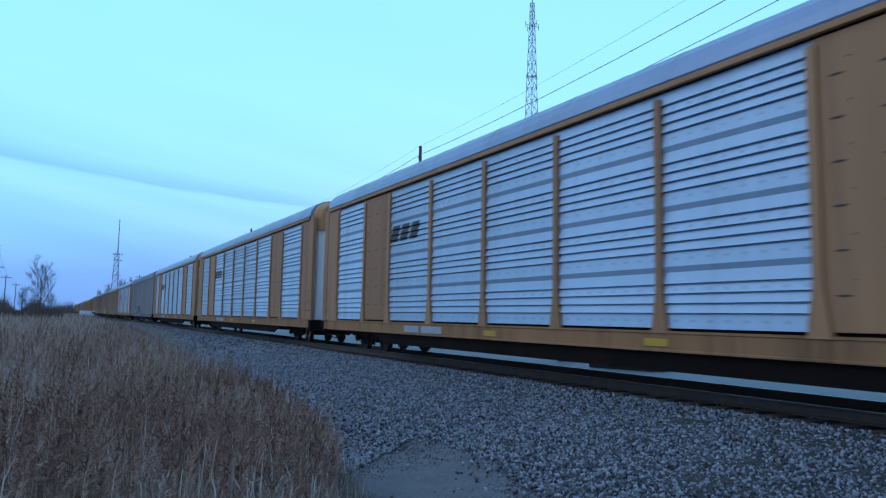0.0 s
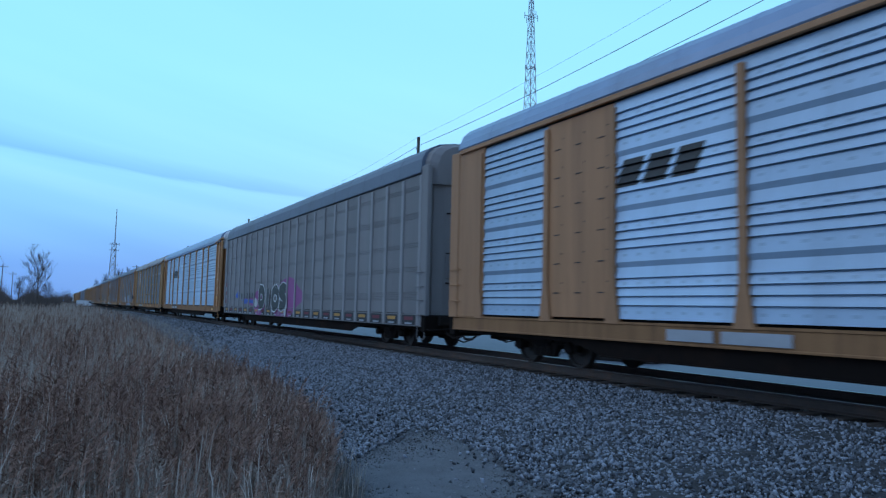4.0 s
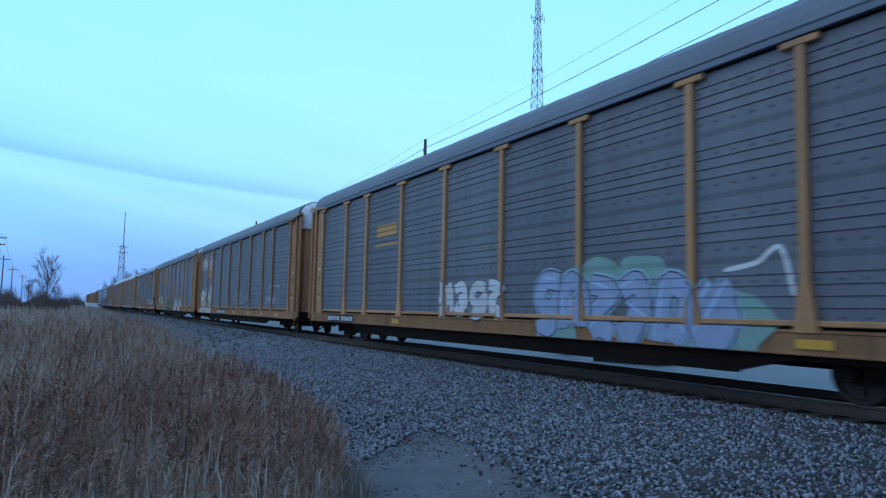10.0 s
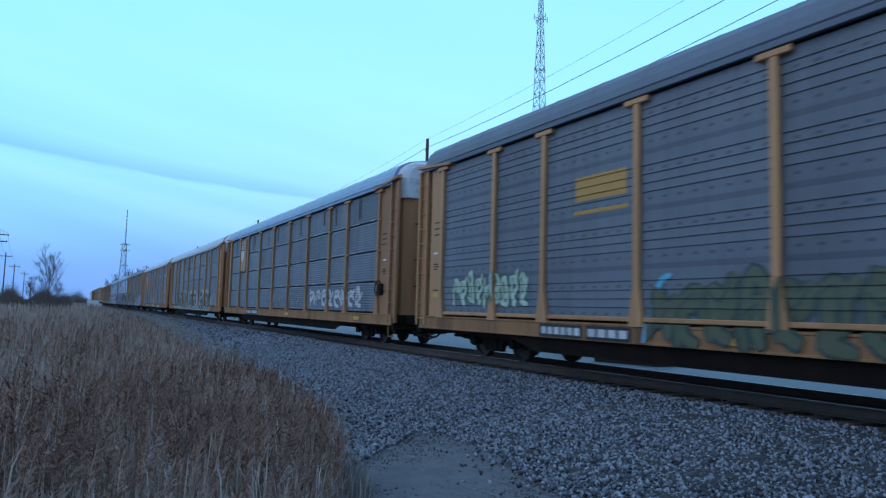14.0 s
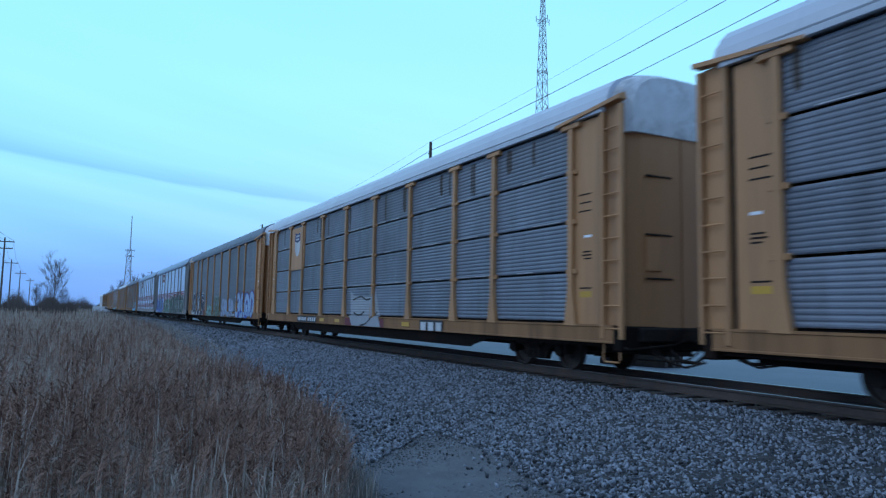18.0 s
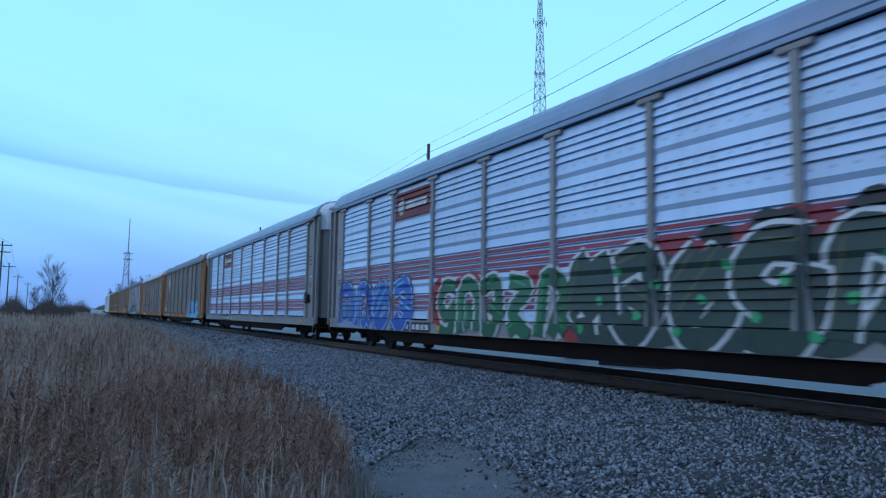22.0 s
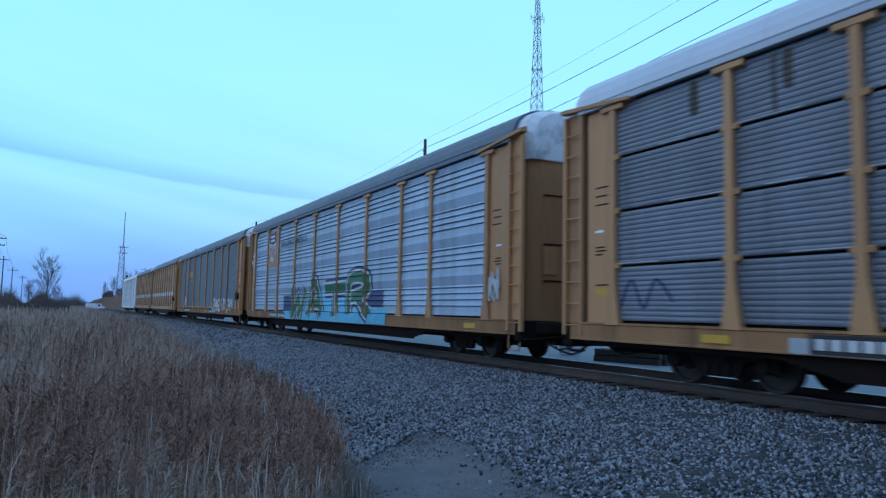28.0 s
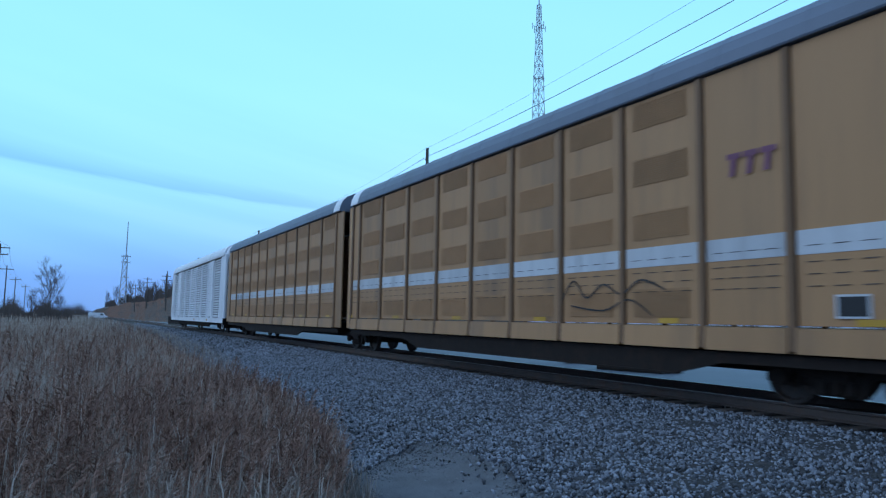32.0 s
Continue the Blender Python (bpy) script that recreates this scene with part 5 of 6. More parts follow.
c = CARS[15] = rack_car(15, "soot-dark corrugated vehicle carrier with a light blue sprayed word", zinc_dark, yellow_old, roof_dark, style="soft")
emblem_board(c, 21.1, 23.0, 3.1, 5.0, yellow_old, "faded board behind the emblem")
shield(c, 22.05, 4.3, 1.1, 1.5, "soft")
paint(c, [blob(8.4, 1.25, 0.8, 0.5, 157, 24, 0.4)], paint_haze, "soft", 0.003)
paint(c, [[(7.83, 0.68), (7.83, 2.0), (7.68, 2.2), (7.2, 2.1), (6.7, 1.97), (5.9, 2.1), (5.35, 2.13), (4.5, 1.99), (3.9, 2.0), (3.15, 2.08), (3.2, 1.3), (2.4, 1.1), (2.5, 0.68)]], paint_cyan, "soft", 0.006, label="light blue slab behind a sprayed word")
for ends, wide in ((((7.62, 2.1), (7.55, 0.7)), 0.20), (((6.94, 2.0), (7.08, 1.5), (6.86, 1.3)), 0.16), (((7.1, 1.1), (6.5, 0.70)), 0.18), (((6.55, 1.95), (6.6, 1.4), (6.0, 1.0), (6.05, 0.7)), 0.20),
                   (((5.98, 2.0), (5.88, 1.4)), 0.2), (((5.83, 2.05), (5.36, 2.02), (5.32, 1.5)), 0.14), (((4.93, 1.42), (5.44, 1.36)), 0.14), (((5.0, 1.36), (5.55, 1.0)), 0.12),
                   (((5.3, 1.99), (3.2, 1.93)), 0.06), (((4.38, 1.92), (4.2, 1.1)), 0.24), (((4.45, 1.36), (4.7, 0.95)), 0.2), (((3.74, 1.48), (3.25, 1.5)), 0.2), (((3.28, 1.36), (3.72, 0.94)), 0.16), (((3.07, 0.75), (2.55, 0.82)), 0.14)):
    paint(c, stroke(ends, wide), paint_blue, "soft", 0.010, label="blue strokes of a sprayed word, K Y Z E")
wild(c, 24.0, 25.2, 1.2, 1.75, paint_white, zinc_dark, "soft", 152, 3)
sill_marks(c, (8.3, 12.0, 18.0), "soft", (21.0,))

c = CARS[16] = rack_car(16, "slotted grey vehicle carrier with white roof and black sprayed word", zinc_slot, yellow, roof_white, style="fine")
lettering(c, "WHITE", paint_black, "fine", 16.95, 1.28, 3.4, 0.95, 0.012, 0.01, label="black sprayed word", lean=0.25)
paint(c, stroke([(25.5, 1.3), (25.2, 1.8), (24.9, 1.3), (24.6, 1.8), (24.2, 1.4)], 0.06), paint_navy, "fine", 0.01)
sill_marks(c, (13.6, 2.2, 23.0), "fine", (19.0,))
paint(c, [rect(19.5, 22.0, 0.60, 0.90)], paint_grey, "fine", 0.002, "stencil_board")

c = CARS[17] = rack_car(17, "bright corrugated vehicle carrier with a large green sprayed word", zinc_worn, yellow, roof_dark, style="worn")
emblem_board(c, 21.1, 22.9, 3.2, 5.0, yellow, "yellow board behind the emblem")
shield(c, 22.1, 4.25, 1.3, 1.55, "worn", True)
lettering(c, "BUILDING AMERICA", paint_ink, "worn", 20.5, 4.1, 4.1, 0.26, 0.004, 0.012, name="slogan", label="dark painted slogan")
paint(c, [rect(9.0, 19.6, 0.58, 1.05)], paint_cyan, "worn", 0.003)
paint(c, [rect(17.6, 19.8, 1.05, 1.75), rect(9.0, 9.9, 1.05, 1.75)], paint_navy, "worn", 0.004)
paint(c, [blob(16.6, 1.2, 1.5, 0.4, 173, 24, 0.3), blob(13.6, 1.3, 1.6, 0.5, 174, 24, 0.3), blob(10.8, 1.5, 1.5, 0.6, 175, 24, 0.3)], paint_cyan, "worn", 0.006)
throwup(c, "WATR", 18.4, 9.1, 0.72, 2.42, paint_green, paint_white, "worn", 0.22, 0.085, paint_navy, None, 0.02)
wild(c, 0.95, 1.45, 1.36, 2.2, paint_white, hood_white, "flat", 171, 3, None, 0.9)
paint(c, stroke([(26.5, 3.75), (26.1, 3.55), (25.6, 3.7)], 0.10) + stroke([(26.0, 4.2), (25.95, 3.0)], 0.10) + stroke([(26.35, 3.95), (25.7, 4.02)], 0.10) + stroke([(26.45, 3.4), (26.1, 3.75), (25.95, 3.35), (25.7, 3.6), (25.55, 3.3)], 0.09), paint_white, "flat", 0.012)
paint(c, [rect(7.9, 9.4, 1.26, 1.81)], paint_navy, "worn", 0.005)
paint(c, [rect(7.6, 9.9, 0.70, 1.20)], paint_cyan, "worn", 0.005)
sill_marks(c, (16.5, 12.0, 2.0), "worn", (19.4,))

c = CARS[18] = rack_car(18, DARK, zinc_mid, yellow, roof_dark, style="soft", kick=True)
paint(c, [rect(19.0, 20.7, 3.55, 3.98), rect(18.9, 20.8, 3.25, 3.33)], paint_gold, "soft", 0.008, "emblem", "gold emblem bars")
wild(c, 21.8, 22.8, 1.0, 2.1, paint_white, paint_grey, "soft", 181, 2)
throwup(c, "egaf", 9.2, 6.2, 0.80, 1.75, paint_white, paint_maroon, "soft", 0.22, 0.03)
throwup(c, "dabg", 5.9, 2.75, 0.92, 1.72, paint_white, paint_grey, "soft", 0.20, 0.02)
sill_marks(c, (6.6, 9.0, 11.5, 4.0), "soft", (19.5, 8.0))

# articulated pair in tan steel
TAN_LEN = 21.75


def tan_unit(front):
    L = TAN_LEN
    root = thing("autorack_unit", "tan steel carrier unit with vent screens and a white stripe", "railcar", "cars of the freight train")
    part("underframe", under_mesh(L), black_steel, root)
    part("brake_gear", belly_mesh(L), black_steel, root)
    part("roof", roof_mesh(L - 0.5, 5.27), roof_dark, root, at=(-0.25, 0, 0))
    at_posts = (1.75, 3.62, 5.22, 7.08, 8.94, 10.80, 12.68, 14.60, 16.57, 18.59, 20.60, 21.30) if front else tuple(0.72 + 1.82 * i for i in range(12))
    lead, tail = at_posts[0], L - at_posts[-1]
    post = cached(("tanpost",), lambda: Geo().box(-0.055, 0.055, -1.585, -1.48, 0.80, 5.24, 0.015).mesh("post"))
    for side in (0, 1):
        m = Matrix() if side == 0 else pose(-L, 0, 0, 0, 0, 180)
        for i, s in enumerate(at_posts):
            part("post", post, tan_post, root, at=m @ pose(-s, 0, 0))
        part("end_strip", flat_mesh(lead, 0.8, 5.25, 1.53), tan, root, at=m)
        part("end_strip", flat_mesh(tail, 0.8, 5.25, 1.53), tan, root, at=m @ pose(-(L - tail), 0, 0))
        for a, b in zip(at_posts, at_posts[1:]):
            w = b - a
            foot = cached(("tanfoot", round(w, 3)), lambda: Geo().extrude([(-1.60, 0.78), (-1.58, 1.14), (-1.40, 1.14), (-1.40, 0.78)], "x", -w + 0.07, -0.07).mesh("sill_box"))
            part("panel", flat_mesh(w - 0.17, 1.17, 5.24, 1.53), tan, root, at=m @ pose(-a - 0.085, 0, 0))
            part("sill_box", foot, tan, root, at=m @ pose(-a, 0, 0))
    for i, (a, b) in enumerate(zip(at_posts, at_posts[1:])):
        w = b - a
        part("white_stripe", cached(("stripe", round(w, 3)), lambda: Geo().box(-w + 0.09, -0.09, -1.536, -1.52, 2.17, 2.52, 0.002).mesh("white_stripe")), paint_white, root, at=(-a, 0, 0))
        if w > 1.2 and (i >= 2 or not front):
            for z in (4.70, 3.66, 2.66, 1.28):
                part("vent_screen", cached(("vent", round(w, 3)), lambda: vent_screen(w - 0.56)), MATS["tan_screen"], root, at=(-a - 0.28, 0, z))
        tagged(part("slot_pattern", cached(("slots", round(w, 3)), lambda: slot_rows(w)), soot, root, at=(-a, 0, 0)), "rows of short dark vent slots", kind="stuff")
        if i % 2 == 0:
            paint(root, [rect(a + 0.5, a + 0.95, 1.18, 1.27)], yellow_bright, "flat", 0.01, "reflector")
    band = Matrix.Diagonal((1, 1.006, 1.003, 1))
    part("roof_band", roof_mesh(0.7, 5.27), white, root, "white band across the roof end", at=Matrix.Translation((-L + 0.97 if front else -0.27, 0, 0)) @ band)
    part("coupler", coupler_mesh(), black_steel, root)
    if front:
        stile, rung = ladder_meshes()
        part("end_door", end_door_mesh(), tan, root, at=(-0.42, 0, 0))
        part("roof_end", roof_end_mesh(), white, root, "white hood above the end doors", at=(-0.42, 0, 0))
        part("gutter", gutter_mesh(), tan, root)
        for x in (-0.05, -0.57):
            part("ladder_stile", stile, tan, root, at=(x, 0, 0))
        for q in range(10):
            part("ladder_rung", rung, tan, root, at=(-0.055, 0, 0.95 + 0.43 * q))
        part("brake_hose", hose_mesh(), black_steel, root)
        add_truck(root, 3.3)
        add_truck(root, L)
        for q in range(3):
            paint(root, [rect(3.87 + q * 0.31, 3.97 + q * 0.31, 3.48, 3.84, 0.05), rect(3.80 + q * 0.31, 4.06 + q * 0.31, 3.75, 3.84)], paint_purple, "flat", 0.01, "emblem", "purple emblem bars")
        paint(root, [rect(2.50, 2.98, 1.28, 1.60)], paint_white, "flat", 0.008, "data_panel", "white notice panel")
        paint(root, [rect(2.54, 2.94, 1.31, 1.57)], paint_black, "flat", 0.012, "data_panel")
        paint(root, stroke([(6.0, 1.75), (6.6, 1.95), (7.1, 1.7), (7.6, 1.9), (8.1, 1.65), (8.5, 2.0), (8.9, 1.6)], 0.035) + stroke([(6.3, 1.3), (6.9, 1.6), (7.6, 1.4), (8.6, 1.5)], 0.03), paint_black, "flat", 0.012)
    else:
        part("end_door", end_door_mesh(), tan, root, at=pose(-L + 0.42, 0, 0, 0, 0, 180))
        add_truck(root, L - 3.3)
        paint(root, [rect(16.9, 17.7, 2.16, 2.44), rect(18.0, 18.7, 2.16, 2.44)], paint_grey, "flat", 0.02, "stencil_board")
    return root


surface("tan_screen", (0.41, 0.215, 0.095), 0.7, 0, 0.2, 2.0)


def slot_rows(w):
    g = Geo()
    n = 4
    for z in (1.72, 1.89, 2.06, 2.29):
        for k in range(n):
            x = -0.16 - (w - 0.32) * (k + 0.5) / n
            g.box(x - 0.11, x + 0.11, -1.5385, -1.528, z, z + 0.012)
    return g.mesh("slot_pattern")


def vent_screen(w):
    g = Geo()
    g.box(-w, 0, -1.534, -1.50, 0.0, 0.50, 0.0)
    for k in range(13):
        z = 0.012 + k * 0.037
        g.box(-w + 0.02, -0.02, -1.548, -1.532, z, z + 0.020, 0.0)
    return g.mesh("vent_screen")


CARS[19] = tan_unit(True)
CARS[20] = tan_unit(False)

c = CARS[21] = rack_car(21, "white-painted vehicle carrier with open louvre sides", white, white, white, style="louvre", top=white, ladders=False, solid=(1, 7), tee=False)
sill_marks(c, (6.0, 12.0), "flat", ())

for k in (5, 9, 10, 11, 16):
    sooty(CARS[k], k)
for k in (6, 9, 14, 18, 19):
    brake_stand(CARS[k], 1.25)

# where the front of each car stands at 0 s, along x
SHIFT = (-0.22, -0.24, -0.18, -0.05, 0.02, 0.1, 0.32, 0.06, 0.2, 0.16, 0.26, -0.08, 0.05, -0.10, -0.2, -0.3, -0.3, -0.33, -0.38, -0.4)


def start_of(k):
    if k <= 19:
        return -27.68 - 28.6 * (k - 1) + SHIFT[k]
    return start_of(19) - (22.45 if k == 20 else 22.45 + 21.75 + 0.9)


def motions():
    """The whole train rolls past at one even speed, with every wheelset turning."""
    for k, car in CARS.items():
        x0 = start_of(k)
        walk(car, [(t, pose(x0 + SPEED * t, TRACK, 0)) for t in (0, 4, 8, 12, 16, 20, 24, 28, 32)])
    turn = SPEED / 0.418
    spin = [(k / 30, Matrix.Rotation(turn * k / 30, 4, "Y")) for k in range(961)]
    # every truck carries the same two axles, so all wheelsets share the turn of the first pair
    lead = {}
    for w in WHEELSETS:
        side = w.location.x > 0
        if side not in lead:
            at = Matrix.Translation(w.location)
            walk(w, [(t, at @ m) for t, m in spin])
            lead[side] = w.animation_data
        else:
            w.rotation_mode = "QUATERNION"
            keys = w.animation_data_create()
            keys.action = lead[side].action
            keys.action_slot = lead[side].action_slot

# ---- the ground ----
EDGE_X = (-2000, -300, -100, -60, -40, -30, -22, -16, -11.5, -9.3, -8, -6.4, -5.3, -4.5, 0, 2000)
EDGE_Y = (6.4, 6.4, 6.1, 5.4, 4.4, 3.8, 3.35, 3.3, 3.2, 2.95, 2.8, 2.45, 2.05, 1.6, -1.5, -1.5)


def reed_edge(x):
    return np.interp(x, EDGE_X, EDGE_Y)


def ground_z(x, y):
    """Height of the ground sheet: a ditch full of reeds, the gravel shoulder, the far road and the field beyond."""
    inside = np.clip((reed_edge(x) - y) / 2.5, 0, 1)
    z = -0.64 - 0.70 * inside * inside * (3 - 2 * inside)
    far = np.clip((y - 12.5) / 1.5, 0, 1)
    z = np.where(y > 8, -0.75 + 0.35 * far, z)
    z = np.where(y > 30, -0.4 - np.clip((y - 30) / 200, 0, 1) * 0.6, z)
    return z


def grid_sheet(name, xs, ys, height, material, rough=0.0, seed=3):
    X, Y = np.meshgrid(xs, ys, indexing="ij")
    Z = height(X, Y)
    if rough:
        Z = Z + np.random.RandomState(seed).normal(0, rough, Z.shape)
    v = np.stack([X, Y, Z], -1).reshape(-1, 3)
    n, m = len(xs), len(ys)
    i = np.arange(n * m).reshape(n, m)
    f = np.stack([i[:-1, :-1], i[1:, :-1], i[1:, 1:], i[:-1, 1:]], -1).reshape(-1, 4)
    me = bpy.data.meshes.new(name)
    me.from_pydata(v.tolist(), [], f.tolist())
    me.materials.append(material)
    me.polygons.foreach_set("use_smooth", [True] * len(me.polygons))
    return new(name, me)


xs = np.concatenate([-np.geomspace(3500, 60, 24), np.arange(-55, 12, 1.0), np.geomspace(14, 3500, 22)])
ys = np.concatenate([-np.geomspace(3500, 22, 22), np.arange(-20, 32, 0.8), np.geomspace(34, 3500, 22)])
tagged(grid_sheet("ground", xs, ys, ground_z, soil_mat), "flat dry winter ground with brown grass", "ground", kind="structure")

gx, gy = np.arange(-13.5, 9, 0.25), np.arange(-4.0, 5.41, 0.25)
tagged(grid_sheet("gravel_shoulder", gx, gy, lambda x, y: np.maximum(ground_z(x, y), -0.80) + 0.045 + 0.015 * np.sin(x * 1.7 + y) * np.sin(y * 1.3), gravel_mat, 0.004), "compacted fine grey gravel beside the ballast", "gravel", kind="structure")

bx = np.concatenate([np.arange(-620, -60, 8.0), np.arange(-60, 8, 0.5), np.arange(8, 420, 8.0)])
by = np.array([4.4, 4.8, 5.2, 5.6, 6.0, 6.5, 7.0, 7.5, 8.0, 8.4, 8.7, 9.0, 9.6, 10.57, 11.5, 12.1, 12.6, 13.2, 13.9])


def bed_z(x, y):
    return np.interp(y, (4.4, 4.9, 8.3, 8.9, 12.2, 13.9), (-0.70, -0.58, -0.31, -0.215, -0.21, -0.62))


tagged(grid_sheet("ballast_bed", bx, by, bed_z, bed_mat, 0.012), "sloping crushed stone bed under the track, darkened as shade between stones", "ballast", kind="structure")


def road_z(x, y):
    return -0.36 + 0 * x


tagged(grid_sheet("service_road", np.arange(-400, 300, 10.0), np.array([14.2, 16, 19, 22, 25, 27.5]), road_z, road_mat), "pale damp concrete strip behind the track", "road", kind="structure")

# ---- the track ----
track = thing("railway_track", "single track with brown steel rails on dark wooden ties", "track", kind="structure")


def rail(y):
    g = Geo()
    ring = [(-0.075, -0.175), (0.075, -0.175), (0.075, -0.162), (0.012, -0.140), (0.010, -0.045), (0.036, -0.035), (0.036, -0.006), (0.030, -0.001), (-0.030, -0.001), (-0.036, -0.006), (-0.036, -0.035), (-0.010, -0.045), (-0.012, -0.140), (-0.075, -0.162)]
    g.extrude([(a + y, b) for a, b in ring], "x", -620, 420)
    part("rail", g, rail_steel, track, "brown steel rail with a worn head")
    part("rail_head", Geo().box(-620, 420, y - 0.026, y + 0.026, -0.004, 0.0005), rail_top, track, "bright worn running surface")


rail(TRACK - 0.755)
rail(TRACK + 0.755)

# ---- ballast stones ----


def quick_mesh(name, V, F):
    """A mesh from arrays of corners and of faces with one number of sides."""
    me = bpy.data.meshes.new(name)
    n, k = F.shape
    me.vertices.add(len(V))
    me.vertices.foreach_set("co", np.asarray(V, np.float32).ravel())
    me.loops.add(n * k)
    me.loops.foreach_set("vertex_index", np.asarray(F, np.int32).ravel())
    me.polygons.add(n)
    me.polygons.foreach_set("loop_start", np.arange(0, n * k, k, dtype=np.int32))
    me.update(calc_edges=True)
    return me


def stones(name, n, xr, yr, size, height, material, label, seed, power=1.0, foot=None):
    """Many separate broken stones, each a cut block with shifted corners, resting on the bed."""
    r = np.random.RandomState(seed)
    u = r.rand(n) ** power
    x = xr[1] - (xr[1] - xr[0]) * u
    top = yr[1](x) if callable(yr[1]) else yr[1]
    y = r.uniform(yr[0], yr[1], n) if foot is None else top - (top - foot(x)) * r.rand(n) - 0.30 * r.exponential(1.0, n) * (r.rand(n) < 0.22)
    lump = np.array([(1, 0, 0), (-1, 0, 0), (0, 1, 0), (0, -1, 0), (0, 0, 1), (0, 0, -1)], float)
    s = size[0] + (size[1] - size[0]) * r.rand(n) ** 1.6
    v = (lump[None] * (1 + r.normal(0, 0.16, (n, 6, 1))) + r.normal(0, 0.22, (n, 6, 3))) * s[:, None, None] * 0.62 * np.stack([r.uniform(0.8, 1.3, n), r.uniform(0.7, 1.1, n), r.uniform(0.5, 0.85, n)], -1)[:, None, :]
    q = r.normal(size=(n, 4))
    q /= np.linalg.norm(q, axis=1, keepdims=True)
    w, a, b, c = q.T
    R = np.stack([np.stack([1 - 2 * (b * b + c * c), 2 * (a * b - c * w), 2 * (a * c + b * w)], -1),
                  np.stack([2 * (a * b + c * w), 1 - 2 * (a * a + c * c), 2 * (b * c - a * w)], -1),
                  np.stack([2 * (a * c - b * w), 2 * (b * c + a * w), 1 - 2 * (a * a + b * b)], -1)], 1)
    v = np.einsum("nij,nkj->nki", R, v)
    z = height(x, y) + s * 0.12
    v += np.stack([x, y, z], -1)[:, None, :]
    f = np.array([(0, 2, 4), (2, 1, 4), (1, 3, 4), (3, 0, 4), (2, 0, 5), (1, 2, 5), (3, 1, 5), (0, 3, 5)])
    F = (np.arange(n)[:, None, None] * 6 + f[None]).reshape(-1, 3)
    me = quick_mesh(name, v.reshape(-1, 3), F)
    me.materials.append(material)
    return tagged(new(name, me), label, "ballast", kind="stuff")


def ballast_foot(x):
    """Where the loose stone ends towards the reeds and the worn gravel patch."""
    return np.interp(x, (-30, -14, -11.3, -9.9, -9.6, -8.0, -6.9, -5.6, -4.6, 1.5), (4.4, 3.7, 3.5, 3.15, 4.9, 4.85, 4.55, 4.3, 4.0, 3.2))


def slope_z(x, y):
    return np.where(y > 4.7, bed_z(x, y), np.maximum(ground_z(x, y), -0.80) + 0.05 + 0.07 * np.clip((y - 3.9) / 0.8, 0, 1))


stones("ballast_stones", 84000, (-30, 1.5), (4.75, 9.44), (0.028, 0.064), slope_z, ballast_mat, "coarse crushed grey ballast stones", 11, 0.85, ballast_foot)
stones("ballast_stones", 2600, (-9.8, -7.6), (0, lambda x: 2.95 - (x + 7.6) * 1.0), (0.026, 0.058), slope_z, ballast_mat, "coarse crushed grey ballast stones beside the reeds", 15, 1.0, lambda x: 2.5 - (x + 7.6) * 0.25)
stones("ballast_stones", 15000, (-110, -29), (4.7, 9.35), (0.06, 0.13), bed_z, ballast_mat, "coarse crushed grey ballast stones", 12, 1.7)
stones("ballast_stones", 7000, (-45, 1.5), (9.8, 12.6), (0.035, 0.07), lambda x, y: bed_z(x, y) - 0.01, ballast_mat, "coarse crushed grey ballast stones", 13)
stones("loose_gravel", 17000, (-11, 0.0), (1.6, 5.2), (0.010, 0.034), lambda x, y: np.maximum(ground_z(x, y), -0.8) + 0.045, pebble_mat, "loose small gravel on the shoulder", 14)

# ---- reeds ----


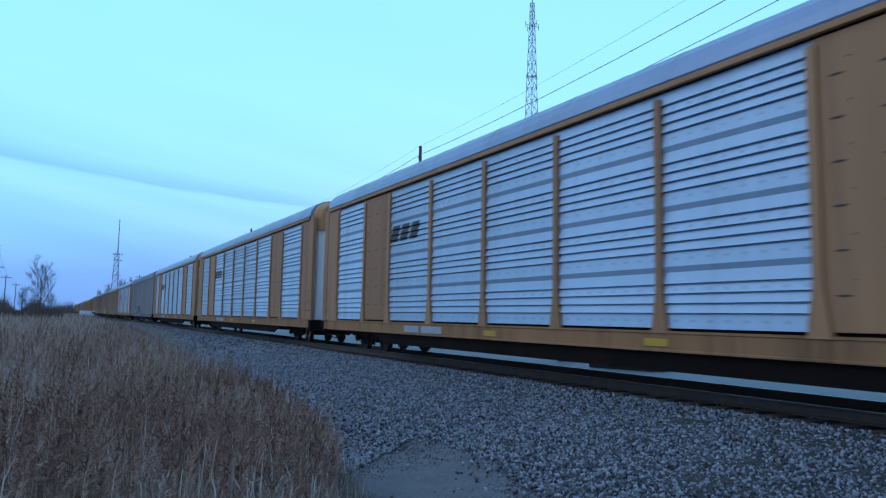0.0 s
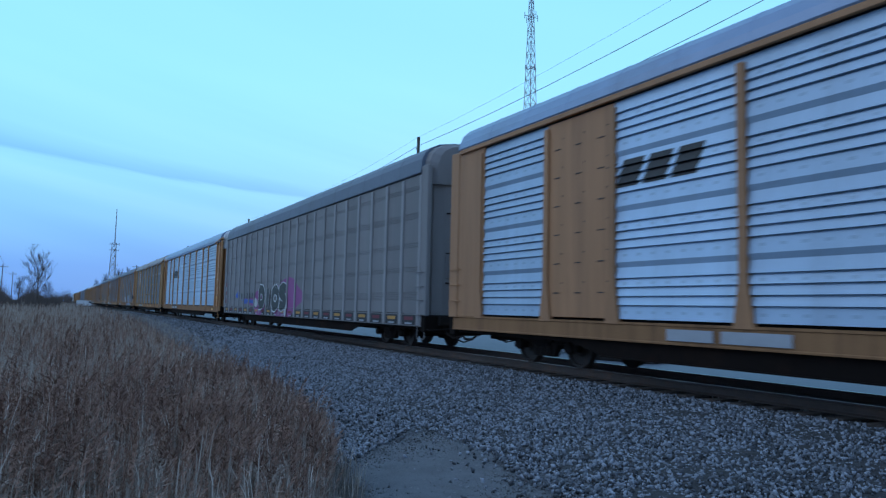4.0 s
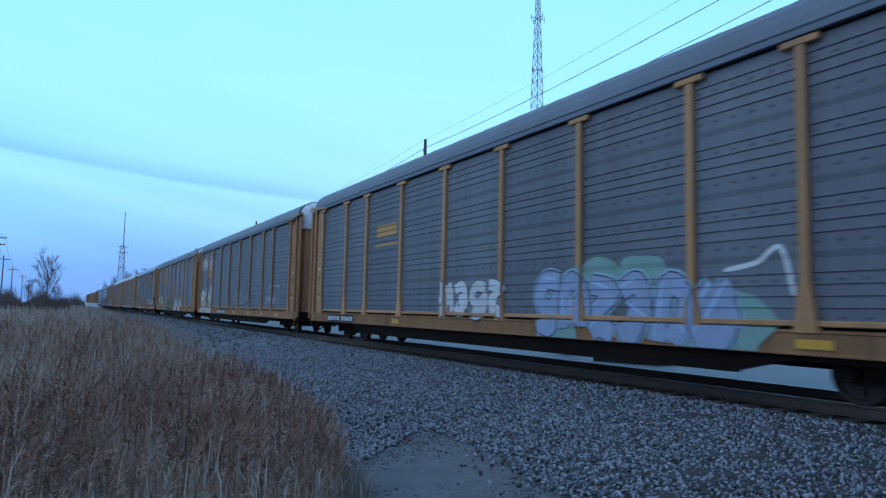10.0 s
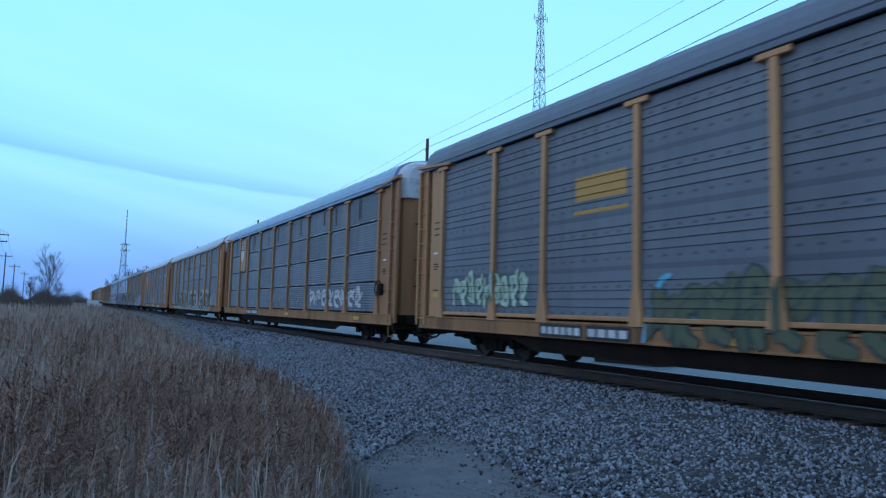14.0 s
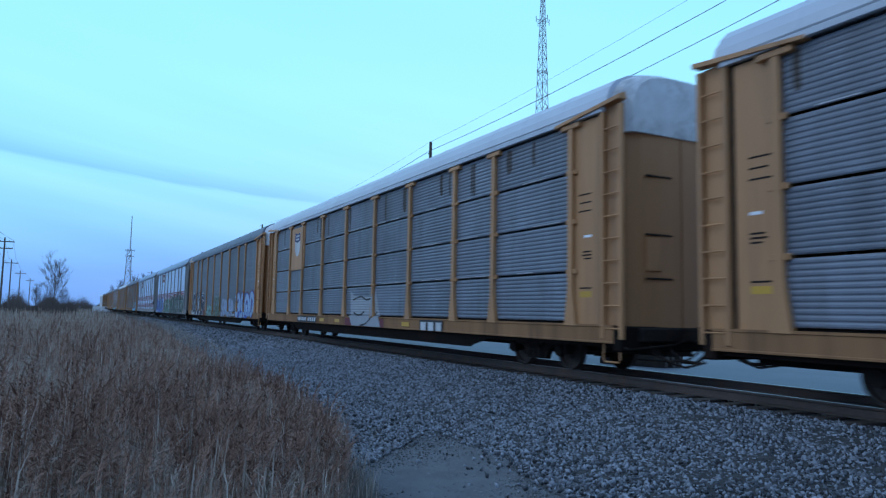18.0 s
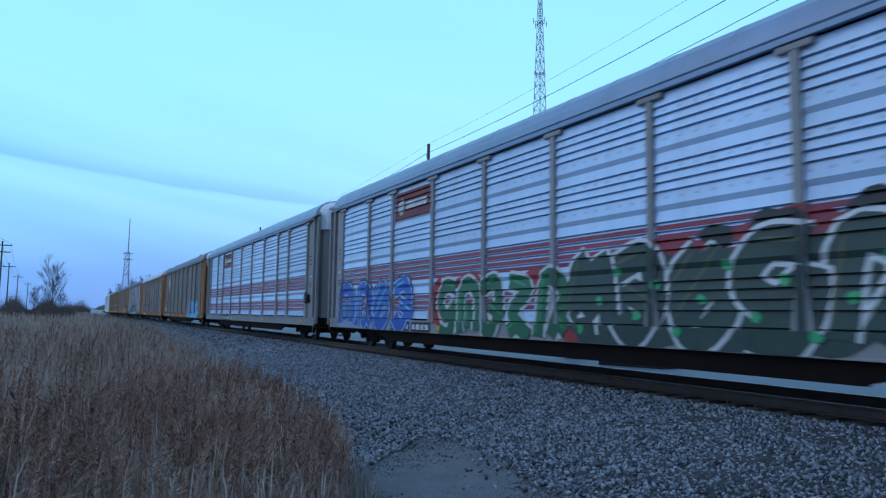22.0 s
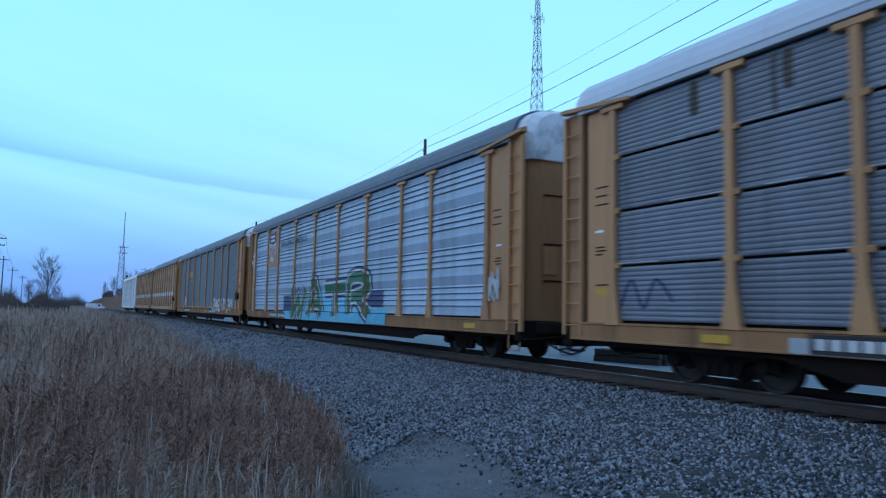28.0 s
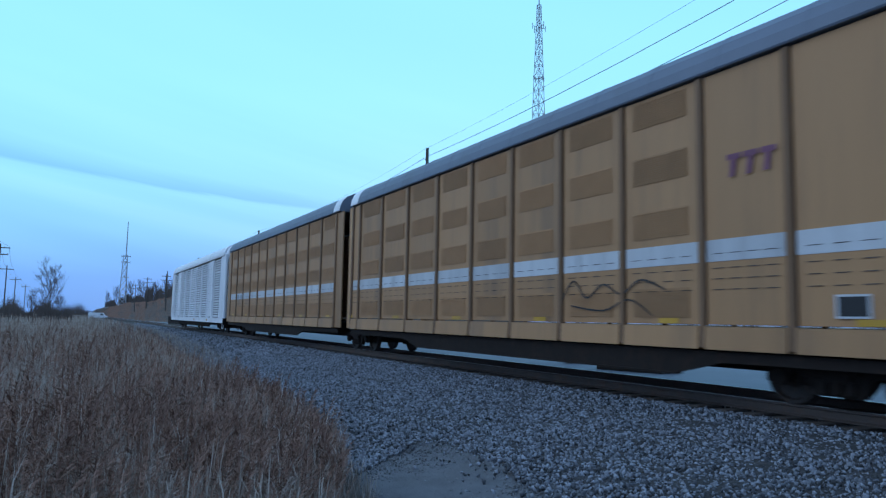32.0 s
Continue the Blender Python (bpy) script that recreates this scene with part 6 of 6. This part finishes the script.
def reeds(name, n, xr, depth, seed, detail, near_power=1.0, thick=1.0, heads=0.6):
    """Dry reeds: bent stems with hanging leaves and feathery seed heads leaning one way."""
    r = np.random.RandomState(seed)
    u = r.rand(n)
    x = -np.exp(np.log(-xr[1]) + (np.log(-xr[0]) - np.log(-xr[1])) * u ** near_power)
    inset = 0.04 + r.rand(n) ** 0.95 * (depth[0] + depth[1] * -x)
    inset -= (r.rand(n) < 0.13) * np.clip(r.exponential(0.22, n), 0, 0.45) * np.clip(-x / 9, 0.7, 3)
    y = reed_edge(x) - 0.05 - inset
    base = ground_z(x, y)
    clump = np.array([noise.noise((a * 0.35, b * 0.35, 0)) for a, b in zip(x, y)])
    h = (1.42 + 0.22 * clump + r.normal(0, 0.20, n)) * np.clip(0.30 + inset * 0.33, 0.22, 1.0) + np.clip((-x - 30) / 400, 0, 0.35)
    lean_a = r.normal(0.3, 0.9, n)
    lean = np.abs(r.normal(0.03, 0.055, n)) * h
    dx, dy = np.cos(lean_a), np.sin(lean_a)
    P0 = np.stack([x, y, base], -1)
    P2 = np.stack([x + dx * lean, y + dy * lean, base + h], -1)
    P1 = (P0 + P2) / 2 + np.stack([-dx * lean * 0.15, -dy * lean * 0.15, np.zeros(n)], -1)
    rad = (0.0034 + 0.0018 * r.rand(n)) * thick * (1 + np.clip(-x - 12, 0, 200) / 30)
    V, F = [], []

    def push(v, f):
        k = sum(len(q) for q in V)
        V.append(v)
        F.append(f + k)

    ang = np.array([0, 2.094, 4.189])
    rings = []
    for P, k in ((P0, 1.0), (P1, 0.8), (P2, 0.5)):
        rings.append(P[:, None, :] + np.stack([np.cos(ang), np.sin(ang), 0 * ang], -1)[None] * (rad * k)[:, None, None])
    sv = np.stack(rings, 1).reshape(n, 9, 3)
    sf = np.array([(i * 3 + k, i * 3 + (k + 1) % 3, (i + 1) * 3 + (k + 1) % 3, (i + 1) * 3 + k) for i in (0, 1) for k in range(3)])
    push(sv.reshape(-1, 3), (np.arange(n)[:, None, None] * 9 + sf[None]).reshape(-1, 4))
    # leaves
    for _ in range(detail):
        t = r.uniform(0.25, 0.85, n)
        B = P0 + (P2 - P0) * t[:, None]
        a = r.uniform(0, 6.28, n)
        L = r.uniform(0.18, 0.42, n)
        d = np.stack([np.cos(a), np.sin(a), 0 * a], -1)
        side = np.stack([-np.sin(a), np.cos(a), 0 * a], -1) * (0.0035 + 0.0035 * r.rand(n))[:, None] * thick
        M = B + d * (L * 0.12)[:, None] + np.array([0, 0, 1.0]) * (L * 0.6)[:, None]
        E = B + d * (L * r.uniform(0.15, 0.5, n))[:, None] + np.array([0, 0, 1.0]) * (L * r.uniform(0.6, 1.1, n))[:, None]
        lv = np.stack([B - side, B + side, M - side, M + side, E - side * 0.2, E + side * 0.2], 1)
        lf = np.array([(0, 1, 3, 2), (2, 3, 5, 4)])
        push(lv.reshape(-1, 3), (np.arange(n)[:, None, None] * 6 + lf[None]).reshape(-1, 4))
    stem = quick_mesh(name, np.concatenate(V), np.concatenate(F))
    stem.materials.append(reed_stem)
    tagged(new(name, stem), "dense dry reed stems and leaves, straw grey", "reeds", kind="stuff")
    # seed heads: a plume of drooping feathery blades
    patch = np.array([noise.noise((a * 0.22 + 7.0, b * 0.45, 3.0)) for a, b in zip(x, y)])
    keep = (r.rand(n) < heads * np.clip(0.68 + 1.8 * patch, 0.18, 1.0)) & (inset > 0.03)
    old = r.rand(n) < np.clip(0.14 - 0.3 * patch, 0.04, 0.4)
    big = (r.rand(n) < np.clip(0.10 + 0.35 * patch, 0.02, 0.26)) & keep
    for pick, mat, size, lab in ((keep & ~old & ~big, reed_plume, 1.0, "feathery brown reed seed heads"), (keep & old & ~big, reed_plume_old, 1.0, "bleached grey reed seed heads"), (big, reed_plume_dark, 1.35, "full dark brown reed seed heads")):
        plumes(P2[pick] + np.array([0, 0, 0.10 * (size > 1)]), np.stack([dx, dy, 0 * dx], -1)[pick], round((8 + 12 * detail) * size), r, mat, lab, size)


def plumes(T, D, blades, r, mat, lab, size=1.0):
    """Narrow spindles of fine blades that nod to one side."""
    m = len(T)
    fl = r.uniform(0.15, 0.30, m) * size
    V2, F2, k0 = [], [], 0
    grow = 1 + np.clip(-T[:, 0] - 10, 0, 200) / 26
    lean_p = r.uniform(0.0, 0.55, m)
    plump = r.uniform(0.75, 1.35, m) * (1.25 if size > 1 else 1.0)
    up = np.array([0, 0, 1.0])
    for b in range(blades):
        t = np.clip((b + r.rand(m)) / blades, 0, 1)
        a = r.uniform(0, 6.28, m)
        girth = np.sin(np.pi * np.clip(0.06 + t * 0.9, 0, 1)) ** 0.8 * 0.19 * plump
        spread = np.stack([np.cos(a), np.sin(a), 0 * a], -1)
        root_p = T + up * (fl * (t - 0.35))[:, None] + D * (fl * t * t * lean_p * 0.7)[:, None]
        tip = root_p + spread * (fl * girth * r.uniform(0.35, 1.25, m))[:, None] + up * (fl * r.uniform(0.03, 0.19, m))[:, None] + D * (fl * t * lean_p * 0.3)[:, None]
        wv = np.stack([-np.sin(a), np.cos(a), 0 * a], -1) * (fl * 0.014 * grow)[:, None]
        V2.append(np.stack([root_p - wv * 0.6 - up * 0.004, root_p + wv, tip], 1).reshape(-1, 3))
        F2.append(np.arange(m)[:, None] * 3 + np.array([0, 1, 2])[None] + k0)
        k0 += 3 * m
    pl = quick_mesh("reed_plumes", np.concatenate(V2), np.concatenate(F2))
    pl.materials.append(mat)
    tagged(new("reed_plumes", pl), lab, "reeds", kind="stuff")


reeds("reeds", 21000, (-16, -4.0), (1.0, 0.42), 21, 2, 0.8, 0.68, 0.72)
reeds("reeds", 13000, (-48, -15), (1.5, 0.36), 22, 1, 0.9, 1.1, 1.7)
reeds("reeds", 9000, (-330, -46), (3.0, 0.34), 23, 1, 1.1, 1.5, 1.8)

# short pale grass between the reeds and the stones
r = np.random.RandomState(41)
n = 16000
x = -np.exp(r.uniform(np.log(6), np.log(140), n))
y = reed_edge(x) + r.rand(n) ** 1.6 * (0.25 + np.clip((-x - 12) / 12, 0, 1) * 1.5)
z = np.where(y > 4.4, bed_z(x, y), ground_z(x, y))
h = r.uniform(0.12, 0.5, n) * np.clip(-x / 25, 0.5, 1.2)
w = 0.003 * np.clip(-x / 10, 1, 9)
t = r.normal(0, 0.3, (n, 2)) * h[:, None]
v = np.stack([np.stack([x - w, y, z], -1), np.stack([x + w, y, z], -1), np.stack([x + t[:, 0], y + t[:, 1], z + h], -1)], 1)
me = bpy.data.meshes.new("dry_grass")
me.from_pydata(v.reshape(-1, 3).tolist(), [], np.arange(3 * n).reshape(n, 3).tolist())
me.materials.append(grass_mat)
tagged(new("dry_grass", me), "short pale dry grass along the edge of the ballast", "grass", kind="stuff")

# ---- masts, poles and wires ----


def lattice(name, base, height, foot, head, label, antennas, n_pan, thick=0.05, rod=7.4):
    root = thing(name, label, "radio mast", at=base)
    legs = 3
    def corner(k, z):
        w = foot + (head - foot) * z / height
        a = 2 * math.pi * k / legs + 0.4
        return Vector((math.cos(a) * w, math.sin(a) * w, z))
    for k in range(legs):
        part("mast_leg", Geo().tube([corner(k, 0), corner(k, height)], thick, 6, thick * 0.6), galv, root)
    g = Geo()
    for i in range(n_pan):
        za, zb = height * i / n_pan, height * (i + 1) / n_pan
        for k in range(legs):
            q = (k + 1) % legs
            g.tube([corner(k, za), corner(q, zb)], thick * 0.5, 4)
            g.tube([corner(q, za), corner(k, zb)], thick * 0.5, 4)
            g.tube([corner(k, zb), corner(q, zb)], thick * 0.5, 4)
    part("lattice_bracing", g, galv, root)
    for z, w, rods in antennas:
        h = Geo()
        h.tube([(-w, 0, z), (w, 0, z)], thick * 0.7, 5)
        h.tube([(0, -w, z), (0, w, z)], thick * 0.7, 5)
        for a in (-w, w):
            h.box(a - 0.06, a + 0.06, -0.06, 0.06, z - rods * 0.5, z + rods * 0.5, 0.03)
            h.box(-0.06, 0.06, a - 0.06, a + 0.06, z - rods * 0.5, z + rods * 0.5, 0.03)
        part("antenna_arm", h, galv, root, "cross arm with panel antennas")
    part("top_rod", Geo().tube([(0, 0, height), (0, 0, height + rod)], thick * 1.3, 6, thick * 0.8), galv, root)
    return root


def polar(az, dist):
    a = radians(az)
    return -math.cos(a) * dist, math.sin(a) * dist


x, y = polar(35.6, 130)
lattice("radio_mast", (x, y, -0.6), 62.0, 2.9, 0.45, "tall galvanised three-legged lattice radio mast", ((57.6, 1.5, 1.2), (47.5, 1.2, 0.8)), 26, thick=0.09)
x, y = polar(3.47, 420)
lattice("radio_mast", (x, y, -0.6), 33.6, 2.6, 1.35, "distant lattice radio mast with antenna platforms and a tall rod", ((33.0, 2.3, 1.6), (29.8, 2.2, 1.4), (21.6, 2.0, 1.2)), 10, thick=0.26, rod=18.6)


def pole(base, height, arms, label="weathered wooden utility pole with cross arms", along=True, lean=0.0):
    root = thing("utility_pole", label, "utility pole", "utility poles", at=base)
    part("pole_shaft", Geo().tube([(0, 0, -0.5), (lean * 0.5, 0, height * 0.5), (lean, 0, height)], 0.16, 8, 0.10), wood_pole, root)
    for z, w in arms:
        part("cross_arm", Geo().box(-0.06, 0.06, -w, w, z - 0.07, z + 0.07, 0.01), wood_pole, root)
        for k in (-0.9, -0.45, 0.45, 0.9):
            part("insulator", Geo().lathe([(0, 0.03), (0.05, 0.06), (0.12, 0.055), (0.16, 0.02)], (0, k * w, z + 0.07), "z", 8), paint_grey, root)
    return root


WY = 20.0
POLE_X = (-178, -132.5, -86.6, -40.3, 6.0, 52.0)
POLE_H = (11.4, 11.5, 11.7, 12.32, 16.2, 16.2)
for px, h in zip(POLE_X, POLE_H):
    q = pole((px, WY, -0.4), h + 0.4, ())
    part("bracket", Geo().box(-0.3, 0.02, -0.04, 0.04, h - 0.35, h - 0.27, 0.01), wood_pole, q)


def wire(name, pts, sag, r, label):
    g = Geo()
    line = []
    for (a, b) in zip(pts, pts[1:]):
        a, b = Vector(a), Vector(b)
        for k in range(10):
            t = k / 10
            p = a.lerp(b, t)
            p.z -= sag * 4 * t * (1 - t)
            line.append(p)
    line.append(Vector(pts[-1]))
    g.tube(line, r, 4)
    return tagged(part(name, g, wire_mat, None), label, "cable", "overhead cables")


for drop, sag, rad, lab in (((0.05, 0.4), 0.75, 0.006, "thin overhead wire along the pole line"), ((0.62, 1.3), 0.86, 0.015, "dark overhead cable along the pole line"), ((1.6, 2.1), 0.98, 0.014, "dark overhead cable along the pole line")):
    wire("overhead_wire", [(px, WY - 0.1, h - (drop[1] if h > 13 else drop[0])) for px, h in zip(POLE_X, POLE_H)], sag, rad, lab)

LP = [(-60, -10.0), (-121, -9.6), (-178, -12.6), (-234, -14.2), (-298, -14.8), (-360, -15.2)]
for x, y in LP:
    pole((x, y, -1.2), 12.3, ((11.7, 1.25), (10.7, 1.1)) if x > -130 else ((11.5, 1.3),))
for k in (-1.1, 0.0, 1.1):
    wire("overhead_wire", [(x, y + k, 10.75) for x, y in LP], 0.7, 0.02, "overhead wire on the pole line over the reeds")

# ---- bare trees and brush ----


def bare_tree(base, height, seed, label="bare winter tree with fine upright twigs", spread=0.42):
    r = random.Random(seed)
    root = thing("tree", label, "tree", "bare trees", at=base)
    trunk, twigs = Geo(), Geo()
    trunk.tube([(0, 0, -0.5), (0.1, 0, height * 0.3), (0.0, 0.1, height * 0.72)], height * 0.014, 6, height * 0.004)
    def branch(p, d, length, rad, level):
        q = p + d * length * 0.55 + Vector((r.uniform(-1, 1), r.uniform(-1, 1), 0.4)) * length * 0.08
        e = q + (d + Vector((0, 0, 0.35))).normalized() * length * 0.45
        twigs.tube([p, q, e], rad, 4 if level < 2 else 3, rad * 0.4)
        if level < 3:
            for _ in range(5):
                t = r.uniform(0.35, 1.0)
                s = p.lerp(e, t)
                nd_ = (d + Vector((r.uniform(-1, 1), r.uniform(-1, 1), r.uniform(-0.2, 0.8))) * 0.75).normalized()
                branch(s, nd_, length * r.uniform(0.45, 0.65), rad * 0.55, level + 1)
    for k in range(16):
        z = height * (0.2 + 0.5 * k / 15)
        a = k * 2.4 + r.uniform(-0.4, 0.4)
        tip = 0.25 + 0.75 * (1 - k / 15)
        d = Vector((math.cos(a) * spread * (0.5 + tip), math.sin(a) * spread * (0.5 + tip), 1)).normalized()
        branch(Vector((0, 0.1 * z / height, z)), d, height * r.uniform(0.26, 0.36), height * 0.0045, 0)
    part("trunk", trunk, bark, root)
    part("crown", twigs, bark, root, "crown of bare twigs")
    return root


for az, dist, h, sd in ((-1.3, 150, 9.9, 1), (-2.4, 190, 6.5, 2), (-0.7, 185, 5.6, 3)):
    x, y = polar(az, dist)
    bare_tree((x, y, -1.1), h, sd)


def brushwood(name, n, az, dist, top, seed, label, base=-1.2, plan=None, mat=None):
    """A belt of bare brush: many thin upright twigs in clumps."""
    r = np.random.RandomState(seed)
    a = np.radians(r.uniform(az[0], az[1], n))
    d = r.uniform(dist[0], dist[1], n)
    x, y = -np.cos(a) * d, np.sin(a) * d
    if plan:
        x, y = r.uniform(*plan[0], n), r.uniform(*plan[1], n)
        d = np.hypot(x, y)
        a = np.arctan2(y, -x)
    env = np.array([0.55 + 0.75 * noise.noise((q * (160 if plan else 55), seed, 0)) for q in a])
    h = np.clip(env, 0.2, 1.3) * top * r.uniform(0.45, 1.05, n)
    w = (0.05 if plan and not mat else 0.032) * d / 100
    t = r.uniform(-0.25, 0.25, (n, 2)) * h[:, None]
    z0 = base(x, y) if callable(base) else np.full(n, base)
    v = np.stack([np.stack([x - w, y, z0], -1), np.stack([x + w, y + w, z0], -1), np.stack([x + t[:, 0], y + t[:, 1], z0 + h], -1)], 1)
    f = np.arange(3 * n).reshape(n, 3)
    me = bpy.data.meshes.new(name)
    me.from_pydata(v.reshape(-1, 3).tolist(), [], f.tolist())
    me.materials.append(mat or brush)
    return tagged(new(name, me), label, "brush", kind="stuff")


brushwood("brushwood", 14000, (-9, 0.2), (140, 260), 7.6, 31, "belt of bare brown brush beyond the reeds")
brushwood("brushwood", 8000, (-9, 12), (520, 700), 13.0, 32, "far line of bare trees on the horizon")
brushwood("brushwood", 5000, (8, 80), (140, 260), 5.0, 34, "bare brush behind the far road", -0.8)

# ---- embankment behind the far end of the line ----
mx, my = np.linspace(-800, -120, 90), np.concatenate([np.linspace(13.6, 28, 18), np.linspace(32, 110, 8)])


def mound_z(x, y):
    rise = np.clip((y - 14.0) / 13.0, 0, 1) * np.clip((-125 - x) / 60, 0, 1)
    return -0.62 + (6.7 + 0.5 * np.sin(x / 37.0)) * rise * rise * (3 - 2 * rise) - 0.05 * np.clip(y - 60, 0, 60)


tagged(grid_sheet("embankment", mx, my, mound_z, mound_mat, 0.10), "brown grassy embankment beside the line", "embankment", kind="structure")
brushwood("brushwood", 20000, (0, 1), (1, 2), 11.0, 33, "dense bare brush along the crest of the embankment", 5.4, ((-700, -185), (27.5, 44)))
brushwood("brushwood", 2500, (0, 1), (1, 2), 2.6, 35, "low scrub on the slope of the embankment", 3.4, ((-520, -185), (22.5, 26)))
brushwood("tall_grass", 14000, (0, 1), (1, 2), 1.1, 36, "rough brown grass on the slope of the embankment", mound_z, ((-560, -150), (14.3, 28)), reed_plume)
for az, dist, h, sd in ((3.0, 520, 12, 4), (3.9, 400, 10, 5), (4.6, 360, 9.5, 6), (5.6, 300, 7.5, 7), (6.4, 270, 7, 8), (2.4, 640, 11, 9)):
    x, y = polar(az, dist)
    bare_tree((x, y, float(mound_z(x, y)) - 0.2), h, sd)
for az, dist, h in ((4.25, 262, 9.8), (5.05, 236, 9.8), (6.35, 205, 7.6)):
    x, y = polar(az, dist)
    pole((x, y, float(mound_z(x, y)) - 0.1), h, ((h - 0.6, 1.2), (h - 1.7, 1.5)))


def parked_van(base, turn):
    root = thing("van", "small white van parked beyond the reeds", "van", at=base)
    root.matrix_world = pose(*base, 0, 0, turn)
    g = Geo().extrude([(-2.6, 0.45), (2.5, 0.45), (2.6, 1.05), (2.0, 1.25), (1.35, 2.05), (-2.5, 2.15), (-2.65, 1.9)], "y", -0.95, 0.95)
    part("van_body", g, white, root)
    for y in (-0.96, 0.93):
        part("window", Geo().extrude([(0.75, 1.3), (1.75, 1.3), (1.25, 1.85), (0.75, 1.85)], "y", y, y + 0.03), paint_black, root)
        for x in (-1.7, 1.65):
            part("wheel", Geo().lathe([(y - 0.1, 0.05), (y - 0.1, 0.34), (y + 0.12, 0.34), (y + 0.12, 0.05)], (x, 0, 0.34), "y", 14), black_steel, root)


x, y = polar(1.85, 240)
parked_van((x, y, -0.75), 82)

# old timbers and boxes beyond the track
def timber_stack(base, rows, wide, turn):
    pile = thing("timber_stack", "stack of dark old railway timbers on the pale concrete", "timber stack", at=base)
    for k in range(rows * wide):
        part("timber", cached(("timber",), lambda: Geo().box(-1.2, 1.2, -0.11, 0.11, 0.0, 0.2, 0.02).mesh("timber")), tie_wood, pile, at=pose(0.05 * (k % 2), (k % wide) * 0.26, 0.21 * (k // wide), 0, 0, turn + 2 * (k % 3)))


timber_stack((-17.2, 15.9, -0.36), 2, 3, 14)
timber_stack((-118.0, 14.9, -0.36), 6, 4, 60)
box = thing("relay_cabinet", "small pale metal cabinet standing by the track", "cabinet", at=(-21.2, 16.8, -0.36))
part("cabinet_body", Geo().box(-0.35, 0.35, -0.25, 0.25, 0.05, 0.85, 0.03), paint_grey, box)
part("cabinet_lid", Geo().box(-0.38, 0.38, -0.28, 0.28, 0.85, 0.90, 0.02), paint_grey, box)

# ---- ties, nearest the camera as single pieces ----
tie = cached(("tie",), lambda: Geo().box(-0.115, 0.115, -1.28, 1.28, -0.32, -0.172, 0.012).mesh("tie"))
for k in range(150):
    part("tie", tie, tie_wood, track, at=(-70 + 0.53 * k, TRACK, 0.004 * (k % 3 - 1)))
far_ties = Geo()
for k in range(620):
    x = -70.53 - 0.53 * k
    far_ties.box(x - 0.115, x + 0.115, TRACK - 1.28, TRACK + 1.28, -0.32, -0.174)
tagged(part("tie_row", far_ties, tie_wood, track), kind="stuff")

motions()
